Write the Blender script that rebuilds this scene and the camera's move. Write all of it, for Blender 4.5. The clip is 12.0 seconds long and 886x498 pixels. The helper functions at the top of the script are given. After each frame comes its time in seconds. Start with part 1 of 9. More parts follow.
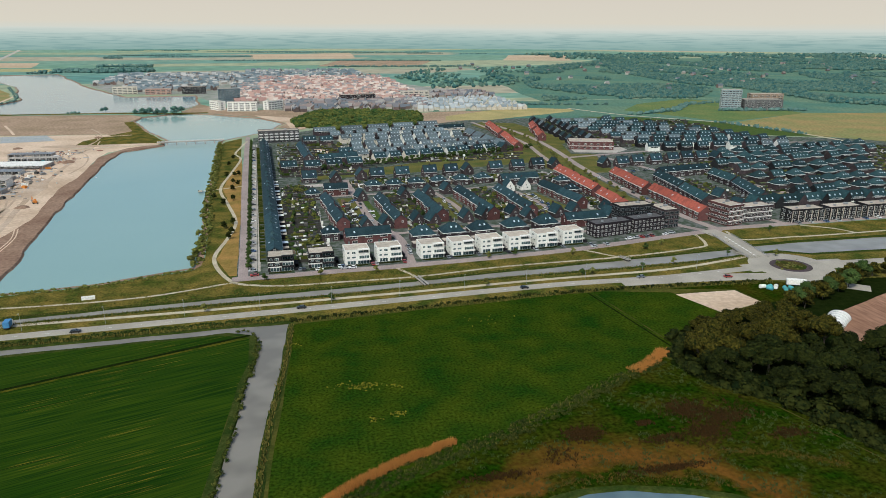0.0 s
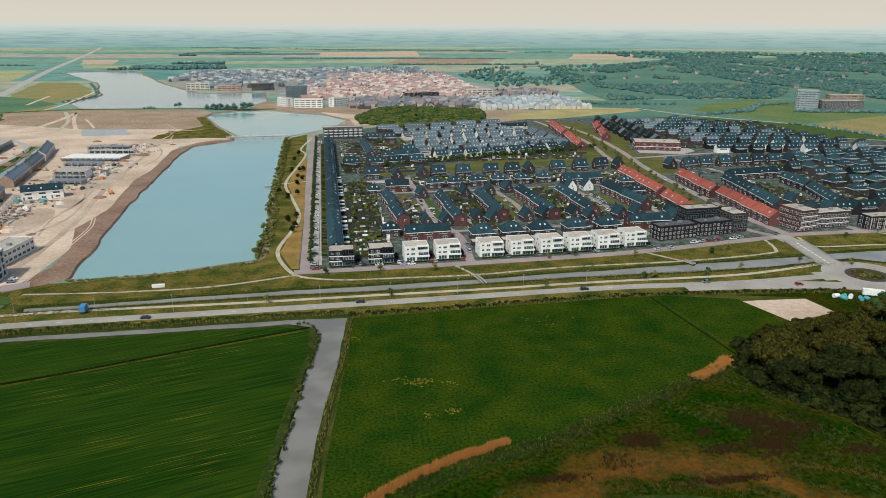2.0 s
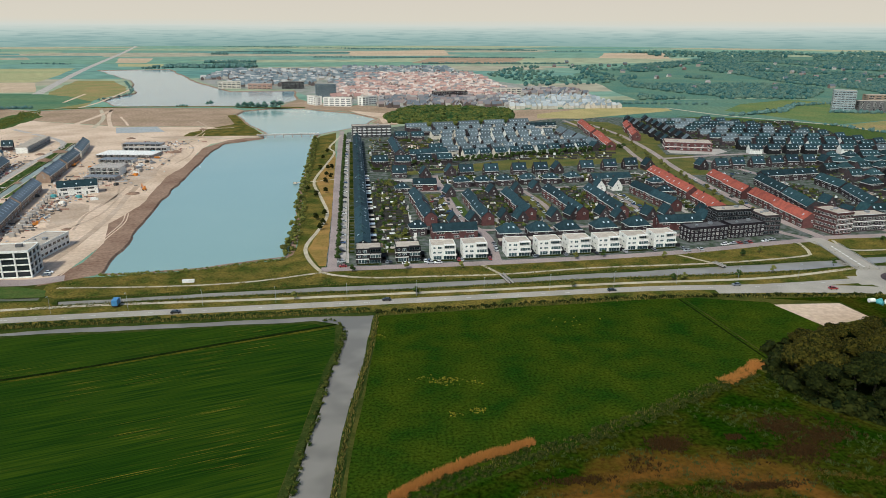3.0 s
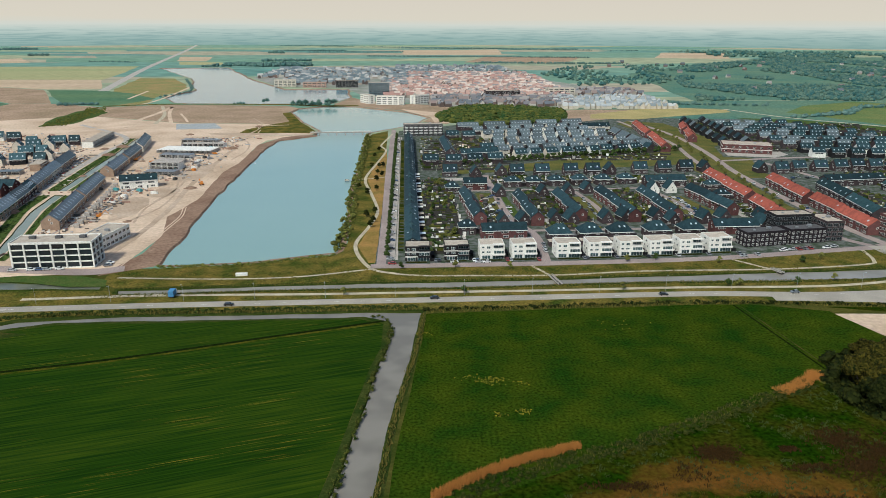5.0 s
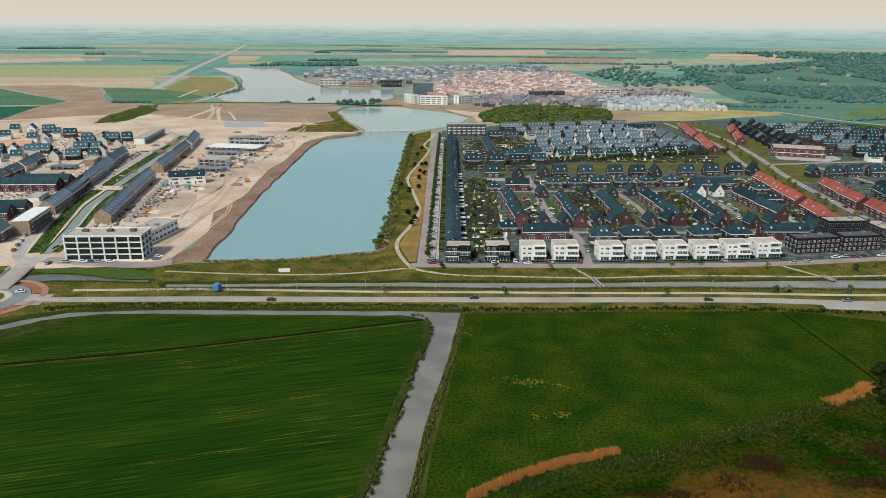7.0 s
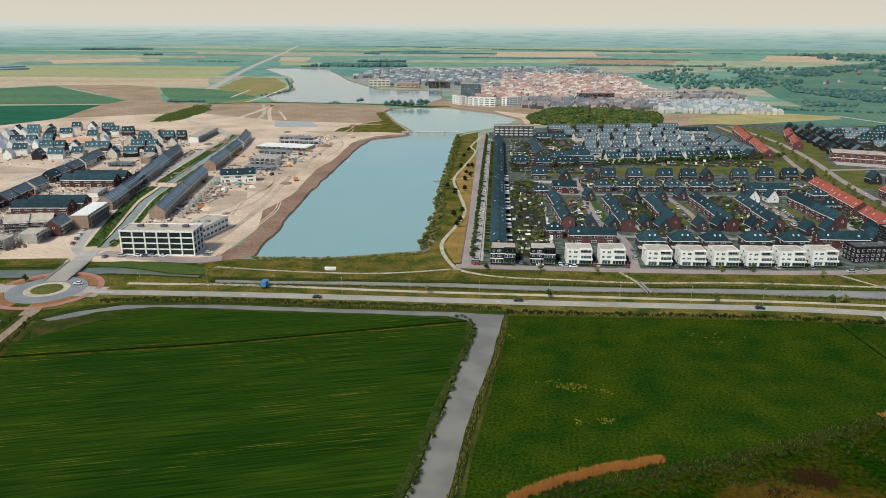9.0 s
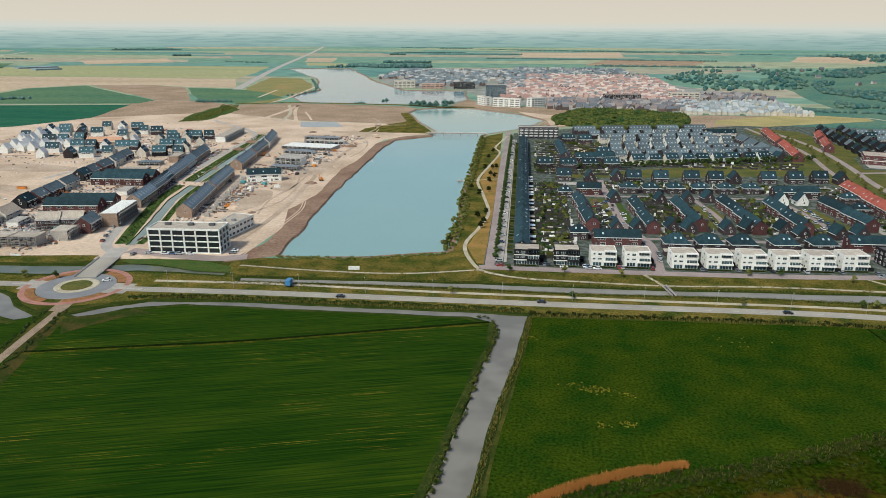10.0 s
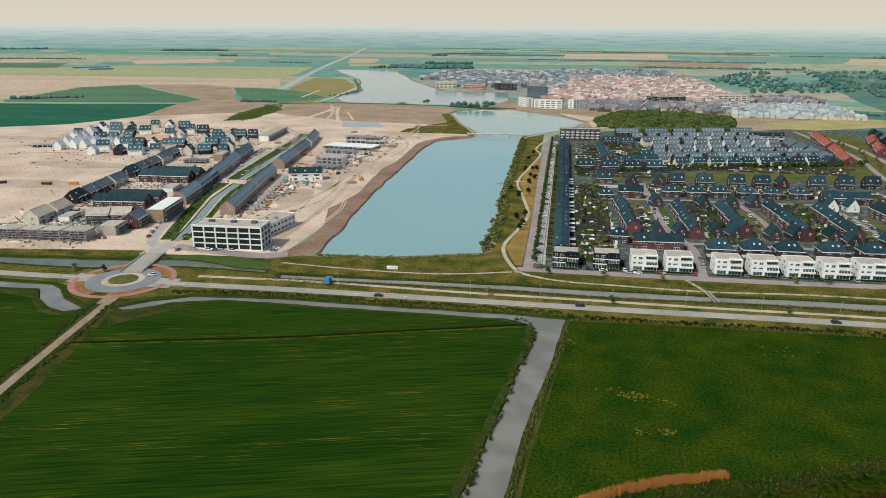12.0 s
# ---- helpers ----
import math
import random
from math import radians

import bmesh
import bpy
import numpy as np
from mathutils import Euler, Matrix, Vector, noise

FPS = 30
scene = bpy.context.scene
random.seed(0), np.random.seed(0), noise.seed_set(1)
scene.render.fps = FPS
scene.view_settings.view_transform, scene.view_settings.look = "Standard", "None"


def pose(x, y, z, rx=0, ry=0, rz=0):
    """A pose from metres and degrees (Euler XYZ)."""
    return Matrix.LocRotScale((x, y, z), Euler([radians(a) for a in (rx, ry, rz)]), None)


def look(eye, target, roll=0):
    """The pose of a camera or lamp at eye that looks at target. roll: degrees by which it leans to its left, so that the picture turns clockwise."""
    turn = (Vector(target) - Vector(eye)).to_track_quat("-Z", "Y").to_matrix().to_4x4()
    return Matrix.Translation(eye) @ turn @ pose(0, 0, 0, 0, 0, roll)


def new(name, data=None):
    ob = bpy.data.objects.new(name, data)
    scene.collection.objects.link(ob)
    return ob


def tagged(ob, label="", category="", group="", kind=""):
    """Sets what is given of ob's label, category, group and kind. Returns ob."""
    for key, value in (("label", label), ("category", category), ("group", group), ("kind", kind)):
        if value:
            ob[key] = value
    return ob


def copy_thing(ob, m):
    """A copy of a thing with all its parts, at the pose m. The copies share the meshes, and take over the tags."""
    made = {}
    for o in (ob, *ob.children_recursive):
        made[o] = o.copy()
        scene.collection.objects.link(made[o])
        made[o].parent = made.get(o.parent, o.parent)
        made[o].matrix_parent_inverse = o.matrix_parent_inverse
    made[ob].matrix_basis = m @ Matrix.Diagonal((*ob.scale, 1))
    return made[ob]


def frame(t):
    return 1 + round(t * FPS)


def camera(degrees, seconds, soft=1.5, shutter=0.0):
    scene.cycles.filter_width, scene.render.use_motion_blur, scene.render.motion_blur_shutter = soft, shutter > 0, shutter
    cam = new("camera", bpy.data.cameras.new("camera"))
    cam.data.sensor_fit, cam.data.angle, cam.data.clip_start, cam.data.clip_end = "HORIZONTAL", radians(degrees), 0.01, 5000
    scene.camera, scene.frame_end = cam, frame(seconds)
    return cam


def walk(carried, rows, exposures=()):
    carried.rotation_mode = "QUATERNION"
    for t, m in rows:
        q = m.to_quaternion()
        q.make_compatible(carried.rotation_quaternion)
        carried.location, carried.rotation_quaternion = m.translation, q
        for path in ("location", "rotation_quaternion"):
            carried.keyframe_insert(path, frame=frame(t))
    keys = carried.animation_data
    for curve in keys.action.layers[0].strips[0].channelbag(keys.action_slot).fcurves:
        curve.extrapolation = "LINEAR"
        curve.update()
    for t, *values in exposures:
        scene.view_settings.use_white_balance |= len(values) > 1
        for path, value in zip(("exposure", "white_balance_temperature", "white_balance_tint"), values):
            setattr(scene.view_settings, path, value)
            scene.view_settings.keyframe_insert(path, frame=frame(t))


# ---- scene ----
cam = camera(64.67, 12.0, soft=0.8)
# seconds, eye x, y, z, heading (left +), pitch (up +), lean
ROWS = [
    (0.0, -0.00, 0.00, 120.00, -13.800, -17.355, 0.247),
    (0.5, 0.04, 0.06, 119.93, -12.386, -17.393, 0.255),
    (1.0, 0.09, 0.13, 119.85, -11.069, -17.417, 0.252),
    (1.5, 0.13, 0.19, 119.78, -9.848, -17.472, 0.232),
    (2.0, 0.16, 0.26, 119.71, -8.715, -17.504, 0.250),
    (2.5, 0.19, 0.32, 119.64, -7.557, -17.547, 0.232),
    (3.0, 0.22, 0.38, 119.57, -6.417, -17.588, 0.229),
    (3.5, 0.24, 0.43, 119.49, -5.263, -17.615, 0.214),
    (5.5, 0.29, 0.61, 119.20, -1.292, -17.659, 0.253),
    (6.0, 0.30, 0.65, 119.13, -0.384, -17.662, 0.284),
    (6.5, 0.30, 0.69, 119.07, 0.448, -17.654, 0.263),
    (7.0, 0.30, 0.72, 119.01, 1.282, -17.648, 0.275),
    (9.0, 0.29, 0.81, 118.82, 5.127, -17.551, 0.253),
    (9.5, 0.28, 0.84, 118.78, 6.161, -17.509, 0.229),
    (10.0, 0.28, 0.87, 118.74, 7.128, -17.497, 0.220),
    (10.5, 0.27, 0.90, 118.72, 8.087, -17.463, 0.204),
    (11.0, 0.27, 0.93, 118.70, 8.844, -17.454, 0.228),
    (11.5, 0.26, 0.96, 118.69, 9.603, -17.438, 0.280),
    (12.0, 0.26, 0.99, 118.68, 10.419, -17.435, 0.248),
]


def aim(x, y, z, heading, pitch, lean):
    h, p = radians(heading), radians(pitch)
    return look((x, y, z), (x - 50 * math.sin(h) * math.cos(p), y + 50 * math.cos(h) * math.cos(p), z + 50 * math.sin(p)), lean)


walk(cam, [(t, aim(*r)) for t, *r in ROWS], [(0.0, -0.03, 5880, 3), (12.0, -0.03, 5960, 3)])

# ---- light: hazy bright overcast, soft sun high behind the left shoulder ----
SUN_EL, SUN_AZ = 48.0, 215.0   # degrees up; compass bearing the light comes from, y is north
world = bpy.data.worlds.new("world")
scene.world = world
world.use_nodes = True
wn = world.node_tree
sky = wn.nodes.new("ShaderNodeTexSky")
sky.sky_type, sky.sun_disc = "NISHITA", False
sky.sun_elevation, sky.sun_rotation = radians(SUN_EL), radians(SUN_AZ)
sky.air_density, sky.dust_density, sky.ozone_density, sky.altitude = 1.0, 3.0, 1.0, 100
wn.links.new(sky.outputs[0], wn.nodes["Background"].inputs[0])
wn.nodes["Background"].inputs[1].default_value = 0.13
sun = new("sun", bpy.data.lights.new("sun", "SUN"))
sun.data.energy, sun.data.angle, sun.data.color = 3.1, radians(4.5), (1.0, 0.92, 0.80)
sa, se = radians(SUN_AZ), radians(SUN_EL)
sun.matrix_world = look((0, 0, 300), (-math.sin(sa) * math.cos(se), -math.cos(sa) * math.cos(se), 300 - math.sin(se)))
scene.view_settings.exposure = 0.0


# ---- materials ----
def mat(name, a, b=None, scale=0.5, rough=0.85, bump=0.0, fine=None, metal=0.0, vary=0.0, stretch=(1, 1, 1), spec=0.3, detail=6.0, lo=0.35, hi=0.65, amp=0.26):
    """Two tones mixed by a coarse noise, broken by a finer one; vary: change of brightness from object to object."""
    m = bpy.data.materials.new(name)
    m.use_nodes = True
    n, l = m.node_tree.nodes, m.node_tree.links
    bs = n["Principled BSDF"]
    b = b or tuple(c * 0.8 for c in a)
    tc, mp, nz, fz, rp, mx = (n.new("ShaderNode" + k) for k in ("TexCoord", "Mapping", "TexNoise", "TexNoise", "ValToRGB", "MixRGB"))
    mp.inputs["Scale"].default_value = stretch
    l.new(tc.outputs["Object"], mp.inputs[0])
    l.new(mp.outputs[0], nz.inputs["Vector"])
    l.new(mp.outputs[0], fz.inputs["Vector"])
    nz.inputs["Scale"].default_value, nz.inputs["Detail"].default_value = scale, detail
    fz.inputs["Scale"].default_value, fz.inputs["Detail"].default_value = fine or scale * 9, 4
    rp.color_ramp.elements[0].position, rp.color_ramp.elements[1].position = lo, hi
    rp.color_ramp.elements[0].color, rp.color_ramp.elements[1].color = (*a, 1), (*b, 1)
    l.new(nz.outputs[0], rp.inputs[0])
    mul = n.new("ShaderNodeMapRange")
    for i, v in enumerate((0.3, 0.7, 1 - amp, 1 + amp)):
        mul.inputs[i + 1].default_value = v
    l.new(fz.outputs[0], mul.inputs[0])
    mx.blend_type, mx.inputs[0].default_value = "MULTIPLY", 1.0
    l.new(rp.outputs[0], mx.inputs[1])
    l.new(mul.outputs[0], mx.inputs[2])
    out = mx.outputs[0]
    if vary:
        oi, mr, m2 = n.new("ShaderNodeObjectInfo"), n.new("ShaderNodeMapRange"), n.new("ShaderNodeMixRGB")
        mr.inputs[3].default_value, mr.inputs[4].default_value = 1 - vary, 1 + vary
        l.new(oi.outputs["Random"], mr.inputs[0])
        m2.blend_type, m2.inputs[0].default_value = "MULTIPLY", 1.0
        l.new(out, m2.inputs[1])
        l.new(mr.outputs[0], m2.inputs[2])
        out = m2.outputs[0]
    l.new(out, bs.inputs["Base Color"])
    bs.inputs["Roughness"].default_value, bs.inputs["Metallic"].default_value, bs.inputs["Specular IOR Level"].default_value = rough, metal, spec
    if bump:
        bp = n.new("ShaderNodeBump")
        bp.inputs["Strength"].default_value, bp.inputs["Distance"].default_value = 0.6, bump
        l.new(fz.outputs[0], bp.inputs["Height"])
        l.new(bp.outputs[0], bs.inputs["Normal"])
    return m


def leaf(name, a, b, vary=0.25):
    """Foliage: tone from clump to clump and from tree to tree, some light through the leaf."""
    m = bpy.data.materials.new(name)
    m.use_nodes = True
    n, l = m.node_tree.nodes, m.node_tree.links
    bs = n["Principled BSDF"]
    ge, oi, rp, mr, mx = (n.new("ShaderNode" + k) for k in ("NewGeometry", "ObjectInfo", "ValToRGB", "MapRange", "MixRGB"))
    rp.color_ramp.elements[0].color, rp.color_ramp.elements[1].color = (*a, 1), (*b, 1)
    l.new(ge.outputs["Random Per Island"], rp.inputs[0])
    mr.inputs[3].default_value, mr.inputs[4].default_value = 1 - vary, 1 + vary
    l.new(oi.outputs["Random"], mr.inputs[0])
    mx.blend_type, mx.inputs[0].default_value = "MULTIPLY", 1
    l.new(rp.outputs[0], mx.inputs[1])
    l.new(mr.outputs[0], mx.inputs[2])
    l.new(mx.outputs[0], bs.inputs["Base Color"])
    bs.inputs["Roughness"].default_value, bs.inputs["Specular IOR Level"].default_value = 0.85, 0.06
    return m


def glassy(name, c, rough=0.08):
    m = mat(name, c, tuple(x * 0.6 for x in c), 0.3, rough, vary=0.3, spec=0.6)
    return m


def island(name, cols, rough=0.8):
    """One of several tones for each separate piece of a joined mesh."""
    m = bpy.data.materials.new(name)
    m.use_nodes = True
    n, l = m.node_tree.nodes, m.node_tree.links
    ge, rp = n.new("ShaderNodeNewGeometry"), n.new("ShaderNodeValToRGB")
    rp.color_ramp.interpolation = "CONSTANT"
    for i, c in enumerate(cols):
        e = rp.color_ramp.elements[i] if i < 2 else rp.color_ramp.elements.new(i / len(cols))
        e.position, e.color = i / len(cols), (*c, 1)
    l.new(ge.outputs["Random Per Island"], rp.inputs[0])
    l.new(rp.outputs[0], n["Principled BSDF"].inputs["Base Color"])
    n["Principled BSDF"].inputs["Roughness"].default_value = rough
    return m


M = {
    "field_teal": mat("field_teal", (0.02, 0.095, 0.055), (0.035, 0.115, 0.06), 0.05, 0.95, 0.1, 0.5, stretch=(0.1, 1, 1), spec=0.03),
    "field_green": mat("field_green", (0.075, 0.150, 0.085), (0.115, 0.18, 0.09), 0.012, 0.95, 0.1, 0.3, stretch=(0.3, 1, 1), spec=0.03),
    "meadow": mat("meadow", (0.011, 0.033, 0.003), (0.041, 0.056, 0.004), 0.065, 0.95, 0.3, 1.05, lo=0.32, hi=0.76, spec=0.0, amp=0.52, detail=12.0),
    "rough_grass": mat("rough_grass", (0.009, 0.025, 0.001), (0.036, 0.034, 0.004), 0.06, 0.95, 0.3, 0.7, lo=0.40, hi=0.66, spec=0.0, amp=0.65, detail=9.0),
    "verge": mat("verge", (0.040, 0.056, 0.008), (0.16, 0.118, 0.026), 0.09, 0.95, 0.25, 0.9, lo=0.34, hi=0.66, spec=0.03, amp=0.5),
    "bank": mat("bank", (0.020, 0.036, 0.007), (0.046, 0.056, 0.013), 0.2, 0.95, 0.3, 1.2, spec=0.0),
    "dry": mat("dry", (0.30, 0.175, 0.055), (0.19, 0.135, 0.035), 0.1, 0.95, 0.2, 1.0, spec=0.03),
    "lawn": mat("lawn", (0.135, 0.115, 0.032), (0.070, 0.086, 0.024), 0.06, 0.95, 0.2, 0.8, spec=0.03),
    "sand": mat("sand", (0.60, 0.46, 0.335), (0.40, 0.29, 0.195), 0.022, 0.95, 0.06, 0.4, lo=0.38, hi=0.74, spec=0.03, amp=0.16, detail=9.0),
    "damp": mat("damp", (0.37, 0.275, 0.19), (0.47, 0.365, 0.27), 0.05, 0.95, 0.05, 0.5, spec=0.03, amp=0.16),
    "bank_green": mat("bank_green", (0.045, 0.085, 0.018), (0.075, 0.095, 0.025), 0.2, 0.95, 0.3, 1.0, spec=0.03),
    "headland": mat("headland", (0.065, 0.05, 0.014), (0.025, 0.04, 0.006), 0.12, 0.95, 0.1, 0.9, lo=0.4, hi=0.6, spec=0.03),
    "soil": mat("soil", (0.20, 0.125, 0.085), (0.27, 0.18, 0.125), 0.05, 0.95, 0.3, 0.5, spec=0.03),
    "heath": mat("heath", (0.36, 0.255, 0.175), (0.26, 0.19, 0.12), 0.02, 0.95, 0.3, 0.3, spec=0.03, detail=9.0),
    "plough": mat("plough", (0.22, 0.12, 0.075), (0.30, 0.17, 0.11), 0.05, 0.95, 0.3, 0.6, stretch=(1, 0.2, 1), spec=0.03),
    "asphalt": mat("asphalt", (0.37, 0.335, 0.275), (0.285, 0.26, 0.215), 0.05, 0.9, 0.02, 2.0, spec=0.08, amp=0.12),
    "concrete": mat("concrete", (0.42, 0.38, 0.33), (0.34, 0.31, 0.27), 0.15, 0.9, 0.02, 2.0, spec=0.12),
    "path": mat("path", (0.48, 0.42, 0.30), (0.36, 0.31, 0.22), 0.15, 0.95, 0.02, 2.0, spec=0.03),
    "paver": mat("paver", (0.33, 0.265, 0.24), (0.26, 0.21, 0.19), 0.06, 0.9, 0.02, 3.0, spec=0.12),
    "red_paver": mat("red_paver", (0.37, 0.185, 0.14), (0.30, 0.15, 0.115), 0.2, 0.9, 0.02, 2.0, spec=0.12),
    "red_earth": mat("red_earth", (0.30, 0.14, 0.06), (0.2, 0.11, 0.05), 0.3, 0.95, 0.1, 2.0, spec=0.03),
    "yard": mat("yard", (0.135, 0.140, 0.132), (0.045, 0.064, 0.038), 0.22, 0.95, 0.1, 0.9, lo=0.38, hi=0.60, spec=0.03),
    "near_grass": mat("near_grass", (0.028, 0.042, 0.006), (0.075, 0.07, 0.014), 0.08, 0.95, 0.25, 0.9, spec=0.03),
    "roof_teal": mat("roof_teal", (0.036, 0.078, 0.090), (0.022, 0.052, 0.062), 0.4, 0.6, 0.03, 5.0, vary=0.6, spec=0.15),
    "mark": mat("mark", (0.72, 0.70, 0.64), (0.6, 0.58, 0.53), 0.8, 0.8),
    "white": mat("white", (0.76, 0.745, 0.68), (0.68, 0.665, 0.60), 0.35, 0.8, 0.01, 3.0, vary=0.04, spec=0.12),
    "cream": mat("cream", (0.62, 0.56, 0.46), (0.52, 0.47, 0.38), 0.3, 0.85, vary=0.06, spec=0.12),
    "brick_red": mat("brick_red", (0.120, 0.054, 0.050), (0.082, 0.040, 0.038), 0.4, 0.9, 0.02, 6.0, vary=0.25, spec=0.06),
    "brick_brown": mat("brick_brown", (0.068, 0.050, 0.050), (0.040, 0.033, 0.035), 0.4, 0.9, 0.02, 6.0, vary=0.3, spec=0.06),
    "brick_tan": mat("brick_tan", (0.34, 0.24, 0.17), (0.27, 0.19, 0.135), 0.4, 0.9, 0.02, 6.0, vary=0.15, spec=0.12),
    "roof_blue": mat("roof_blue", (0.165, 0.20, 0.215), (0.10, 0.13, 0.145), 0.7, 0.45, 0.02, 5.0, vary=0.2, spec=0.4, stretch=(1, 0.3, 1)),
    "brick_dark": mat("brick_dark", (0.026, 0.025, 0.026), (0.018, 0.018, 0.019), 0.4, 0.9, 0.02, 6.0, vary=0.2, spec=0.06),
    "slate": mat("slate", (0.012, 0.029, 0.035), (0.024, 0.049, 0.057), 0.4, 0.65, 0.03, 5.0, vary=0.35, spec=0.12),
    "slate_grey": mat("slate_grey", (0.122, 0.152, 0.160), (0.074, 0.098, 0.106), 0.4, 0.6, 0.03, 5.0, vary=0.28, spec=0.2),
    "tile_red": mat("tile_red", (0.34, 0.092, 0.060), (0.22, 0.062, 0.045), 0.35, 0.8, 0.03, 5.0, vary=0.15, spec=0.1),
    "tile_pink": mat("tile_pink", (0.46, 0.30, 0.24), (0.38, 0.22, 0.17), 0.3, 0.8, vary=0.3, spec=0.1),
    "gravel": mat("gravel", (0.46, 0.40, 0.32), (0.36, 0.31, 0.25), 0.3, 0.95, 0.02, 3.0, vary=0.12, spec=0.03),
    "bitumen": mat("bitumen", (0.115, 0.112, 0.110), (0.08, 0.079, 0.078), 0.3, 0.9, vary=0.25, spec=0.12),
    "glass": glassy("glass", (0.022, 0.03, 0.034)),
    "dormer_grey": mat("dormer_grey", (0.26, 0.32, 0.33), (0.20, 0.25, 0.26), 0.5, 0.5, spec=0.3),
    "skylight": mat("skylight", (0.5, 0.55, 0.58), (0.42, 0.48, 0.52), 0.5, 0.2, spec=0.6),
    "solar": mat("solar", (0.03, 0.045, 0.075), (0.05, 0.065, 0.10), 0.6, 0.2, spec=0.6, vary=0.2),
    "metal": mat("metal", (0.35, 0.36, 0.36), (0.28, 0.29, 0.29), 1.0, 0.5, metal=0.6),
    "frame": mat("frame", (0.72, 0.70, 0.65), (0.66, 0.64, 0.6), 1.0, 0.6),
    "wood": mat("wood", (0.085, 0.08, 0.07), (0.05, 0.048, 0.045), 1.0, 0.9, vary=0.4, spec=0.1),
    "door": mat("door", (0.10, 0.12, 0.11), (0.07, 0.08, 0.08), 1.0, 0.6, vary=0.6),
    "bark": mat("bark", (0.08, 0.065, 0.05), (0.05, 0.04, 0.03), 2.0, 0.95),
    "scaffold": mat("scaffold", (0.30, 0.30, 0.29), (0.24, 0.22, 0.2), 1.0, 0.7),
    "blue": mat("blue", (0.07, 0.22, 0.40), (0.06, 0.18, 0.34), 1.0, 0.5),
    "teal": mat("teal", (0.10, 0.36, 0.36), (0.08, 0.28, 0.3), 1.0, 0.6),
    "orange": mat("orange", (0.60, 0.22, 0.03), (0.5, 0.18, 0.03), 1.0, 0.5),
    "rubber": mat("rubber", (0.02, 0.02, 0.02), (0.03, 0.03, 0.03), 2.0, 0.9),
    "leaf": leaf("leaf", (0.024, 0.050, 0.012), (0.065, 0.092, 0.024)),
    # Dark foliage; in the small wood it also carries painted shade.
    "leaf_dark_and_shade": leaf("leaf_dark_and_shade", (0.004, 0.009, 0.002), (0.026, 0.030, 0.005)),
    "leaf_olive": leaf("leaf_olive", (0.07, 0.085, 0.02), (0.17, 0.16, 0.045)),
    # Far tree rows: pale bluish haze is put into the leaf colour.
    "leaf_far_haze": leaf("leaf_far_haze", (0.060, 0.125, 0.115), (0.105, 0.165, 0.140)),
    "reed": leaf("reed", (0.40, 0.165, 0.04), (0.26, 0.12, 0.03)),
    "reed_green": leaf("reed_green", (0.05, 0.065, 0.012), (0.16, 0.125, 0.03)),
    "ochre_blade": leaf("ochre_blade", (0.11, 0.058, 0.012), (0.05, 0.042, 0.008)),
    "tussock": leaf("tussock", (0.02, 0.038, 0.008), (0.05, 0.06, 0.016)),
    "hedge": leaf("hedge", (0.010, 0.026, 0.003), (0.075, 0.078, 0.015)),
    "leaf_olive2": leaf("leaf_olive2", (0.06, 0.085, 0.018), (0.19, 0.18, 0.042)),
    "rust": leaf("rust", (0.020, 0.012, 0.004), (0.048, 0.024, 0.007)),
    "garden": island("garden", [(0.26, 0.25, 0.22), (0.05, 0.08, 0.02), (0.11, 0.115, 0.105), (0.56, 0.53, 0.48), (0.075, 0.105, 0.026), (0.06, 0.064, 0.06), (0.022, 0.04, 0.012), (0.24, 0.185, 0.075), (0.045, 0.072, 0.02), (0.18, 0.175, 0.16), (0.32, 0.25, 0.17), (0.42, 0.40, 0.36)]),
    # Far grey roofs, paled by distance haze put into the tones.
    "town_roof_haze": island("town_roof_haze", [(0.15, 0.185, 0.195), (0.085, 0.115, 0.13), (0.21, 0.225, 0.225), (0.115, 0.15, 0.16), (0.38, 0.37, 0.34)]),
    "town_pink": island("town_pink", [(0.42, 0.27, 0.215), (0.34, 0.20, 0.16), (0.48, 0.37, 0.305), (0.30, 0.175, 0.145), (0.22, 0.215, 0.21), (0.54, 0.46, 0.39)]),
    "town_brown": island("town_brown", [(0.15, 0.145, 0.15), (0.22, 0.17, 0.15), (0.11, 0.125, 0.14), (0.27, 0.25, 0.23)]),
    "town_wall": island("town_wall", [(0.46, 0.43, 0.37), (0.16, 0.11, 0.09), (0.32, 0.28, 0.23), (0.10, 0.075, 0.065)]),
    # Leaf tones of the far woods with distance haze blended into the colour.
    "leaf_haze": leaf("leaf_haze", (0.030, 0.100, 0.102), (0.125, 0.185, 0.135)),
    # For dark ditches, and for painted shade on the wood's floor.
    "ditch_and_shade": mat("ditch_and_shade", (0.006, 0.011, 0.002), (0.012, 0.018, 0.004), 0.3, 0.95, 0.1, 1.5, spec=0.0),
    "edge_yellow": mat("edge_yellow", (0.07, 0.065, 0.008), (0.02, 0.038, 0.003), 0.12, 0.95, 0.1, 1.0, lo=0.42, hi=0.6, spec=0.0),
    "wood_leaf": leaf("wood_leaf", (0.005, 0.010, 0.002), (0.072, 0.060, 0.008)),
    "grove_leaf": leaf("grove_leaf", (0.030, 0.075, 0.022), (0.150, 0.155, 0.035)),
    "slate_teal": mat("slate_teal", (0.013, 0.034, 0.038), (0.025, 0.052, 0.056), 0.4, 0.65, 0.03, 5.0, vary=0.4, spec=0.12),
    "stubble": mat("stubble", (0.40, 0.32, 0.14), (0.30, 0.26, 0.11), 0.03, 0.95, 0.1, 0.5, spec=0.03),
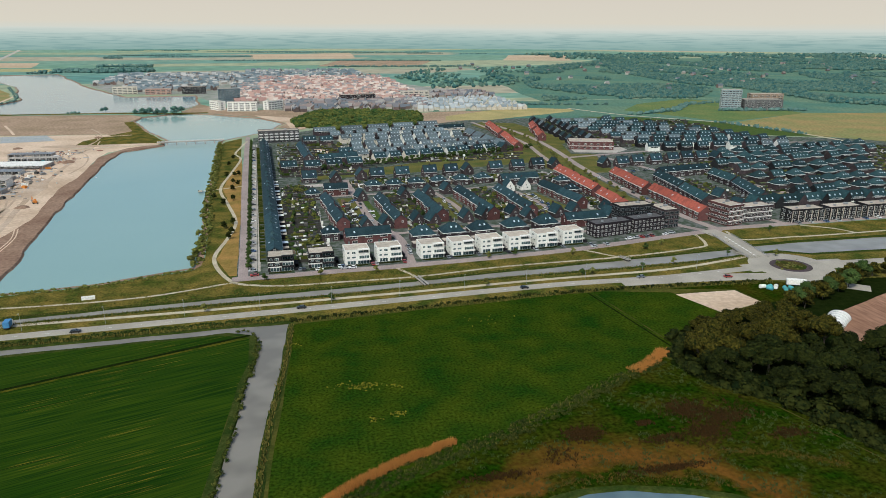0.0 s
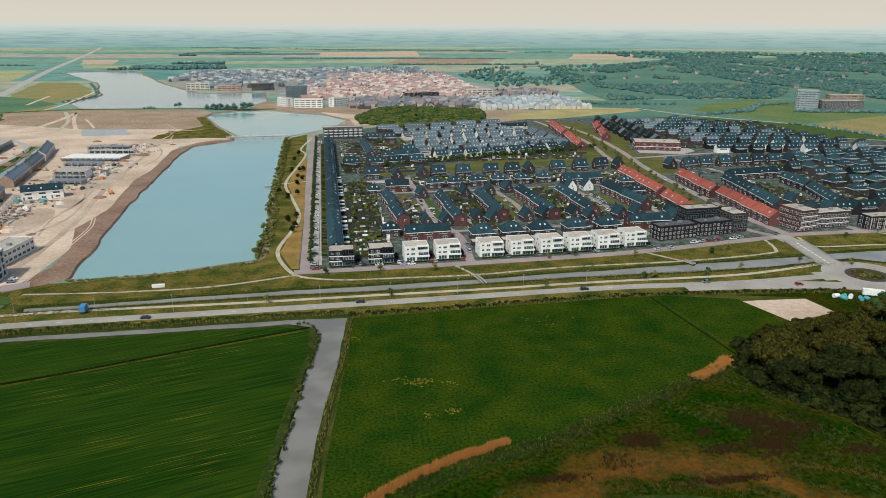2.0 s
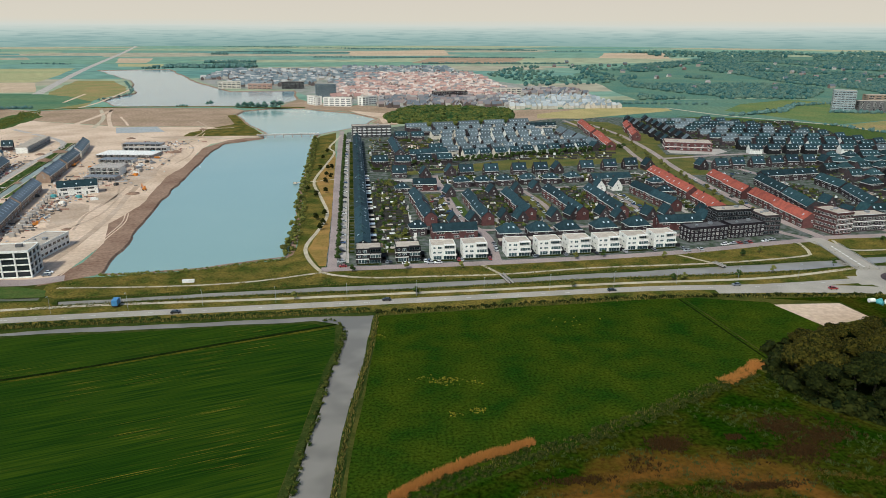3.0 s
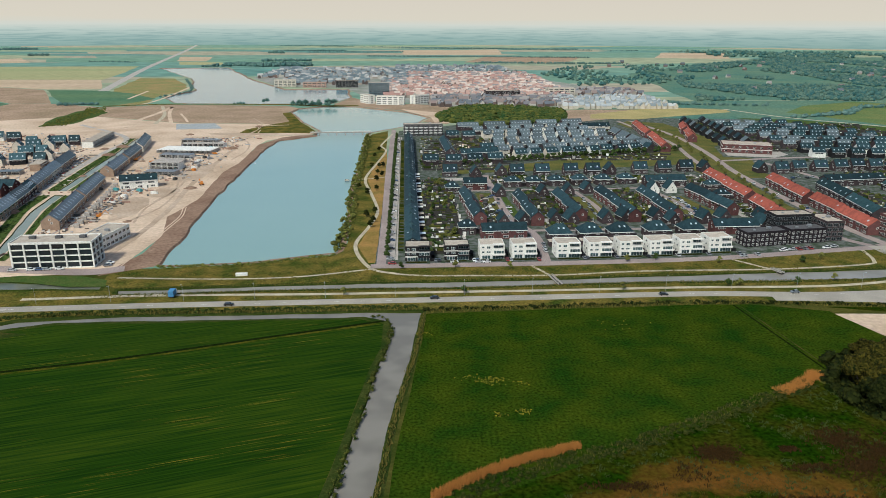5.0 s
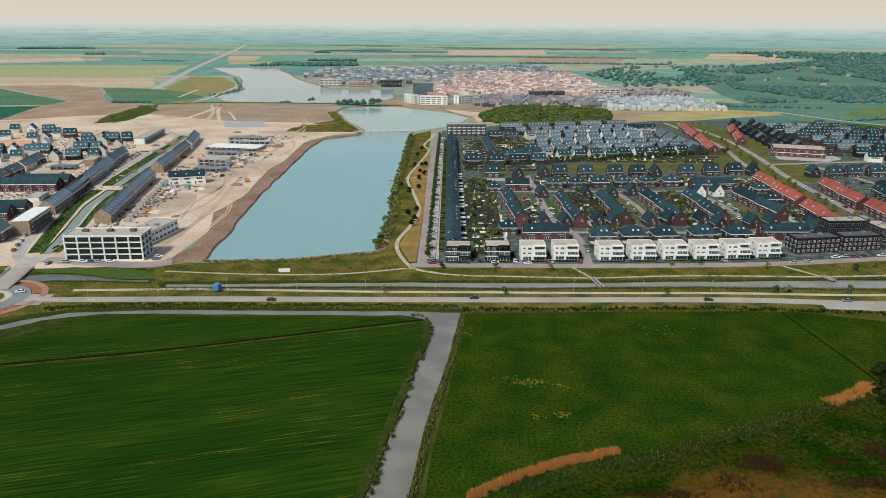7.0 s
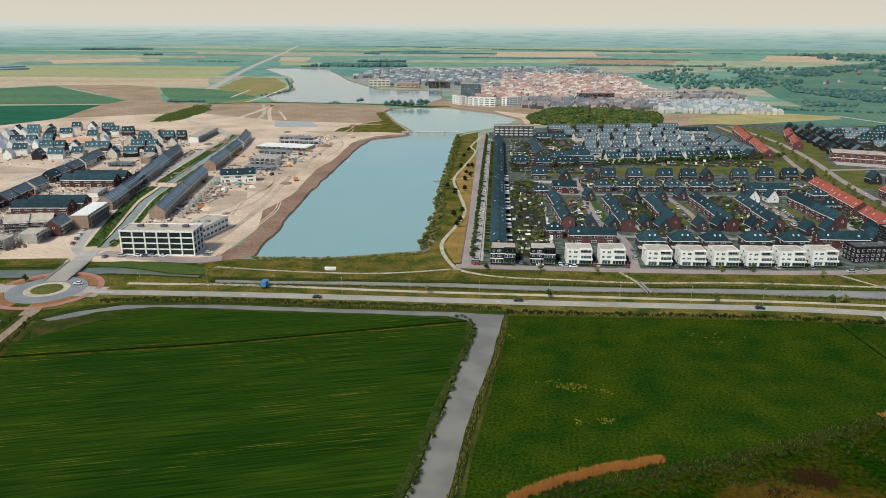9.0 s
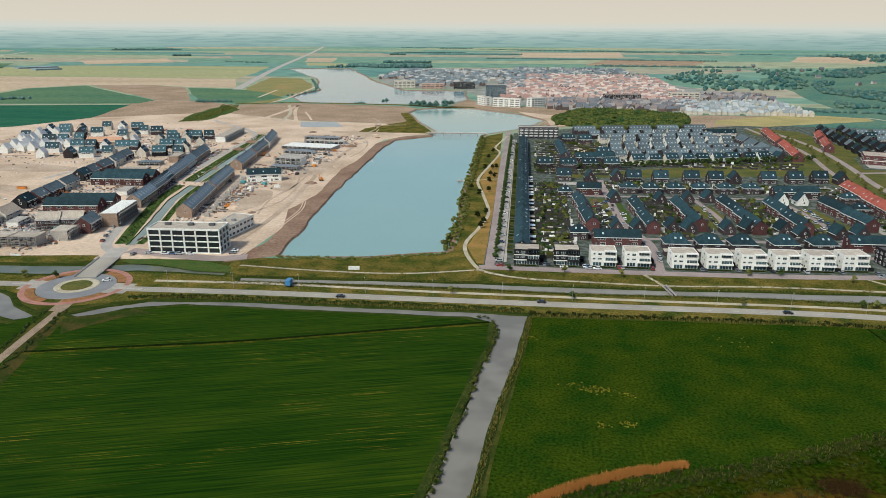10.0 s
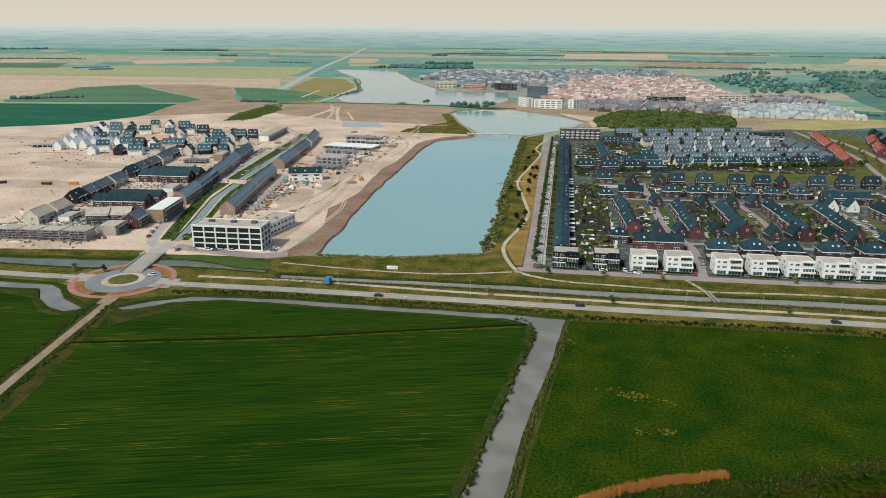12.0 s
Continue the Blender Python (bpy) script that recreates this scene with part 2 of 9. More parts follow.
    "dock_soil": mat("dock_soil", (0.022, 0.013, 0.006), (0.022, 0.028, 0.005), 0.3, 0.95, 0.2, 1.2, lo=0.38, hi=0.58, spec=0.0, amp=0.5),
    "tan_field": mat("tan_field", (0.50, 0.375, 0.26), (0.40, 0.31, 0.20), 0.01, 0.95, 0.1, 0.3, stretch=(0.2, 1, 1), spec=0.03),
    "yellow_field": mat("yellow_field", (0.36, 0.33, 0.17), (0.28, 0.30, 0.15), 0.006, 0.95, 0.1, 0.3, stretch=(0.2, 1, 1), spec=0.03),
    "far_pasture": mat("far_pasture", (0.19, 0.20, 0.075), (0.29, 0.21, 0.09), 0.02, 0.95, 0.1, 0.3, spec=0.03),
    "pale_glass": mat("pale_glass", (0.060, 0.105, 0.110), (0.028, 0.050, 0.055), 0.6, 0.1, vary=0.3, spec=0.6),
    "underlay": mat("underlay", (0.52, 0.30, 0.19), (0.44, 0.25, 0.15), 0.2, 0.85, vary=0.1, spec=0.1),
    # Dark harbour block, lifted by haze mixed into its colour.
    "harbour_haze": mat("harbour_haze", (0.10, 0.14, 0.16), (0.075, 0.115, 0.135), 0.3, 0.6, vary=0.2, spec=0.3),
    "pasture_green": mat("pasture_green", (0.10, 0.155, 0.055), (0.155, 0.175, 0.06), 0.02, 0.95, 0.1, 0.3, spec=0.03, detail=9.0),
    "new_asphalt": mat("new_asphalt", (0.235, 0.235, 0.235), (0.19, 0.19, 0.19), 0.1, 0.9, 0.02, 2.0, spec=0.1, amp=0.12),
    "track": mat("track", (0.30, 0.225, 0.155), (0.23, 0.17, 0.115), 0.2, 0.95, 0.02, 2.0, spec=0.03),
    "slab": mat("slab", (0.30, 0.33, 0.33), (0.36, 0.36, 0.34), 0.1, 0.9, 0.02, 1.0, spec=0.1),
    "pale_board": mat("pale_board", (0.56, 0.45, 0.34), (0.48, 0.38, 0.28), 0.2, 0.85, 0.02, 2.0, vary=0.1, spec=0.1),
    "ditch_green": leaf("ditch_green", (0.014, 0.030, 0.005), (0.05, 0.065, 0.012)),
    "brick_plum": mat("brick_plum", (0.028, 0.023, 0.026), (0.021, 0.018, 0.021), 0.4, 0.9, 0.02, 6.0, vary=0.15, spec=0.06),
    "town_ground": mat("town_ground", (0.32, 0.30, 0.275), (0.20, 0.225, 0.17), 0.04, 0.95, 0.1, 0.4, spec=0.03),
    # Ground by the far woods: bluish haze is mixed into this green.
    "far_green_haze": mat("far_green_haze", (0.075, 0.165, 0.125), (0.13, 0.195, 0.125), 0.012, 0.95, 0.1, 0.2, spec=0.03, detail=9.0),
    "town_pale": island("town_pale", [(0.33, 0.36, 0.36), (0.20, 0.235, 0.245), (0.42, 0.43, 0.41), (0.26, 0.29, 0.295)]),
    "flower": leaf("flower", (0.26, 0.22, 0.02), (0.10, 0.11, 0.012)),
}
for k, c in {"car_white": (0.75, 0.75, 0.73), "car_black": (0.02, 0.02, 0.022), "car_grey": (0.16, 0.17, 0.18), "car_silver": (0.42, 0.43, 0.43), "car_red": (0.28, 0.03, 0.025), "car_blue": (0.04, 0.09, 0.2)}.items():
    M[k] = mat(k, c, tuple(x * 0.92 for x in c), 1.0, 0.3, spec=0.6)


def water_material():
    m = bpy.data.materials.new("water")
    m.use_nodes = True
    n, l = m.node_tree.nodes, m.node_tree.links
    bs = n["Principled BSDF"]
    bs.inputs["Base Color"].default_value = (0.045, 0.075, 0.085, 1)
    bs.inputs["Roughness"].default_value, bs.inputs["IOR"].default_value = 0.12, 1.33
    tc, nz, bp, cz, rp = (n.new("ShaderNode" + k) for k in ("TexCoord", "TexNoise", "Bump", "TexNoise", "ValToRGB"))
    l.new(tc.outputs["Object"], nz.inputs["Vector"])
    l.new(tc.outputs["Object"], cz.inputs["Vector"])
    nz.inputs["Scale"].default_value, nz.inputs["Detail"].default_value = 0.9, 5
    bp.inputs["Strength"].default_value, bp.inputs["Distance"].default_value = 0.25, 0.08
    cz.inputs["Scale"].default_value = 0.012
    # Base tones are lifted to carry the pale sky's reflection in the colour.
    rp.color_ramp.elements[0].color, rp.color_ramp.elements[1].color = (0.225, 0.345, 0.315, 1), (0.26, 0.375, 0.335, 1)
    l.new(cz.outputs[0], rp.inputs[0])
    l.new(rp.outputs[0], bs.inputs["Base Color"])
    l.new(nz.outputs[0], bp.inputs["Height"])
    l.new(bp.outputs[0], bs.inputs["Normal"])
    return m


M["water"] = water_material()


def toned_water_material(a, b):
    m = M["water"].copy()
    m.name = "muddy_water"
    e = [x for x in m.node_tree.nodes if x.type == "VALTORGB"][0].color_ramp.elements
    e[0].color, e[1].color = (*a, 1), (*b, 1)
    # Mottled base tones imitate broken reflections; real specular is lowered.
    e[0].position, e[1].position = 0.38, 0.62
    m.node_tree.nodes["Principled BSDF"].inputs["Specular IOR Level"].default_value = 0.28
    [x for x in m.node_tree.nodes if x.type == "TEX_NOISE" and not x.outputs[0].links[0].to_node.type == "BUMP"][0].inputs["Scale"].default_value = 0.07
    return m


# Brown ditch water, lightened by sky reflection put into the colour.
M["muddy_sky"] = toned_water_material((0.165, 0.152, 0.126), (0.215, 0.198, 0.165))
M["pond_water"] = toned_water_material((0.09, 0.135, 0.155), (0.12, 0.17, 0.185))
# Canal paled by a sky reflection painted into its base colour.
M["pale_canal"] = toned_water_material((0.21, 0.19, 0.15), (0.26, 0.24, 0.195))
# Far lake: bluish distance haze is put into the water's base colour.
M["hazed_water"] = toned_water_material((0.19, 0.285, 0.305), (0.22, 0.315, 0.33))
M["site_canal"] = toned_water_material((0.20, 0.235, 0.18), (0.25, 0.27, 0.21))
M["greenish"] = toned_water_material((0.105, 0.118, 0.085), (0.14, 0.145, 0.105))


def far_ground():
    """Flat polder: a patchwork of long fields, darker and rougher towards the wooded east."""
    m = bpy.data.materials.new("polder")
    m.use_nodes = True
    n, l = m.node_tree.nodes, m.node_tree.links
    bs = n["Principled BSDF"]
    tc, mp, vo, rp, nz, mx = (n.new("ShaderNode" + k) for k in ("TexCoord", "Mapping", "TexVoronoi", "ValToRGB", "TexNoise", "MixRGB"))
    mp.inputs["Scale"].default_value, mp.inputs["Rotation"].default_value = (1 / 900, 1 / 260, 1), (0, 0, radians(-8))
    l.new(tc.outputs["Object"], mp.inputs[0])
    l.new(mp.outputs[0], vo.inputs["Vector"])
    vo.distance, vo.inputs["Scale"].default_value = "CHEBYCHEV", 1.0
    rp.color_ramp.interpolation = "CONSTANT"
    # Tones lean to pale teal: distance haze is put into the field colours.
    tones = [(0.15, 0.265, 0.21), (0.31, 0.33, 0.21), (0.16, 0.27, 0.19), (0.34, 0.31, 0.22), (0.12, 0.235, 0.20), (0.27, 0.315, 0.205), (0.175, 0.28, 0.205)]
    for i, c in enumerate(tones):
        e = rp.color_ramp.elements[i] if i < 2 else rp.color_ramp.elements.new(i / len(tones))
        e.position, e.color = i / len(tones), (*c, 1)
    sp = n.new("ShaderNodeSeparateColor")
    l.new(vo.outputs["Color"], sp.inputs[0])
    l.new(sp.outputs[0], rp.inputs[0])
    nz.inputs["Scale"].default_value, nz.inputs["Detail"].default_value = 0.02, 8
    l.new(tc.outputs["Object"], nz.inputs["Vector"])
    mr = n.new("ShaderNodeMapRange")
    for i, v in enumerate((0.3, 0.7, 0.75, 1.2)):
        mr.inputs[i + 1].default_value = v
    l.new(nz.outputs[0], mr.inputs[0])
    mx.blend_type, mx.inputs[0].default_value = "MULTIPLY", 1
    l.new(rp.outputs[0], mx.inputs[1])
    l.new(mr.outputs[0], mx.inputs[2])
    l.new(mx.outputs[0], bs.inputs["Base Color"])
    bs.inputs["Roughness"].default_value, bs.inputs["Specular IOR Level"].default_value = 0.95, 0.03
    return m


M["polder"] = far_ground()


def crop_material():
    """Drilled crop: fine rows, broad growth patches and broken yellow streaks along the rows."""
    m = bpy.data.materials.new("crop")
    m.use_nodes = True
    n, l = m.node_tree.nodes, m.node_tree.links
    bs = n["Principled BSDF"]
    tc = n.new("ShaderNodeTexCoord")

    def streak(sx, sy, scale, lo, hi, detail=4):
        mp, nz, mr = n.new("ShaderNodeMapping"), n.new("ShaderNodeTexNoise"), n.new("ShaderNodeMapRange")
        mp.vector_type = "TEXTURE"
        mp.inputs["Rotation"].default_value, mp.inputs["Scale"].default_value = (0, 0, radians(16.5)), (sx, sy, 1)
        l.new(tc.outputs["Object"], mp.inputs[0])
        l.new(mp.outputs[0], nz.inputs["Vector"])
        nz.inputs["Scale"].default_value, nz.inputs["Detail"].default_value = scale, detail
        mr.inputs[1].default_value, mr.inputs[2].default_value = lo, hi
        l.new(nz.outputs[0], mr.inputs[0])
        return mr.outputs[0], nz

    rows, nz = streak(26, 0.7, 1.0, 0.36, 0.66, 8)
    broad, _ = streak(90, 22, 1.0, 0.35, 0.65)
    yellow, _ = streak(22, 0.6, 1.0, 0.59, 0.72)
    gate, _ = streak(70, 20, 1.0, 0.48, 0.60)

    def mix(fac, a, b, kind="MIX"):
        x = n.new("ShaderNodeMixRGB")
        x.blend_type = kind
        for i, v in ((0, fac), (1, a), (2, b)):
            if isinstance(v, (tuple, float)):
                x.inputs[i].default_value = v if isinstance(v, float) else (*v, 1)
            else:
                l.new(v, x.inputs[i])
        return x.outputs[0]

    c = mix(rows, (0.005, 0.020, 0.001), (0.018, 0.046, 0.002))
    c = mix(broad, c, mix(rows, (0.009, 0.028, 0.002), (0.036, 0.062, 0.003)))
    c = mix(mix(1.0, yellow, gate, "MULTIPLY"), c, (0.17, 0.135, 0.014))
    l.new(c, bs.inputs["Base Color"])
    bs.inputs["Roughness"].default_value, bs.inputs["Specular IOR Level"].default_value = 0.95, 0.03
    bp = n.new("ShaderNodeBump")
    bp.inputs["Strength"].default_value, bp.inputs["Distance"].default_value = 0.5, 0.15
    l.new(nz.outputs[0], bp.inputs["Height"])
    l.new(bp.outputs[0], bs.inputs["Normal"])
    return m


M["crop"] = crop_material()


def dry_round_pond(m, cx, cy):
    """Dry ochre grass that grows in a ragged belt round the pond's bank."""
    n, l = m.node_tree.nodes, m.node_tree.links
    bs = n["Principled BSDF"]
    grass = bs.inputs["Base Color"].links[0].from_socket
    tc, sub, flat, length, nz, add, mul, ramp, mx, tone = (n.new("ShaderNode" + k) for k in ("TexCoord", "VectorMath", "VectorMath", "VectorMath", "TexNoise", "Math", "Math", "ValToRGB", "MixRGB", "MixRGB"))
    sub.operation, flat.operation, length.operation, add.operation, mul.operation = "SUBTRACT", "MULTIPLY", "LENGTH", "MULTIPLY_ADD", "MULTIPLY"
    sub.inputs[1].default_value, flat.inputs[1].default_value = (cx, cy, 0), (1, 1, 0)
    l.new(tc.outputs["Object"], sub.inputs[0])
    l.new(sub.outputs[0], flat.inputs[0])
    l.new(flat.outputs[0], length.inputs[0])
    l.new(tc.outputs["Object"], nz.inputs["Vector"])
    nz.inputs["Scale"].default_value, nz.inputs["Detail"].default_value = 0.09, 10
    l.new(nz.outputs[0], add.inputs[0])
    add.inputs[1].default_value = 26
    l.new(length.outputs["Value"], add.inputs[2])
    mul.inputs[1].default_value = 0.01
    l.new(add.outputs[0], mul.inputs[0])
    e = ramp.color_ramp.elements
    for i, (p, v) in enumerate(((0.51, 0), (0.55, 1), (0.60, 0.75), (0.70, 0))):
        k = e[i] if i < 2 else e.new(p)
        k.position, k.color = p, (v, v, v, 1)
    l.new(mul.outputs[0], ramp.inputs[0])
    fz = [x for x in n if x.type == "TEX_NOISE"][1]
    l.new(fz.outputs[0], tone.inputs[0])
    tone.inputs[1].default_value, tone.inputs[2].default_value = (0.055, 0.026, 0.006, 1), (0.19, 0.085, 0.016, 1)
    l.new(ramp.outputs[0], mx.inputs[0])
    l.new(grass, mx.inputs[1])
    l.new(tone.outputs[0], mx.inputs[2])
    l.new(mx.outputs[0], bs.inputs["Base Color"])


dry_round_pond(M["rough_grass"], 84, 118)


# ---- building helpers ----
class Geo:
    """A mesh in the making: vertices, faces and a material slot for each face."""

    def __init__(self):
        self.v, self.f, self.m = [], [], []

    def face(self, pts, m=0):
        k = len(self.v)
        self.v += [tuple(p) for p in pts]
        self.f.append(tuple(range(k, k + len(pts))))
        self.m.append(m)
        return self

    def box(self, x0, x1, y0, y1, z0, z1, m=0):
        k = len(self.v)
        self.v += [(x, y, z) for z in (z0, z1) for x, y in ((x0, y0), (x1, y0), (x1, y1), (x0, y1))]
        self.f += [tuple(k + i for i in q) for q in ((3, 2, 1, 0), (4, 5, 6, 7), (0, 1, 5, 4), (1, 2, 6, 5), (2, 3, 7, 6), (3, 0, 4, 7))]
        self.m += [m] * 6
        return self

    def prism(self, ring, z0, z1, m=0, floor=True):
        k, n = len(self.v), len(ring)
        self.v += [(x, y, z0) for x, y in ring] + [(x, y, z1) for x, y in ring]
        self.f += [(k + i, k + (i + 1) % n, k + n + (i + 1) % n, k + n + i) for i in range(n)]
        self.f.append(tuple(range(k + n, k + 2 * n)))
        self.m += [m] * (n + 1)
        if floor:
            self.f.append(tuple(range(k + n - 1, k - 1, -1)))
            self.m.append(m)
        return self

    def rod(self, a, b, r0, r1=None, n=5, m=0):
        a, b = Vector(a), Vector(b)
        r1 = r0 if r1 is None else r1
        w = (b - a).normalized()
        u = w.cross((0, 0, 1) if abs(w.z) < 0.9 else (1, 0, 0)).normalized()
        s = w.cross(u)
        k = len(self.v)
        for c, r in ((a, r0), (b, r1)):
            self.v += [tuple(c + r * (math.cos(t) * u + math.sin(t) * s)) for t in [2 * math.pi * i / n for i in range(n)]]
        self.f += [(k + i, k + (i + 1) % n, k + n + (i + 1) % n, k + n + i) for i in range(n)] + [tuple(range(k + n, k + 2 * n)), tuple(range(k + n - 1, k - 1, -1))]
        self.m += [m] * (n + 2)
        return self

    def mesh(self, name, *mats):
        me = bpy.data.meshes.new(name)
        me.from_pydata(self.v, [], self.f)
        for x in mats:
            me.materials.append(M[x] if isinstance(x, str) else x)
        if len(mats) > 1:
            me.polygons.foreach_set("material_index", self.m)
        me.validate()
        me.update()
        return me


def thing(name, label, category, group="", kind="", at=None):
    ob = tagged(new(name), label, category, group, kind)
    if at is not None:
        ob.matrix_basis = at
    return ob


def part(name, me, parent, at=None, label=""):
    """A mesh object under a thing or a part."""
    ob = new(name, me)
    ob.parent = parent
    if at is not None:
        ob.matrix_basis = at
    if label:
        ob["label"] = label
    return ob


def single(name, me, label, category, group="", kind="", at=None):
    """A top-level thing that is one mesh."""
    ob = tagged(new(name, me), label, category, group, kind)
    if at is not None:
        ob.matrix_basis = at
    return ob


SHARED = {}


def shared(key, make):
    if key not in SHARED:
        SHARED[key] = make()
    return SHARED[key]


PROTO = {}


def place(key, make, at):
    """The first of a kind is built, the rest are copies that share its meshes."""
    if key in PROTO:
        return copy_thing(PROTO[key], at)
    PROTO[key] = make()
    PROTO[key].matrix_basis = at
    return PROTO[key]


# ---- ground, water, roads ----
from mathutils.geometry import delaunay_2d_cdt


def inside(p, ring):
    x, y, hit = p[0], p[1], False
    for i in range(len(ring)):
        (x0, y0), (x1, y1) = ring[i - 1], ring[i]
        if (y0 > y) != (y1 > y) and x < (x1 - x0) * (y - y0) / (y1 - y0) + x0:
            hit = not hit
    return hit


def area(ring):
    return sum(a[0] * b[1] - b[0] * a[1] for a, b in zip(ring[-1:] + ring[:-1], ring)) / 2


def wobble(ring, step, amp, seed=0.0):
    """Resamples an outline and gives it a natural unevenness."""
    out = []
    for i in range(len(ring)):
        a, b = Vector((*ring[i], 0)), Vector((*ring[(i + 1) % len(ring)], 0))
        n = max(1, int((b - a).length / step))
        for j in range(n):
            p = a.lerp(b, j / n)
            d = noise.noise_vector(Vector((p.x / (step * 3), p.y / (step * 3), seed))) * amp + noise.noise_vector(Vector((p.x / step, p.y / step, seed + 9))) * amp * 0.4
            out.append((p.x + d.x, p.y + d.y))
    return out


def inset(ring, d):
    s = 1 if area(ring) > 0 else -1
    out = []
    for i in range(len(ring)):
        a, p, b = (Vector(ring[j % len(ring)]) for j in (i - 1, i, i + 1))
        e, g = (p - a).normalized(), (b - p).normalized()
        n = Vector((-(e.y + g.y), e.x + g.x))
        n = n.normalized() * s if n.length > 1e-6 else Vector((0, 0))
        out.append(tuple(p + n * d))
    return out


WATER = {
    "lake": ([(-136, 352), (-138, 399), (-145.5, 472), (-149.5, 589), (-153.5, 711), (-151, 770), (-132, 788), (-114, 806), (-116, 822), (-113, 840), (-148, 930), (-179, 1034), (-177, 1080), (-131, 1120), (-93, 1107),
              (-13, 1034), (18, 974), (-4, 895), (-55, 825), (-56, 797), (-53, 688), (-50, 590), (-50, 522), (-45, 453), (-43, 388), (-44, 370), (-59, 365), (-92, 355), (-122, 350.5)], 6, 2.2, 1.0, "water"),
    "harbour_lake": ([(-354, 1148), (-384, 1165), (-441, 1256), (-425, 1390), (-524, 1707), (-743, 2127), (-557, 2174), (-402, 1736), (-323, 1565), (-259, 1426), (-133, 1427), (-116, 1254), (-135, 1146), (-199, 1148)], 25, 6, 1.0, "hazed_water"),
    "canal": ([(-141, 315), (-83, 318.5), (-27, 321.5), (27, 323), (68, 324.5), (116, 328), (179, 331.5), (251, 336), (273, 338.5), (298, 340), (364, 338), (900, 345), (900, 318), (343, 315), (293, 318.5),
               (277, 328), (250, 325), (221, 320.5), (174, 319.5), (113, 319.5), (67, 317), (20, 314), (-26, 314.5), (-82, 312.5), (-139, 309)], 5, 0.8, 0.5, "pale_canal"),
    "west_canal": ([(-420, 303), (-304, 313), (-266, 317), (-228, 321.5), (-203, 328), (-177, 325), (-151, 322), (-150, 316), (-172, 317.5), (-197, 317), (-215, 310), (-246, 305), (-298, 304), (-420, 290)], 5, 0.8, 0.5, "greenish"),
    "ditch": ([(-196, 259), (-184, 270), (-168, 279), (-128, 283.6), (-74, 284.2), (-23, 285.6), (2, 284.5), (-0.6, 262), (-1.6, 246), (-5.8, 215), (-9, 192.5), (-11, 165), (-14, 140), (-20, 50), (-34, 50),
               (-25, 150), (-22, 172), (-18.6, 197), (-16, 225), (-12, 250), (-11.4, 274), (-23, 279.5), (-73, 278.6), (-87, 278), (-126, 277.6), (-152, 276.8), (-175, 269), (-188, 256.5)], 4, 0.7, 0.5, "muddy_sky"),
    "bend_ditch": ([(-420, 262), (-330, 268), (-269, 272), (-245.5, 273), (-237, 263), (-225, 254), (-215, 250.5), (-207, 255.5), (-226, 266), (-236, 276), (-244, 281), (-330, 279), (-420, 273)], 4, 0.6, 0.6, "muddy_sky"),
    "pond": ([(62, 144.5), (68, 147), (77, 148.2), (88, 147), (102, 142.8), (115, 137), (123, 130), (116, 129), (100, 136), (86, 140), (70, 140)], 4, 0.8, 0.6, "pond_water"),
    "side_canal": ([(-227, 357), (-221.5, 357), (-229, 391), (-251, 464), (-259, 512), (-265.5, 512), (-257.5, 463), (-235.5, 390)], 5, 0.5, 0.45, "site_canal"),
    "side_canal_north": ([(-263, 526), (-269.5, 526), (-280, 600), (-291, 680), (-308, 785), (-301, 785), (-284, 680), (-273, 600)], 6, 0.5, 0.45, "site_canal"),
}
RINGS = {k: wobble(r, s, a, i * 3.1) for i, (k, (r, s, a, d, m)) in enumerate(WATER.items())}
RINGS = {k: (r if area(r) > 0 else r[::-1]) for k, r in RINGS.items()}


def make_ground():
    verts, edges = [], []
    for ring in RINGS.values():
        k = len(verts)
        verts += [Vector(p) for p in ring]
        edges += [(k + i, k + (i + 1) % len(ring)) for i in range(len(ring))]
    for r in (1500, 4950):
        k = len(verts)
        verts += [Vector((r * math.cos(t), 400 * (r < 2000) + r * math.sin(t))) for t in [2 * math.pi * i / 48 for i in range(48)]]
        edges += [(k + i, k + (i + 1) % 48) for i in range(48)]
    k = len(verts)
    verts += [Vector(p) for p in ((-900, 30), (900, 30), (900, 346), (-900, 346))]
    edges += [(k + i, k + (i + 1) % 4) for i in range(4)]
    v, e, f, *_ = delaunay_2d_cdt(verts, edges, [], 0, 1e-4)
    keep, slot = [], []
    for q in f:
        c = sum((v[i] for i in q), Vector((0, 0))) / len(q)
        if not any(inside(c, r) for r in RINGS.values()):
            keep.append(tuple(q))
            slot.append(int(abs(c.x) < 900 and 30 < c.y < 346))
    me = bpy.data.meshes.new("ground")
    me.from_pydata([(p.x, p.y, 0) for p in v], [], keep)
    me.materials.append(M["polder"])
    me.materials.append(M["near_grass"])
    me.polygons.foreach_set("material_index", slot)
    return single("ground", me, "flat green and tan farmland reaching to the horizon", "ground", kind="structure")


make_ground()

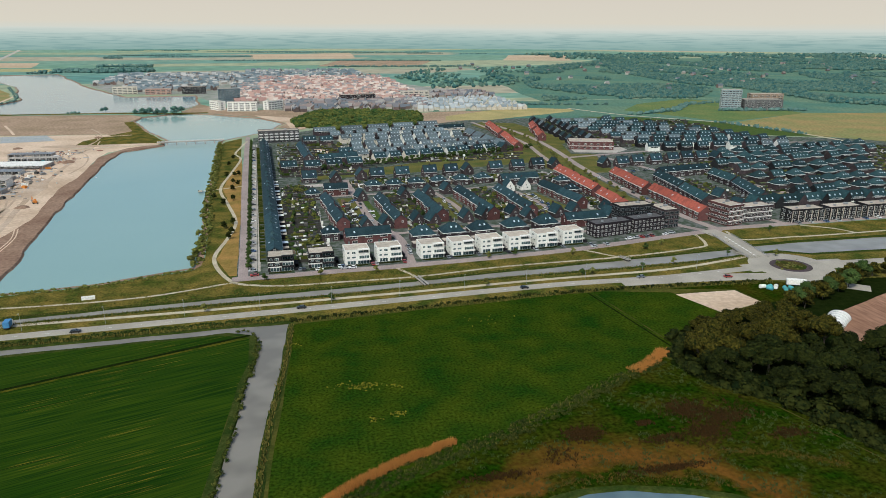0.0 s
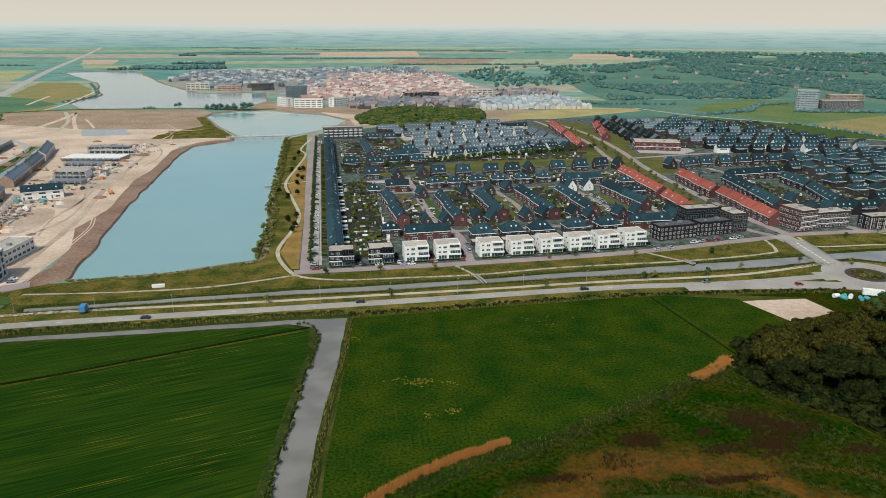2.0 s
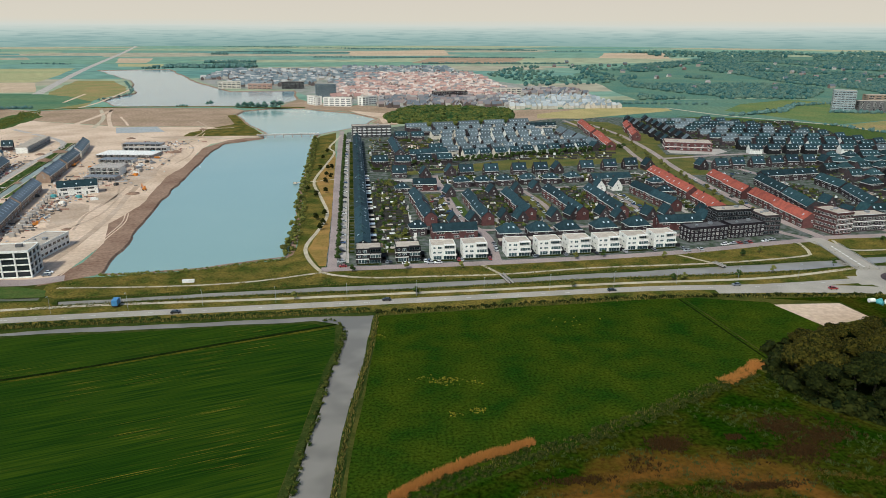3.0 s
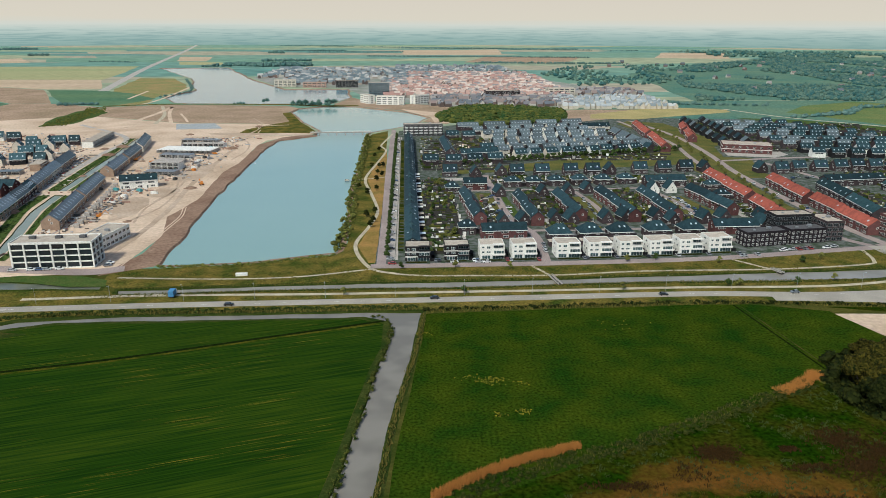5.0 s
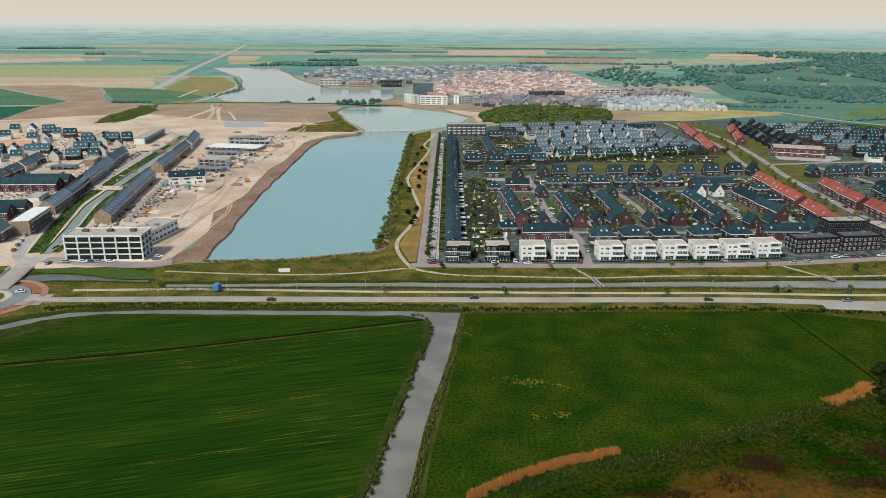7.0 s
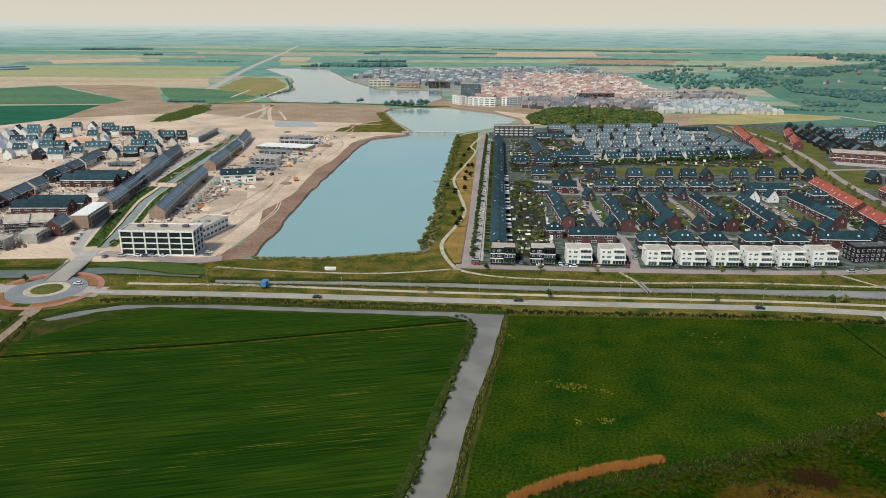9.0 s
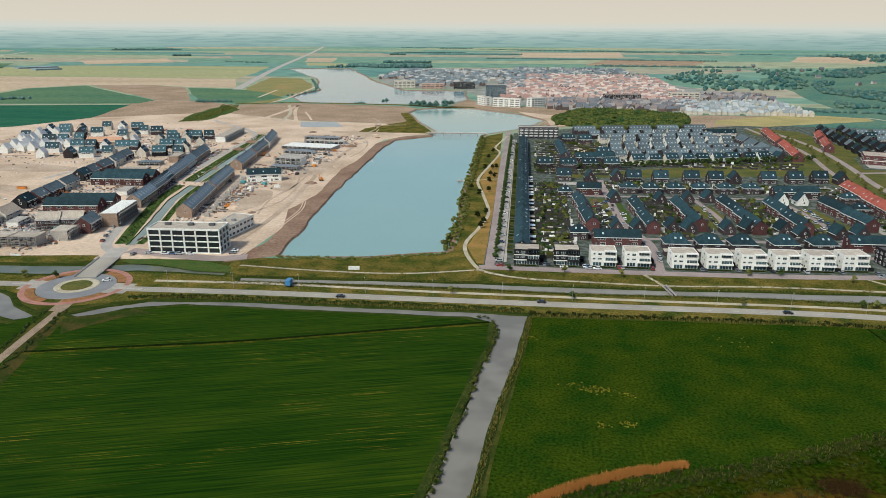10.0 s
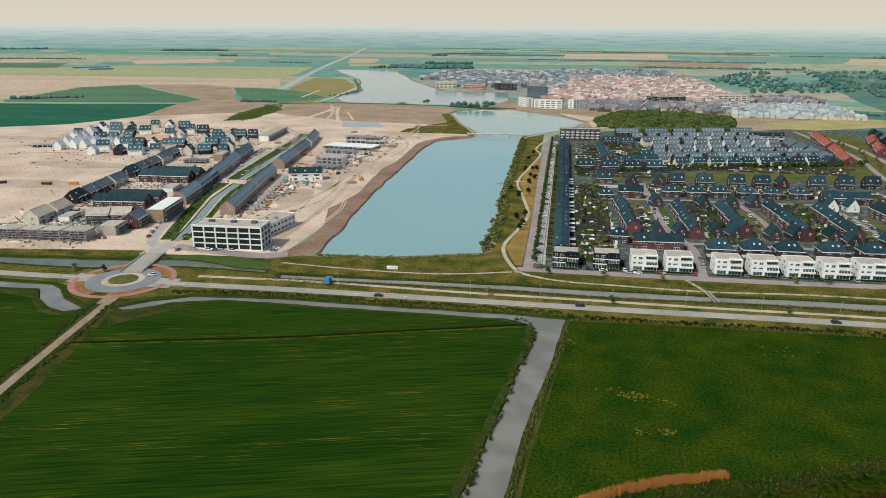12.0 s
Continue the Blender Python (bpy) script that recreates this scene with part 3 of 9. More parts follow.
for k, (r, s, a, depth, m) in WATER.items():
    ring = RINGS[k]
    low = inset(ring, depth * 1.3)
    g = Geo()
    for i in range(len(ring)):
        j = (i + 1) % len(ring)
        g.face([(*ring[i], 0.0), (*ring[j], 0.0), (*low[j], -depth - 0.4), (*low[i], -depth - 0.4)])
    out = inset(ring, -2.6)
    for i in range(len(ring)):
        j = (i + 1) % len(ring)
        g.face([(*out[i], 0.025), (*out[j], 0.025), (*ring[j], 0.025), (*ring[i], 0.025)])
    single("canal_bank" if "lake" not in k else "lake_shore", g.mesh("shore", "soil" if "lake" in k else "bank"), "bare earth shore of the lake" if "lake" in k else "grassy sloping bank along the water's edge", "bank", kind="structure")
    g = Geo()
    g.face([(*p, -depth) for p in ring])
    me = g.mesh("water", m)
    bm = bmesh.new()
    bm.from_mesh(me)
    bmesh.ops.triangulate(bm, faces=bm.faces[:], ngon_method="EAR_CLIP")
    bm.to_mesh(me)
    bm.free()
    single("water", me, {"hazed_water": "water of a far lake, haze put into its pale blue-grey colour", "water": "calm blue-grey lake water, pale sky reflection also put into its colour", "pond_water": "dark blue-grey pond water", "muddy_sky": "narrow canal of still brown water, greyed by sky reflection in its colour", "pale_canal": "narrow canal of grey water with the pale sky put into its colour", "site_canal": "narrow new canal of pale green water", "greenish": "broad canal of dull green water"}[m], "water", kind="structure")


def sheet(name, ring, z, material, label, category, step=0, amp=0.0, kind="structure", holes=()):
    """A flat piece of land or paving with an edge that goes into the ground."""
    if step:
        ring = wobble(ring, step, amp, z * 7 + len(ring))
    if area(ring) < 0:
        ring = ring[::-1]
    pts, edges = [], []
    for r in (ring, *holes):
        k = len(pts)
        pts += [Vector(p) for p in r]
        edges += [(k + i, k + (i + 1) % len(r)) for i in range(len(r))]
    v, e, f, *_ = delaunay_2d_cdt(pts, edges, [], 1, 1e-4)
    g = Geo()
    for q in f:
        c = sum((v[i] for i in q), Vector((0, 0))) / len(q)
        if any(inside(c, h) for h in holes):
            continue
        g.face([(v[i].x, v[i].y, z) for i in q])
    for i in range(len(ring)):
        a, b = ring[i], ring[(i + 1) % len(ring)]
        g.face([(*a, -0.05), (*b, -0.05), (*b, z), (*a, z)])
    return single(name, g.mesh(name, material), label, category, kind=kind)


def band(line, w):
    """The outline of a road of that width along a line of points."""
    out = [[], []]
    for i, p in enumerate(line):
        a, b = Vector(line[max(0, i - 1)]), Vector(line[min(len(line) - 1, i + 1)])
        d = (b - a).normalized()
        n = Vector((-d.y, d.x)) * (w if isinstance(w, (int, float)) else w[i]) / 2
        out[0].append(tuple(Vector(p) + n))
        out[1].append(tuple(Vector(p) - n))
    return out[0] + out[1][::-1]


def smooth(line, n=6):
    """A rounded line through the points."""
    pts = [Vector(p) for p in line]
    pts = [2 * pts[0] - pts[1]] + pts + [2 * pts[-1] - pts[-2]]
    out = []
    for i in range(1, len(pts) - 2):
        a, b, c, d = pts[i - 1:i + 3]
        for j in range(n):
            t = j / n
            out.append(tuple(0.5 * (2 * b + (c - a) * t + (2 * a - 5 * b + 4 * c - d) * t * t + (3 * b - a - 3 * c + d) * t ** 3)))
    return out + [tuple(pts[-2])]


def road(name, line, w, z, material, label, category="road"):
    return sheet(name, band(smooth(line), w), z, material, label, category)


# fields in front
sheet("crop_field", [(-200, 248), (-189, 253), (-174, 266.5), (-152, 274.4), (-126, 275.4), (-87, 275.8), (-74, 276.4), (-24, 277.2), (-14, 272), (-14, 250), (-18, 225), (-21, 197), (-24.5, 172), (-29, 140), (-38, 40), (-165, 40), (-183, 165)], 0.05, "crop", "dark green crop field with long drilled rows", "field", 8, 0.8)
sheet("meadow", [(4, 282), (60, 286), (125, 289), (150, 289), (182, 280), (190, 251), (172, 240), (154, 230), (140, 217), (116, 204), (88, 190), (58, 175.5), (33, 164), (8, 152), (-9, 140), (-7, 170), (-5, 193), (-2, 215), (1, 246)], 0.05, "meadow", "green meadow with yellow flowering patches", "field", 8, 0.6)
sheet("rough_pasture", [(-8, 142), (33, 166), (58, 177.5), (88, 192), (116, 206), (141, 219), (150, 200), (165, 173), (174, 145), (190, 105), (190, 60), (134, 118), (124.5, 131.5), (116, 138.5), (102.5, 144.5), (88, 148.7), (77, 149.8), (67, 148.6), (60, 146), (55, 138), (30, 60), (-10, 60)], 0.04, "rough_grass", "rough pasture with brown and rusty tussocks", "field", 6, 0.8)
sheet("west_field", [(-207, 262), (-200, 225), (-192, 180), (-178, 120), (-420, 120), (-420, 255), (-330, 262), (-262, 266), (-240, 262), (-226, 248), (-214, 246)], 0.05, "crop", "green field beside the farm track", "field", 8, 0.6)
# verge along main road and canal
sheet("road_verge", [(-420, 281), (-246, 283), (-200, 268), (-168, 282), (-128, 286), (-74, 286.5), (0, 287.5), (60, 289), (125, 292), (182, 290), (240, 284), (330, 270), (900, 240), (900, 312), (343, 312), (293, 315), (277, 322), (250, 322), (221, 317), (174, 316.5), (113, 316.5), (67, 314.5), (20, 311.5), (-26, 312), (-82, 310), (-139, 307), (-145, 314), (-172, 315), (-197, 314.5), (-215, 307), (-246, 302), (-298, 302), (-420, 288)], 0.06, "verge", "rough grass verge beside the main road", "verge", 8, 0.3)
sheet("canal_verge", [(-155, 343), (-153, 325), (-144, 318), (-83, 321), (-27, 324), (27, 325.5), (68, 327), (116, 330.5), (179, 334), (251, 338.5), (273, 341), (298, 342.5), (364, 340.5), (900, 348), (900, 372), (380, 372), (280, 372), (250, 369), (200, 358), (158, 351), (73, 345), (29, 344), (-19, 342), (-30, 345), (-41, 372), (-46, 363), (-59, 361), (-92, 351), (-122, 347)], 0.06, "verge", "grassy strip with wild flowers between street and canal", "verge", 8, 0.3)
sheet("lake_park", [(-41, 370), (-40, 388), (-42, 453), (-47, 522), (-47, 590), (-50, 688), (-53, 797), (-50, 815), (-33, 840), (-30, 700), (-26, 500), (-22, 345), (-30, 345)], 0.05, "verge", "lakeside strip of grass and shrubs", "verge", 8, 0.4)
sheet("dry_grass", [(-33.5, 382), (-25.5, 352), (-21.8, 352), (-23.5, 470), (-25.8, 588), (-28.8, 700), (-31, 699), (-40, 566), (-25.6, 461), (-28.4, 423)], 0.10, "dry", "dry yellow-brown grass along the lakeside path", "verge", 6, 0.5)
# sandy building site
sheet("building_site", [(-155, 338), (-150, 404), (-152, 493), (-157, 593), (-166, 738), (-160, 784), (-138, 850), (-188, 905), (-300, 912), (-470, 1000), (-560, 1138), (-624, 1075), (-604, 905), (-642, 802), (-706, 761), (-1100, 640), (-1100, 300), (-420, 308), (-322, 318), (-240, 327), (-222, 332), (-200, 335)], 0.05, "sand", "bare pale sand of a large building site", "ground", 14, 2.0, holes=(RINGS["side_canal"], RINGS["side_canal_north"]))
sheet("lake_beach", [(-160, 335), (-136.5, 348), (-138.3, 399), (-145.8, 472), (-149.8, 589), (-153.8, 711), (-151.3, 771), (-132, 789), (-117, 806), (-122, 816), (-150, 790), (-165, 741), (-161, 628), (-165, 594), (-156, 494), (-162, 449), (-152, 404), (-150, 370)], 0.09, "soil", "dark brown earth shore of the lake", "ground", 9, 1.4)
sheet("shore_sand", [(-122, 808), (-118, 824), (-124, 838), (-190, 860), (-190, 770), (-160, 770), (-152, 786), (-132, 800)], 0.055, "sand", "bare pale sand at the end of the footbridge", "ground", 8, 1.0)
sheet("heathland", [(-140, 848), (-150, 930), (-182, 1034), (-178, 1085), (-200, 1120), (-382, 1135), (-472, 1100), (-470, 1000), (-300, 915), (-188, 908)], 0.08, "heath", "brown fallow land by the water", "field", 20, 4.0)
sheet("point_grass", [(-121, 824), (-118, 838), (-150, 926), (-181, 1030), (-190, 1020), (-165, 930), (-205, 855), (-205, 825)], 0.11, "verge", "green point of land by the footbridge", "verge", 10, 2.0)
for pts, w in (([(-372, 1101), (-366, 1020), (-365, 950), (-356, 873), (-397, 862)], 7), ([(-372, 1101), (-349, 1018), (-314, 918)], 5), ([(-333, 1017), (-313, 970), (-295, 925)], 3), ([(-356, 873), (-300, 880), (-220, 880), (-160, 895)], 4)):
    road("sand_track", pts, w, 0.135, "sand", "pale sandy track over the fallow land", "track")
sheet("far_bank", [(-475, 1128), (-432, 1140), (-432, 1172), (-452, 1260), (-440, 1390), (-480, 1520), (-566, 1712), (-650, 1719), (-590, 1430), (-560, 1330), (-500, 1200)], 0.058, "far_pasture", "olive and straw-coloured land beside the far lake", "field", 16, 4.0)
for pts, w in (([(-432, 1133), (-430, 1216), (-446, 1380), (-460, 1496)], 5), ([(-486, 1222), (-507, 1375)], 5)):
    road("sand_track", pts, w, 0.14, "sand", "pale track beside the far lake", "track")
for off in (0.0, 1.9):
    road("wheel_track", [(-155.5 + off, 343), (-154.5 + off, 380), (-154.6 + off, 418), (-155 + off, 449), (-160 + off, 474)], 0.7, 0.12, "sand", "pale wheel track in the brown shore", "track")
sheet("canal_bank_grass", [(-214, 332), (-197, 336.2), (-168, 335.5), (-152, 329), (-149, 320), (-165, 319.6), (-191, 327.2), (-206, 327)], 0.085, "bank_green", "green grassy bank between the site and the canal", "verge", 5, 0.6)
sheet("canal_bank_grass", [(-420, 312), (-330, 322), (-275, 331), (-231, 337.5), (-230, 328), (-268, 320.5), (-304, 316.5), (-420, 306)], 0.085, "verge", "rough grass bank between the site and the canal", "verge", 5, 0.6)
# town floor
sheet("town_floor", [(-22, 346), (29, 349.5), (73, 351), (158, 357), (235, 369), (280, 376), (640, 378), (900, 380), (900, 640), (640, 700), (560, 740), (520, 930), (440, 960), (260, 960), (60, 900), (-20, 840), (-26, 600)], 0.05, "yard", "gardens, yards and parking courts of the housing estate", "ground")
sheet("green_strip", [(20, 580), (62, 590), (130, 600), (266, 628), (285, 640), (285, 702), (250, 690), (150, 655), (76, 618), (24, 600)], 0.10, "lawn", "yellowing grass strip through the estate", "verge", 8, 0.5)
sheet("avenue_green", [(264, 410), (262, 470), (268, 560), (276, 640), (292, 760), (284, 920), (276, 920), (280, 760), (266, 640), (258, 560), (254, 470), (256, 410)], 0.14, "lawn", "grassy middle strip of the avenue with shrubs", "verge", 8, 0.5)
for i, (ring, m, lab) in enumerate((
        ([(-929, 1010), (-640, 1072), (-600, 905), (-640, 805), (-706, 764), (-1400, 500), (-1800, 800)], "field_teal", "flat dark green field"),
        ([(-935, 1035), (-640, 1090), (-640, 1140), (-945, 1420), (-1010, 1329), (-956, 1060)], "field_green", "flat green field"),
        ([(-560, 1145), (-470, 1105), (-440, 1230), (-520, 1330), (-600, 1385), (-705, 1400)], "field_green", "flat green field beyond the building site"),
        ([(-640, 1150), (-575, 1150), (-715, 1400), (-815, 1450), (-935, 1425)], "heath", "brown fallow field"),
        ([(-2400, 900), (-1800, 835), (-975, 1045), (-1025, 1330), (-955, 1432), (-815, 1462), (-712, 1410), (-612, 1420), (-712, 1661), (-1501, 1651), (-2400, 1500)], "tan_field", "bare pinkish tan ploughed field"),
        ([(-2900, 1560), (-2400, 1510), (-1501, 1660), (-716, 1670), (-760, 1900), (-840, 2230), (-1457, 2170), (-1900, 1800)], "yellow_field", "pale yellow-green field beside the straight road"),
        ([(544, 1026), (616, 864), (803, 930), (803, 1117), (741, 1184), (615, 1110)], "pasture_green", "open green field beyond the houses"),
        ([(608, 850), (640, 719), (690, 662), (1100, 700), (1000, 900), (804, 934)], "far_pasture", "straw and olive coloured open field"),
        ([(240, 960), (302, 948), (465, 1030), (470, 1060), (380, 1102), (250, 1005)], "stubble", "straw-coloured field behind the estate"),
        ([(25, 900), (20, 975), (-10, 1036), (-20, 1070), (60, 1000), (60, 930)], "sand", "bare sandy plot by the lake"),
        ([(-936, 2926), (-801, 2906), (-730, 2550), (-830, 2560)], "tan_field", "far tan stubble field"),
        ([(-806, 2500), (-650, 2475), (-600, 2300), (-745, 2320)], "yellow_field", "far yellow-green field"),
        ([(-82, 3750), (450, 3960), (384, 3190), (-48, 3180)], "tan_field", "far tan field"),
        ([(293, 3000), (676, 2950), (510, 2460), (166, 2510)], "heath", "far brown ploughed field"),
        ([(1205, 3520), (1500, 3485), (1245, 2825), (975, 2915)], "tan_field", "far pale stubble field"),
        ([(-1658, 2472), (-1460, 2750), (-1272, 2440), (-1485, 2250)], "tan_field", "far tan field"),
        ([(-2298, 2561), (-2069, 2630), (-1924, 2300), (-2035, 2270)], "tan_field", "far tan field"),
        ([(-1970, 2190), (-1753, 2250), (-1590, 1990), (-1750, 1945)], "field_green", "far green field"))):
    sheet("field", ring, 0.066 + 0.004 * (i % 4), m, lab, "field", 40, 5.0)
road("far_road", [(-2028, 2365), (-2270, 2850), (-2511, 3345)], 14.0, 0.15, "concrete", "pale far road over the polder", "road")
for x, y, L, rz in ((-1490, 2010, 110, 54), (-1400, 1930, 70, 54)):
    single("glasshouse", Geo().box(-L / 2, L / 2, -22, 22, 0, 4.2).mesh("glasshouse", "dormer_grey"), "long low pale glasshouse in the far fields", "greenhouse", "far glasshouses", at=pose(x, y, 0.05, 0, 0, rz))

sheet("fallow_strip", [(-650, 1070), (-600, 900), (-470, 985), (-474, 1098), (-565, 1146), (-645, 1150)], 0.06, "heath", "brown fallow edge of the building site", "field", 12, 2.0)
sheet("far_meadow", [(270, 962), (520, 936), (645, 702), (905, 640), (1400, 560), (2600, 900), (1400, 903), (1000, 1013), (900, 1133), (700, 1207), (470, 1193), (300, 1245), (230, 1100), (262, 1010)], 0.055, "far_green_haze", "green fields between the estate and the far woods", "field", 40, 6.0)
sheet("avenue_lawn", [(243, 566), (300, 560), (300, 600), (322, 655), (296, 660), (312, 720), (334, 745), (322, 905), (282, 930), (258, 900), (274, 790), (256, 690), (243, 640)], 0.075, "lawn", "wide yellow-green verges of the avenue", "verge", 8, 0.8)
sheet("town_edge_lawn", [(560, 745), (645, 705), (905, 645), (905, 700), (660, 730), (600, 860), (525, 935), (440, 962), (500, 880)], 0.075, "bank_green", "green edge of the estate", "verge", 10, 1.0)

# roads
road("main_road", [(-900, 285), (-420, 288), (-285, 289.5), (-236, 291)], 6.2, 0.12, "asphalt", "long straight grey asphalt main road")
road("main_road", [(-190, 291.5), (-120, 295), (-50, 297), (25, 299), (130, 302.5), (190, 300), (244, 303)], 6.2, 0.12, "asphalt", "long straight grey asphalt main road")
road("main_road", [(286, 300), (330, 297), (400, 290), (900, 260)], 8.0, 0.12, "asphalt", "grey asphalt main road beyond the roundabout")
road("slip_lane", [(165, 298), (200, 295.5), (236, 291), (262, 283)], 10, 0.13, "asphalt", "wide worn asphalt lane beside the roundabout")
road("cycle_path", [(-180, 304), (-118, 307.5), (-50, 307), (5, 308), (65, 309), (128, 311), (197, 311), (240, 318), (256, 322)], 2.6, 0.12, "path", "pale cycle path along the main road", "path")
road("footpath", [(-10, 333.7), (5, 331), (28, 330.5), (69, 330), (118, 335), (185, 336), (236, 342), (246, 349), (251, 368)], 1.9, 0.12, "path", "pale shell footpath along the canal", "path")
road("footpath", [(-148, 332), (-100, 329), (-60, 331), (-22, 342)], 1.6, 0.12, "path", "narrow shell path above the canal", "path")
road("footpath", [(274, 369), (272, 351), (305, 349), (375, 348), (800, 352)], 1.9, 0.12, "path", "pale shell footpath along the canal", "path")
road("footpath", [(-9.5, 333.7), (-24.3, 344), (-34.8, 381.7), (-29.4, 423), (-26.1, 460.5), (-33.5, 512), (-41.5, 565), (-36, 630), (-30.1, 699), (-36.3, 731), (-32, 775), (-26.5, 818)], 2.2, 0.16, "path", "winding pale shell path beside the lake", "path")
road("footpath", [(-50, 566), (-41, 565), (-24.9, 572.4)], 1.6, 0.17, "path", "short shell path to the jetty", "path")
road("footpath", [(60, 345), (66, 332), (68, 325)], 1.7, 0.17, "path", "short path down to the water", "path")
road("footpath", [(170, 352), (176, 345), (184, 335)], 1.7, 0.17, "path", "short path down to the canal", "path")
road("footpath", [(330, 371), (345, 360), (352, 348)], 1.7, 0.17, "path", "short path down to the canal", "path")
road("front_street", [(-24, 346), (29, 347.3), (73, 348.5), (158, 354), (235, 367), (270, 372), (330, 376), (900, 378)], 6.5, 0.16, "paver", "brick-paved residential street facing the canal", "road")
road("side_street", [(-18.6, 345), (-20.3, 450), (-23.5, 588), (-26, 789), (-26.4, 850)], 5.0, 0.15, "paver", "reddish brick-paved street along the lakeside park", "road")
road("parking_strip", [(-14.0, 358), (-14.8, 450), (-16.8, 600), (-19.6, 790)], 4.2, 0.14, "concrete", "paved strip of parking bays", "parking")
road("footpath", [(-10.8, 356), (-11.6, 450), (-13.4, 580), (-16.2, 790)], 1.5, 0.145, "concrete", "straight pale pavement along the dark terrace", "path")
road("side_street", [(69, 350), (71, 400), (61, 440), (59, 500), (58, 580)], 5.2, 0.15, "paver", "brick-paved side street between the houses", "road")
road("avenue", [(272, 372), (268, 420), (270, 500), (276, 590), (290, 690), (297, 800), (285, 930)], 6.0, 0.15, "paver", "avenue between two rows of red-roofed houses", "road")
road("avenue", [(262, 372), (250, 400), (249, 470), (253, 560), (262, 650), (276, 760), (268, 930)], 5.0, 0.15, "paver", "side lane of the avenue", "road")
road("side_street", [(284, 640), (360, 655), (470, 670), (580, 680), (640, 640)], 6.0, 0.15, "paver", "street between the eastern estates", "road")
road("side_street", [(323, 376), (318, 420), (338, 520), (330, 590), (318, 640)], 5.5, 0.15, "paver", "brick-paved street between dark roofs", "road")
road("back_lane", [(88, 412), (92, 470), (84, 525)], 4.0, 0.13, "paver", "narrow paved lane behind the gardens", "road")
road("back_lane", [(122, 415), (125, 470), (118, 530)], 4.0, 0.13, "paver", "narrow paved lane with parked cars", "road")
road("back_lane", [(186, 412), (187, 470), (180, 520)], 4.0, 0.13, "paver", "narrow paved lane between back gardens", "road")
road("back_lane", [(60, 556), (120, 562), (180, 566), (235, 572)], 4.5, 0.13, "paver", "paved lane along the grass strip", "road")
for ring, m, lab in (
        ([(47, 434), (60, 434), (57, 512), (44, 512)], "lawn", "yellowish grass court between the terraces"),
        ([(64, 440), (69, 440), (66, 500), (62, 500)], "bank_green", "green strip along a terrace"),
        ([(111, 436), (131, 438), (128, 500), (107, 498)], "lawn", "dry yellow grass court with parked cars"),
        ([(173, 436), (203, 446), (196, 500), (170, 498)], "lawn", "dry yellow grass court with parked cars"),
        ([(215, 440), (228, 440), (230, 520), (213, 520)], "concrete", "pale parking court behind the red-roofed terrace"),
        ([(286, 430), (297, 430), (302, 520), (287, 520)], "concrete", "pale parking court east of the avenue"),
        ([(43, 716), (72, 719), (73, 750), (42, 746)], "sand", "bare sandy plot between the houses"),
        ([(20, 556), (66, 560), (66, 572), (20, 566)], "concrete", "pale yard at the end of the gardens")):
    sheet("court", ring, 0.105, m, lab, "court", 5, 0.5)
road("back_lane", [(28.5, 372), (27.5, 440), (26, 500), (24, 566)], 2.0, 0.13, "concrete", "narrow pale footpath between long back gardens", "road")
road("back_lane", [(152, 416), (152, 470), (149, 520)], 2.0, 0.13, "concrete", "narrow pale path between back gardens", "road")
road("back_lane", [(80, 380), (120, 382), (170, 386), (192, 390)], 4.5, 0.13, "paver", "paved lane behind the white villas", "road")
road("back_lane", [(50, 410), (110, 412), (170, 414), (228, 420)], 4.0, 0.128, "paver", "paved lane behind the hipped houses", "road")
road("back_lane", [(30, 520), (100, 522), (170, 527), (232, 534)], 4.0, 0.128, "paver", "paved lane across the estate", "road")
for i in range(6):
    y = 668 + 27 * i
    road("back_lane", [(82 - 2 * i, y - 1), (150 - 2 * i, y + 17), (228 - 6 * i, y + 37)], 4.5, 0.13, "concrete", "pale street between rows of grey-roofed houses", "road")
for i in range(7):
    y = 431 + 27.5 * i
    road("back_lane", [(380, y - 2), (460, y + 6), (470 + 27 * i, y + 8 + 2.5 * i)], 4.5, 0.13, "paver", "paved street between dark-roofed houses", "road")
for i in range(9):
    x, y, s = -172 - 7 * (i % 5), 380 + 55 * i, (i % 3 - 1) * 9
    road("sand_track", [(x, y), (x - 6 + s, y + 40), (x - 4, y + 90), (x - 16 - s, y + 140)], 1.5, 0.125, "damp", "wheel tracks in the sand", "track")
sheet("school_yard", [(304, 668), (345, 656), (366, 672), (368, 706), (340, 716), (312, 704)], 0.09, "concrete", "paved yard round the school", "paving")
road("far_road", [(640, 640), (640, 720), (610, 850), (520, 960), (470, 1070)], 6.0, 0.12, "path", "pale distributor road beyond the houses", "road")
road("far_road", [(-592, 1377), (-800, 2200), (-1100, 3500), (-1415, 4800)], 18.0, 0.15, "concrete", "straight pale road over the polder", "road")
road("dike", [(-480, 1110), (-384, 1143), (-217, 1136), (-150, 1118), (-90, 1120)], 12.0, 0.3, "verge", "low grassy dam between two lakes", "dike")
road("farm_track", [(-204, 274), (-198, 239), (-193.5, 215), (-187, 182), (-172, 110), (-165, 40)], 3.7, 0.12, "track", "pale farm track between the fields", "road")
road("site_road", [(-226, 343), (-238, 356), (-250, 388), (-272, 455), (-281, 512), (-292, 590), (-304, 682), (-321, 790), (-420, 900)], 6.0, 0.12, "concrete", "dusty concrete road on the building site")
road("site_road", [(-219, 348), (-170, 341), (-150, 346)], 9.0, 0.13, "paver", "paved forecourt of the office", "road")
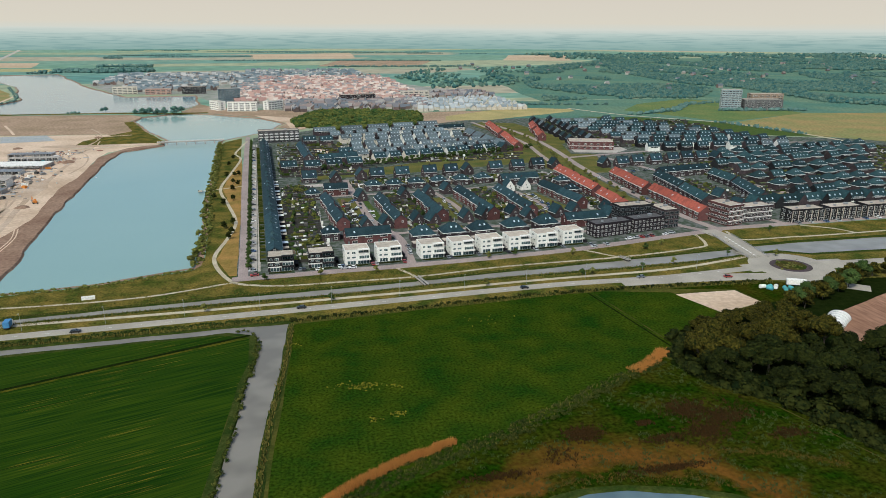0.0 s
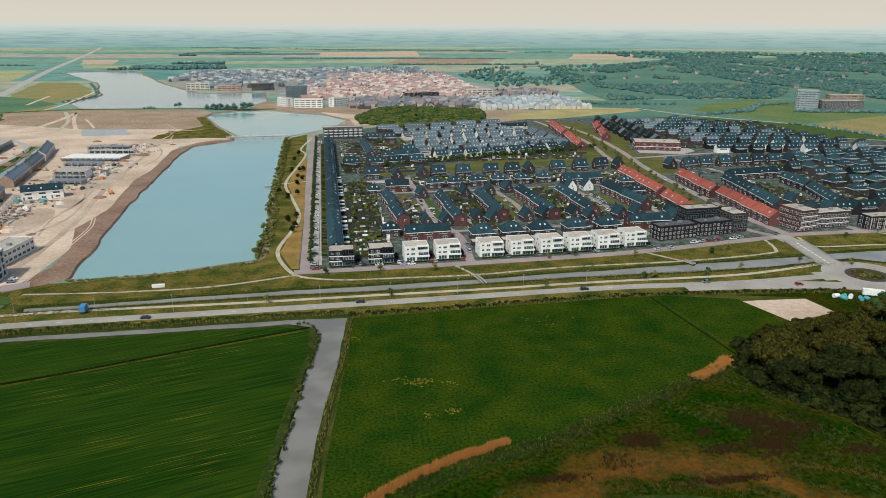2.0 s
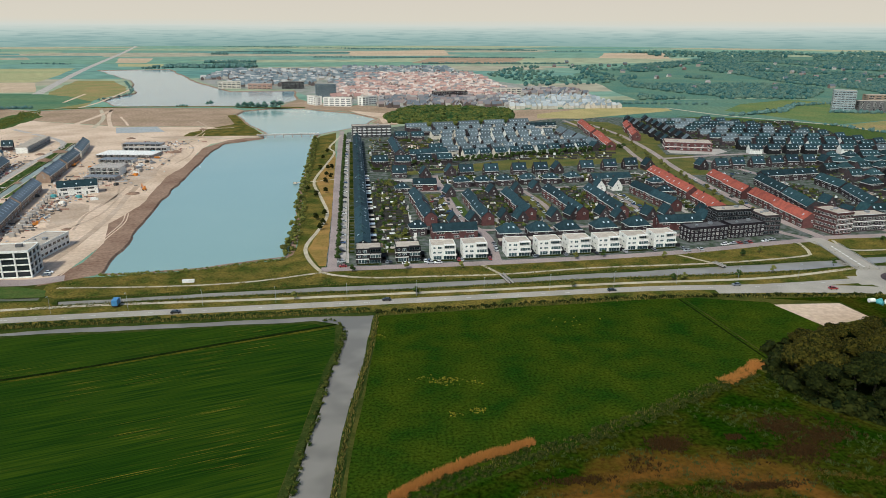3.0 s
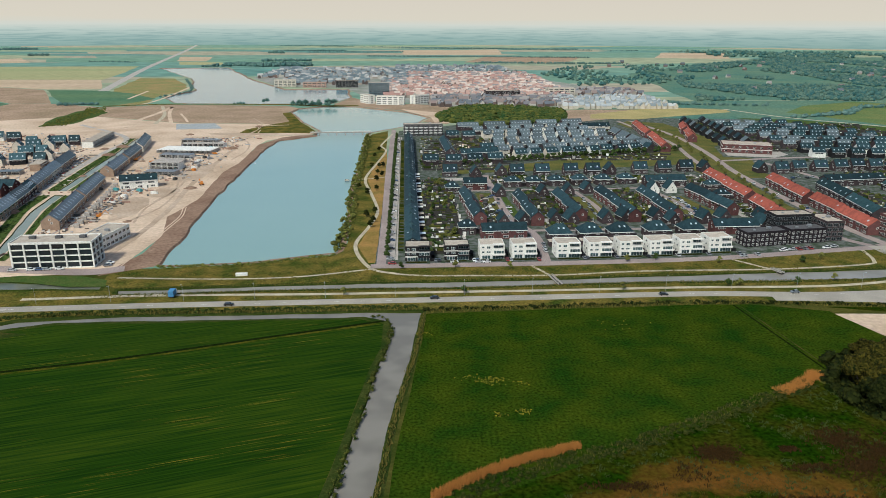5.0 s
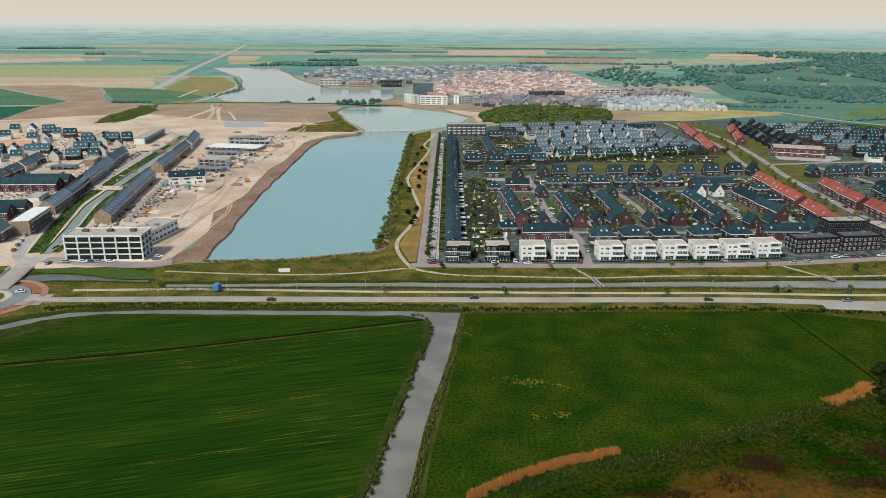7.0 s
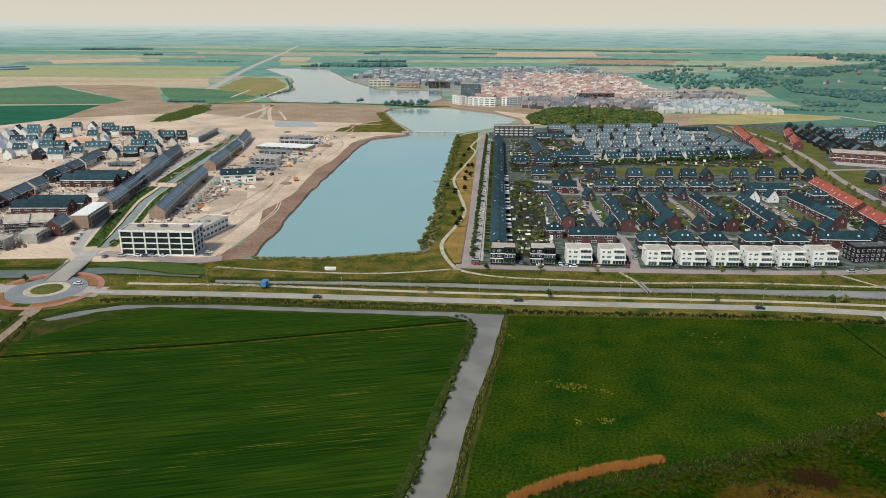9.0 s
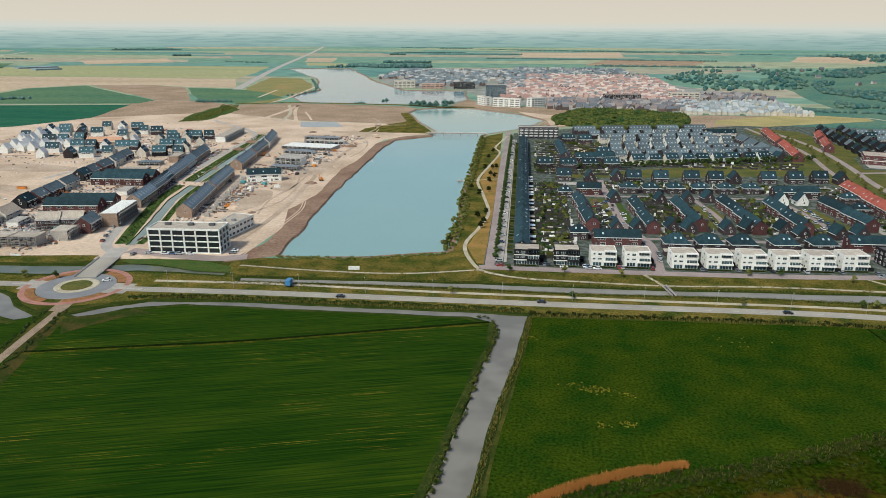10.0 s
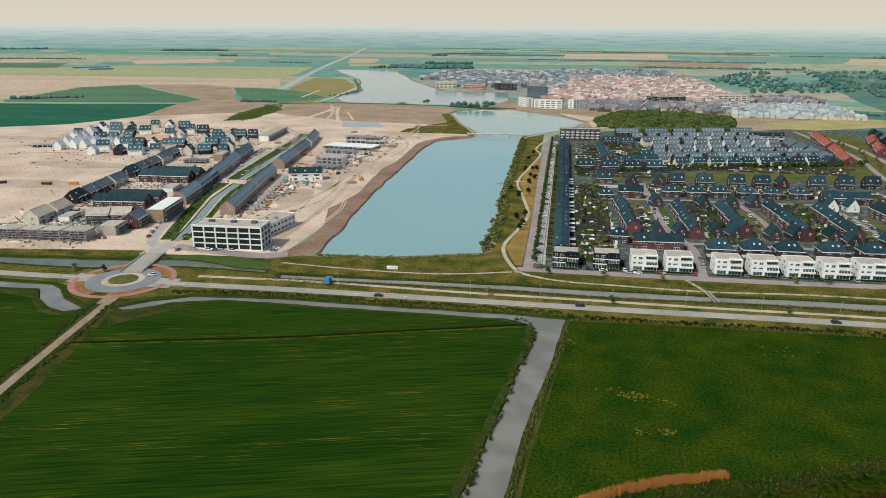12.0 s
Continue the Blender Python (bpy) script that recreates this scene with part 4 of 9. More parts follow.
road("site_road", [(-205, 800), (-150, 806), (-118, 812)], 5.0, 0.13, "path", "pale track to the footbridge", "road")
road("site_road", [(-330, 905), (-350, 1000), (-390, 1110)], 5.0, 0.13, "path", "pale sandy track", "road")


# ---- roundabouts and bridges ----
def ring_sheet(name, cx, cy, r0, r1, z0, z1, m, label, category, a0=0, a1=360, n=48, kind="structure"):
    """A flat ring or part of one, with real edges."""
    g = Geo()
    for i in range(n):
        a, b = (radians(a0 + (a1 - a0) * k / n) for k in (i, i + 1))
        p = [(cx + r * math.cos(t), cy + r * math.sin(t)) for r, t in ((r0, a), (r1, a), (r1, b), (r0, b))]
        g.face([(*q, z1) for q in p])
        g.face([(*p[1], z0), (*p[2], z0), (*p[2], z1), (*p[1], z1)])
        if r0 > 0:
            g.face([(*p[3], z0), (*p[0], z0), (*p[0], z1), (*p[3], z1)])
    return single(name, g.mesh(name, m), label, category, kind=kind)


WX, WY = -213.5, 292.0
ring_sheet("roundabout", WX, WY, 9.0, 17.6, 0.0, 0.17, "new_asphalt", "dark grey asphalt roundabout", "road")
ring_sheet("roundabout_apron", WX, WY, 6.8, 10.0, 0.0, 0.26, "path", "pale concrete apron round the traffic island", "road")
ring_sheet("traffic_island", WX, WY, 0.0, 6.9, 0.0, 0.45, "lawn", "round traffic island planted with grass", "traffic island")
for a0, a1 in ((20, 78), (112, 168), (198, 262), (286, 338)):
    ring_sheet("planted_bed", WX, WY, 18.0, 22.0, 0.0, 0.19, "red_earth", "rust-brown planted bed beside the roundabout", "bed", a0, a1, 16)
ring_sheet("cycle_path", WX, WY, 22.0, 24.8, 0.0, 0.2, "red_paver", "red cycle path curving round the roundabout", "path", 8, 172, 40)
ring_sheet("cycle_path", WX, WY, 22.0, 24.8, 0.0, 0.2, "red_paver", "red cycle path curving round the roundabout", "path", 184, 356, 40)
road("roundabout_arm", [(-240, 290.5), (-229, 291.5)], 13, 0.155, "asphalt", "widened arm of the roundabout")
road("roundabout_arm", [(-199, 291.5), (-186, 291.7)], 13, 0.155, "asphalt", "widened arm of the roundabout")
road("roundabout_arm", [(-206, 277), (-203, 262)], 7, 0.155, "track", "paved mouth of the farm track")
road("traffic_splitter", [(-246, 290.6), (-233, 291.4)], 2.0, 0.24, "concrete", "pale splitter island", "traffic island")
road("traffic_splitter", [(-195, 291.4), (-180, 291.9)], 2.0, 0.24, "concrete", "pale splitter island", "traffic island")
EX, EY = 266.5, 301.5
ring_sheet("roundabout", EX, EY, 9.0, 21.5, 0.0, 0.17, "asphalt", "wide worn asphalt roundabout", "road")
ring_sheet("roundabout_apron", EX, EY, 7.6, 10.6, 0.0, 0.28, "brick_brown", "dark stone apron of the traffic island", "road")
ring_sheet("traffic_island", EX, EY, 0.0, 7.7, 0.0, 0.5, "headland", "round brownish traffic island with low shrubs", "traffic island")
road("roundabout_arm", [(240, 303), (250, 303)], 12, 0.155, "asphalt", "widened arm of the roundabout")
road("roundabout_arm", [(283, 300), (300, 299)], 14, 0.155, "asphalt", "widened arm of the roundabout")
road("roundabout_arm", [(256, 290), (262, 278), (280, 262)], 9, 0.155, "asphalt", "side road leaving the roundabout")
road("roundabout_arm", [(261, 316), (259, 330)], 13, 0.155, "asphalt", "mouth of the bridge road")


def bridge(a, b, w, deck, label, rail_h=1.0, z=0.35, piers=2, rail="metal", water=-1.6):
    """A low flat bridge: deck, kerbs, railings with posts, piers in the water."""
    t = thing("bridge", label, "bridge")
    a, b = Vector((*a, 0)), Vector((*b, 0))
    L = (b - a).length
    t.matrix_basis = pose(*((a + b) / 2), 0, 0, math.degrees(math.atan2(b.y - a.y, b.x - a.x)))
    part("deck", Geo().box(-L / 2, L / 2, -w / 2, w / 2, z - 0.55, z).mesh("deck", deck), t)
    for s in (-1, 1):
        part("kerb", Geo().box(-L / 2, L / 2, s * w / 2 - 0.25, s * w / 2 + 0.25, z, z + 0.35).mesh("kerb", "concrete"), t)
        r = part("railing", Geo().box(-L / 2, L / 2, s * w / 2 - 0.05, s * w / 2 + 0.05, z + rail_h - 0.1, z + rail_h).box(-L / 2, L / 2, s * w / 2 - 0.03, s * w / 2 + 0.03, z + rail_h * 0.6, z + rail_h * 0.6 + 0.06).mesh("railing", rail), t)
        n = max(3, int(L / 5))
        for i in range(n + 1):
            part("post", shared(("post", rail_h, rail), lambda: Geo().box(-0.05, 0.05, -0.05, 0.05, 0, rail_h).mesh("post", rail)), r, pose(-L / 2 + L * i / n, s * w / 2, z))
    for i in range(piers):
        part("pier", shared(("pier", w), lambda: Geo().box(-0.45, 0.45, -w * 0.45, w * 0.45, water, z - 0.5).mesh("pier", "concrete")), t, pose(-L / 2 + L * (i + 1) / (piers + 1), 0, 0))
    return t


bridge((-121, 812), (-52, 818), 4.5, "concrete", "long low pale footbridge across the lake on concrete piers", z=2.4, piers=6, rail="frame")
bridge((-216.5, 303), (-222.5, 334), 11, "asphalt", "short asphalt road bridge over the canal")
bridge((258.5, 318), (266, 362), 12, "asphalt", "asphalt road bridge with zebra markings over the canal")
bridge((67, 329), (69.5, 316), 1.8, "wood", "narrow wooden footbridge over the canal", piers=1)
bridge((183.5, 336), (186, 329), 1.8, "wood", "small wooden landing at the canal", piers=1)
road("crossing_street", [(265, 360), (264, 374)], 12, 0.17, "asphalt", "street mouth at the bridge")
road("bridge_approach", [(-222, 332), (-227, 352)], 10, 0.14, "concrete", "concrete approach to the bridge")
for i in range(9):
    y = 322 + i * 4.3
    x = 258.5 + (y - 318) * 7.5 / 44
    single("lane_mark", shared("lane_mark", lambda: Geo().box(-0.45, 0.45, -1.3, 1.3, 0, 0.02).mesh("mark", "mark")), "white painted dash on the bridge road", "road marking", "dashes on the bridge", "structure", pose(x, y, 0.36, 0, 0, -10))
for i in range(70):
    x = -178 + i * 5.9
    single("lane_mark", shared("lane_dash", lambda: Geo().box(-1.3, 1.3, -0.07, 0.07, 0, 0.012).mesh("mark", "mark")), "thin white centre dash on the main road", "road marking", "dashes on the main road", "structure", pose(x, float(np.interp(x, (-190, -120, -50, 25, 130, 190, 244), (291.5, 295, 297, 299, 302.5, 300, 303))), 0.125, 0, 0, 1.5)) if i % 2 == 0 else None
# right-hand foreground
sheet("sand_plot", [(183, 277), (214, 276), (216, 259), (191, 252)], 0.11, "sand", "bare pale sand riding plot", "ground", 6, 0.7)
sheet("farm_yard", [(183, 285), (240, 282), (262, 272), (250, 258), (217, 258), (215, 277)], 0.06, "rough_grass", "trampled yard beside the sand plot", "ground", 6, 0.6)
# Shade under the trees is put into this near-black ground colour.
sheet("forest_floor", [(155, 231), (141, 212), (146, 195), (163, 174), (172, 145), (186, 108), (330, 80), (420, 100), (420, 275), (317, 286), (286, 280), (250, 264), (217, 257), (191, 251), (173, 240)], 0.055, "ditch_and_shade", "ground of the small wood with the trees' shade in its colour", "ground", 8, 0.6)
sheet("ploughed_plot", [(240, 240), (300, 262), (330, 252), (265, 200), (228, 208), (226, 222)], 0.10, "plough", "reddish brown ploughed plot beside the wood", "field", 8, 0.5)

for line, w in (([(-230.5, 359), (-241, 390), (-264, 463), (-272.5, 512)], 8.0), ([(-219.8, 360), (-226.2, 392), (-247.6, 466), (-256, 511)], 4.4), ([(-274, 526), (-284.5, 600), (-296, 682), (-313, 785)], 8.0), ([(-260.6, 527), (-270.6, 600), (-281.6, 680), (-298.4, 785)], 3.6)):
    sheet("canal_verge", band(smooth(line), w), 0.10, "bank_green", "green grassy bank of the side canal", "verge", 6, 0.4)
sheet("site_track", band(smooth([(-168, 352), (-166, 400), (-168, 470), (-176, 540), (-182, 640), (-185, 740)]), 4), 0.12, "damp", "darker wheel tracks in the sand", "road", 6, 1.0)
for cx, cy, rx, ry in ((-205, 470, 20, 34), (-188, 600, 13, 40), (-190, 520, 10, 18), (-440, 560, 50, 16), (-600, 690, 60, 12), (-200, 820, 40, 10), (-420, 480, 40, 14)):
    sheet("damp_sand", [(cx + rx * math.cos(a), cy + ry * math.sin(a)) for a in [2 * math.pi * i / 20 for i in range(20)]], 0.07, "damp", "darker damp patch of sand on the site", "ground", 6, 4.0)
road("field_ditch", [(-190, 222.5), (-150, 233), (-110, 243.4), (-60, 260), (-14, 275)], 1.6, 0.09, "ditch_and_shade", "narrow dark ditch across the crop", "ditch")
road("field_edge", [(-190, 220.7), (-150, 231.2), (-110, 241.6), (-60, 258.2), (-15, 273)], 1.3, 0.085, "edge_yellow", "yellow flowering edge of the ditch", "verge")
sheet("headland", band(smooth([(-196, 250), (-190, 226), (-182, 196), (-172, 150)]), 7.0), 0.075, "headland", "worn brownish headland of the crop field", "field", 6, 0.8)
sheet("headland", [(-195, 254), (-170, 268), (-158, 266), (-172, 258), (-186, 240)], 0.078, "headland", "worn brownish corner of the crop field", "field", 5, 1.2)

for cx, cy, rx, ry in ((88, 175, 3.6, 2.0), (128, 181, 3.6, 2.6), (136, 175, 3.0, 1.8), (127, 168, 3.4, 1.6)):
    sheet("dock_patch", [(cx + rx * math.cos(a), cy + ry * math.sin(a)) for a in [2 * math.pi * i / 18 for i in range(18)]], 0.056, "dock_soil", "dark brown patch of docks in the pasture", "field", 1.5, 1.6)
road("cattle_track", [(147, 199), (158, 178), (166, 152), (176, 118)], 0.4, 0.07, "headland", "thin trodden cattle track along the wood", "path")

road("field_ditch", [(142.5, 288.2), (149.8, 222.8)], 0.8, 0.09, "ditch_and_shade", "narrow dark ditch across the meadow", "ditch")
road("field_edge", [(144.7, 288.6), (152.0, 223.2)], 0.5, 0.085, "headland", "trodden strip beside the meadow ditch", "verge")


# ---- houses ----
def window_mesh(w, h, mull=1, rim=0.15, pane="glass", frm="frame"):
    """A framed window that faces -y, its middle at the origin."""
    def make():
        g = Geo()
        x, z = w / 2, h / 2
        o, i = [(-x, -z), (x, -z), (x, z), (-x, z)], [(-x + rim, -z + rim), (x - rim, -z + rim), (x - rim, z - rim), (-x + rim, z - rim)]
        for k in range(4):
            j = (k + 1) % 4
            g.face([(o[k][0], -0.08, o[k][1]), (o[j][0], -0.08, o[j][1]), (i[j][0], -0.08, i[j][1]), (i[k][0], -0.08, i[k][1])])
            g.face([(o[k][0], 0.02, o[k][1]), (o[j][0], 0.02, o[j][1]), (o[j][0], -0.08, o[j][1]), (o[k][0], -0.08, o[k][1])])
        for q in range(mull):
            c = -x + w * (q + 1) / (mull + 1)
            g.face([(c - 0.07, -0.07, -z), (c + 0.07, -0.07, -z), (c + 0.07, -0.07, z), (c - 0.07, -0.07, z)])
        g.face([(i[k][0], -0.03, i[k][1]) for k in range(4)], 1)
        return g.mesh("window", frm, pane)
    return shared(("window", w, h, mull, rim, pane, frm), make)


def box_mesh(sx, sy, sz, m, name="block"):
    """A box on the origin's floor."""
    return shared(("box", sx, sy, sz, m), lambda: Geo().box(-sx / 2, sx / 2, -sy / 2, sy / 2, 0, sz).mesh(name, m))


def chimney_mesh(m="brick_brown"):
    return shared(("chimney", m), lambda: Geo().box(-0.45, 0.45, -0.35, 0.35, -1.2, 0.9).box(-0.52, 0.52, -0.42, 0.42, 0.9, 1.0).box(-0.15, 0.15, -0.15, 0.15, 1.0, 1.35).mesh("chimney", m))


def gable_wall(L, W, eave, ridge, m):
    def make():
        x, y = L / 2, W / 2
        g = Geo()
        g.face([(-x, -y, 0), (x, -y, 0), (x, -y, eave), (-x, -y, eave)])
        g.face([(x, y, 0), (-x, y, 0), (-x, y, eave), (x, y, eave)])
        for s in (1, -1):
            p = [(s * x, -y, 0), (s * x, y, 0), (s * x, y, eave), (s * x, 0, ridge), (s * x, -y, eave)]
            g.face(p if s > 0 else p[::-1])
        return g.mesh("wall", m)
    return shared(("gable_wall", L, W, eave, ridge, m), make)


def gable_roof(L, W, eave, ridge, m, over=0.45, verge=0.15, t=0.28, lights=False):
    """Two slopes with thickness, overhang at the eaves and a ridge cap."""
    def make():
        x, y = L / 2 + verge, W / 2
        k = (ridge - eave) / y
        ya, za = y + over, eave - over * k
        prof = [(-ya, za), (0, ridge), (ya, za), (ya, za + t), (0, ridge + t * 1.25), (-ya, za + t)]
        g = Geo()
        n = len(prof)
        for i in range(n):
            (a, b), (c, d) = prof[i], prof[(i + 1) % n]
            g.face([(-x, a, b), (-x, c, d), (x, c, d), (x, a, b)], 1 if i in (2, 5) else 0)
        for s in (1, -1):
            for q in ((0, 1, 4, 5), (1, 2, 3, 4)):
                p = [(s * x, *prof[i]) for i in q]
                g.face(p if s < 0 else p[::-1])
        g.rod((-x, 0, ridge + t * 1.25), (x, 0, ridge + t * 1.25), 0.16, n=4)
        if lights:
            f = lambda q: (-y * q, eave + (1 - q) * (ridge - eave) + t * 1.25 + 0.12)
            n = max(2, int(L / 3.6))
            for i in range(n):
                c = -L / 2 + (i + 0.5) * L / n
                (ya, za), (yb, zb) = f(0.62), f(0.42)
                k = len(g.v)
                g.v += [(c + a * 0.5, yy, zz + dz) for dz in (-0.2, 0) for a, yy, zz in ((-1, ya, za), (1, ya, za), (1, yb, zb), (-1, yb, zb))]
                g.f += [tuple(k + j for j in q) for q in ((4, 5, 6, 7), (0, 1, 5, 4), (1, 2, 6, 5), (2, 3, 7, 6), (3, 0, 4, 7))]
                g.m += [2] * 5
        return g.mesh("roof", m, "frame", "skylight")
    return shared(("gable_roof", L, W, eave, ridge, m, lights), make)


def hip_roof(L, W, eave, ridge, m, over=0.5, run=None, t=0.36):
    def make():
        x, y = L / 2 + over, W / 2 + over
        r = x - (run if run is not None else y * 0.85)
        z = eave - 0.15
        g = Geo()
        lo = [(-x, -y, z), (x, -y, z), (x, y, z), (-x, y, z)]
        up = [(a, b, z + t) for a, b, _ in lo]
        for i in range(4):
            g.face([lo[i], lo[(i + 1) % 4], up[(i + 1) % 4], up[i]], 1)
        g.face(lo[::-1])
        a, b = (-r, 0, ridge), (r, 0, ridge)
        g.face([up[0], up[1], b, a]).face([up[2], up[3], a, b]).face([up[1], up[2], b]).face([up[3], up[0], a])
        g.rod(a, b, 0.14, n=4)
        return g.mesh("roof", m, "frame")
    return shared(("hip_roof", L, W, eave, ridge, m, run), make)


def skylight_mesh(w=1.0, h=1.3):
    return shared(("skylight", w, h), lambda: Geo().box(-w / 2, w / 2, -h / 2, h / 2, -0.05, 0.14).mesh("skylight", "skylight"))


def rooflights_mesh():
    return shared("rooflights", lambda: Geo().box(-3.0, -2.0, -0.6, 0.6, -0.05, 0.14).box(-0.5, 0.5, -0.6, 0.6, -0.05, 0.14).box(2.0, 3.0, -0.6, 0.6, -0.05, 0.14).mesh("rooflights", "skylight"))


def dormer_mesh(w, m="frame"):
    """A flat-roofed dormer that looks to -y."""
    def make():
        g = Geo().box(-w / 2, w / 2, -0.2, 2.4, 0, 1.5, 0).box(-w / 2 - 0.15, w / 2 + 0.15, -0.4, 2.6, 1.5, 1.65, 2)
        g.box(-w / 2 + 0.15, w / 2 - 0.15, -0.24, -0.18, 0.25, 1.3, 1)
        return g.mesh("dormer", m, "glass", "slate")
    return shared(("dormer", w, m), make)


def solar_mesh(n):
    def make():
        g = Geo()
        for i in range(n):
            g.box(i * 1.05, i * 1.05 + 1.0, 0, 1.65, 0.0, 0.1)
        return g.mesh("solar_panel", "solar")
    return shared(("solar", n), make)


def gable_house(name, L, W, eave, ridge, wall, roof, units=0, label="", category="house", group="", sky=0.5, dorm=0.0, chim=True, both=True, seed=0, rich=True, solar=0.0, wh=1.55, glazed=True):
    """A house or terrace under one gable roof, its ridge along x, its doors to -y."""
    rnd = random.Random(seed * 7919 + int(L * 10))
    body = gable_wall(L, W, eave, ridge, wall)
    t = thing(name, label, category, group) if rich else single(name, body, label, category, group)
    if rich:
        part("wall", body, t)
    part("roof", gable_roof(L, W, eave, ridge, roof, lights=not rich and sky > 0), t)
    n = (units or max(1, round(L / 8.2))) if rich else 1
    u, y, k = L / n, W / 2, math.atan2(ridge - eave, W / 2)
    fl = 2 if eave > 4.5 else 1
    if rich:
        for s in (-1,):
            part("gutter", shared(("gutter", L), lambda: Geo().box(-L / 2, L / 2, -0.14, 0.14, -0.22, 0.0).mesh("gutter", "frame")), t, pose(0, s * (y + 0.42), eave - 0.2, 0, 0, 0))
    for i in range(n if glazed else 0):
        cx = -L / 2 + (i + 0.5) * u
        for s, rz in ((-1, 0), (1, 180)) if both else ((-1, 0),):
            for f in range(fl) if s < 0 and rich else range(fl - 1, fl):
                z = 1.45 if f == 0 else 4.3
                w = min(3.2 if f == 0 else 4.6, u * 0.56) if rich else L * 0.62
                part("window", window_mesh(round(w, 1), wh, 2 if rich else 4), t, pose(cx + (0.7 if f == 0 and rich else 0) * s * -1, s * y, z, 0, 0, rz))
            if rich and s < 0 and i % 2 == 0:
                part("door", box_mesh(1.0, 0.16, 2.2, "door", "door"), t, pose(cx - u * 0.33, -y, 0.0))
            if rich and rnd.random() < sky * (0.8 if s < 0 else 0.45):
                q = 0.5 + rnd.random() * 0.2
                part("skylight", skylight_mesh(), t, pose(cx + rnd.uniform(-1.2, 1.2), s * y * q, eave + (1 - q) * (ridge - eave) + 0.34, math.degrees(k) * -s, 0, 0))
            if rnd.random() < dorm:
                part("dormer", dormer_mesh(2.4), t, pose(cx, s * y * 0.72, eave + 0.28 * (ridge - eave) + 0.1, 0, 0, rz))
            if s < 0 and rnd.random() < solar:
                part("solar_panel", solar_mesh(4), t, pose(cx - 2.1, -y * 0.75, eave + 0.25 * (ridge - eave) + 0.34, math.degrees(k), 0, 0))
        if chim and i % 3 == 0:
            part("chimney", chimney_mesh(), t, pose(cx + u / 2, 0, ridge + 0.3))
    if rich:
        for s, rz in ((1, 90), (-1, -90)):
            part("window", window_mesh(1.2, 1.4, 0), t, pose(s * L / 2, 0.9 * s, eave - 1.3, 0, 0, rz))
            part("window", window_mesh(1.0, 1.2, 0), t, pose(s * L / 2, 0, eave + 0.9, 0, 0, rz)) if (s > 0) == (len(name) % 2 > 0) or L < 15 else None
    return t


def hip_house(name, L, W, eave, ridge, wall, roof, label="", group="", seed=0, rich=True, run=None, annex=True):
    """A detached or semi-detached house under a hipped roof."""
    rnd = random.Random(seed * 31 + int(L * 10))
    body = shared(("hipwall", L, W, eave, wall), lambda: Geo().box(-L / 2, L / 2, -W / 2, W / 2, 0, eave).mesh("wall", wall))
    t = thing(name, label, "house", group) if rich else single(name, body, label, "house", group)
    if rich:
        part("wall", body, t)
    part("roof", hip_roof(L, W, eave, ridge, roof, run=run), t)
    k = math.degrees(math.atan2(ridge - eave, W / 2))
    xs = (-L / 4, L / 4)
    for x in xs if rich else (0,):
        for z in ((1.45, 4.1) if eave > 4.4 and rich else (4.1,) if eave > 4.4 else (1.45,)):
            part("window", window_mesh(2.2 if rich else round(L * 0.6, 1), 1.3, 1 if rich else 4), t, pose(x, -W / 2, z))
    for x in xs:
        if rich or (x > 0 and rnd.random() < 0.6):
            part("skylight", skylight_mesh() if rich else rooflights_mesh(), t, pose(x * 0.5 + rnd.uniform(-0.8, 0.8), -W / 4, (eave + ridge) / 2 + 0.18, k, 0, 0))
    if rich:
        part("eaves_band", shared(("eaves", L, W), lambda: Geo().box(-L / 2 - 0.55, L / 2 + 0.55, -W / 2 - 0.55, -W / 2 - 0.45, -0.2, 0.1).mesh("eaves", "frame")), t, pose(0, 0, eave))
        for s, rz in ((1, 90), (-1, -90)):
            part("window", window_mesh(1.6, 1.2, 1), t, pose(s * L / 2, 0, eave - 1.4, 0, 0, rz))
        part("chimney", chimney_mesh(), t, pose(0, 0.2, ridge + 0.1))
        part("door", box_mesh(1.0, 0.16, 2.2, "door", "door"), t, pose(0, -W / 2, 0))
    if annex:
        part("annex", shared(("annex", wall), lambda: Geo().box(-1.7, 1.7, -3, 3, 0, 2.8).box(-1.85, 1.85, -3.15, 3.15, 2.8, 3.05, 1).mesh("annex", wall, "bitumen")), t, pose(L / 2 + 1.7, 0.5, 0))
    return t


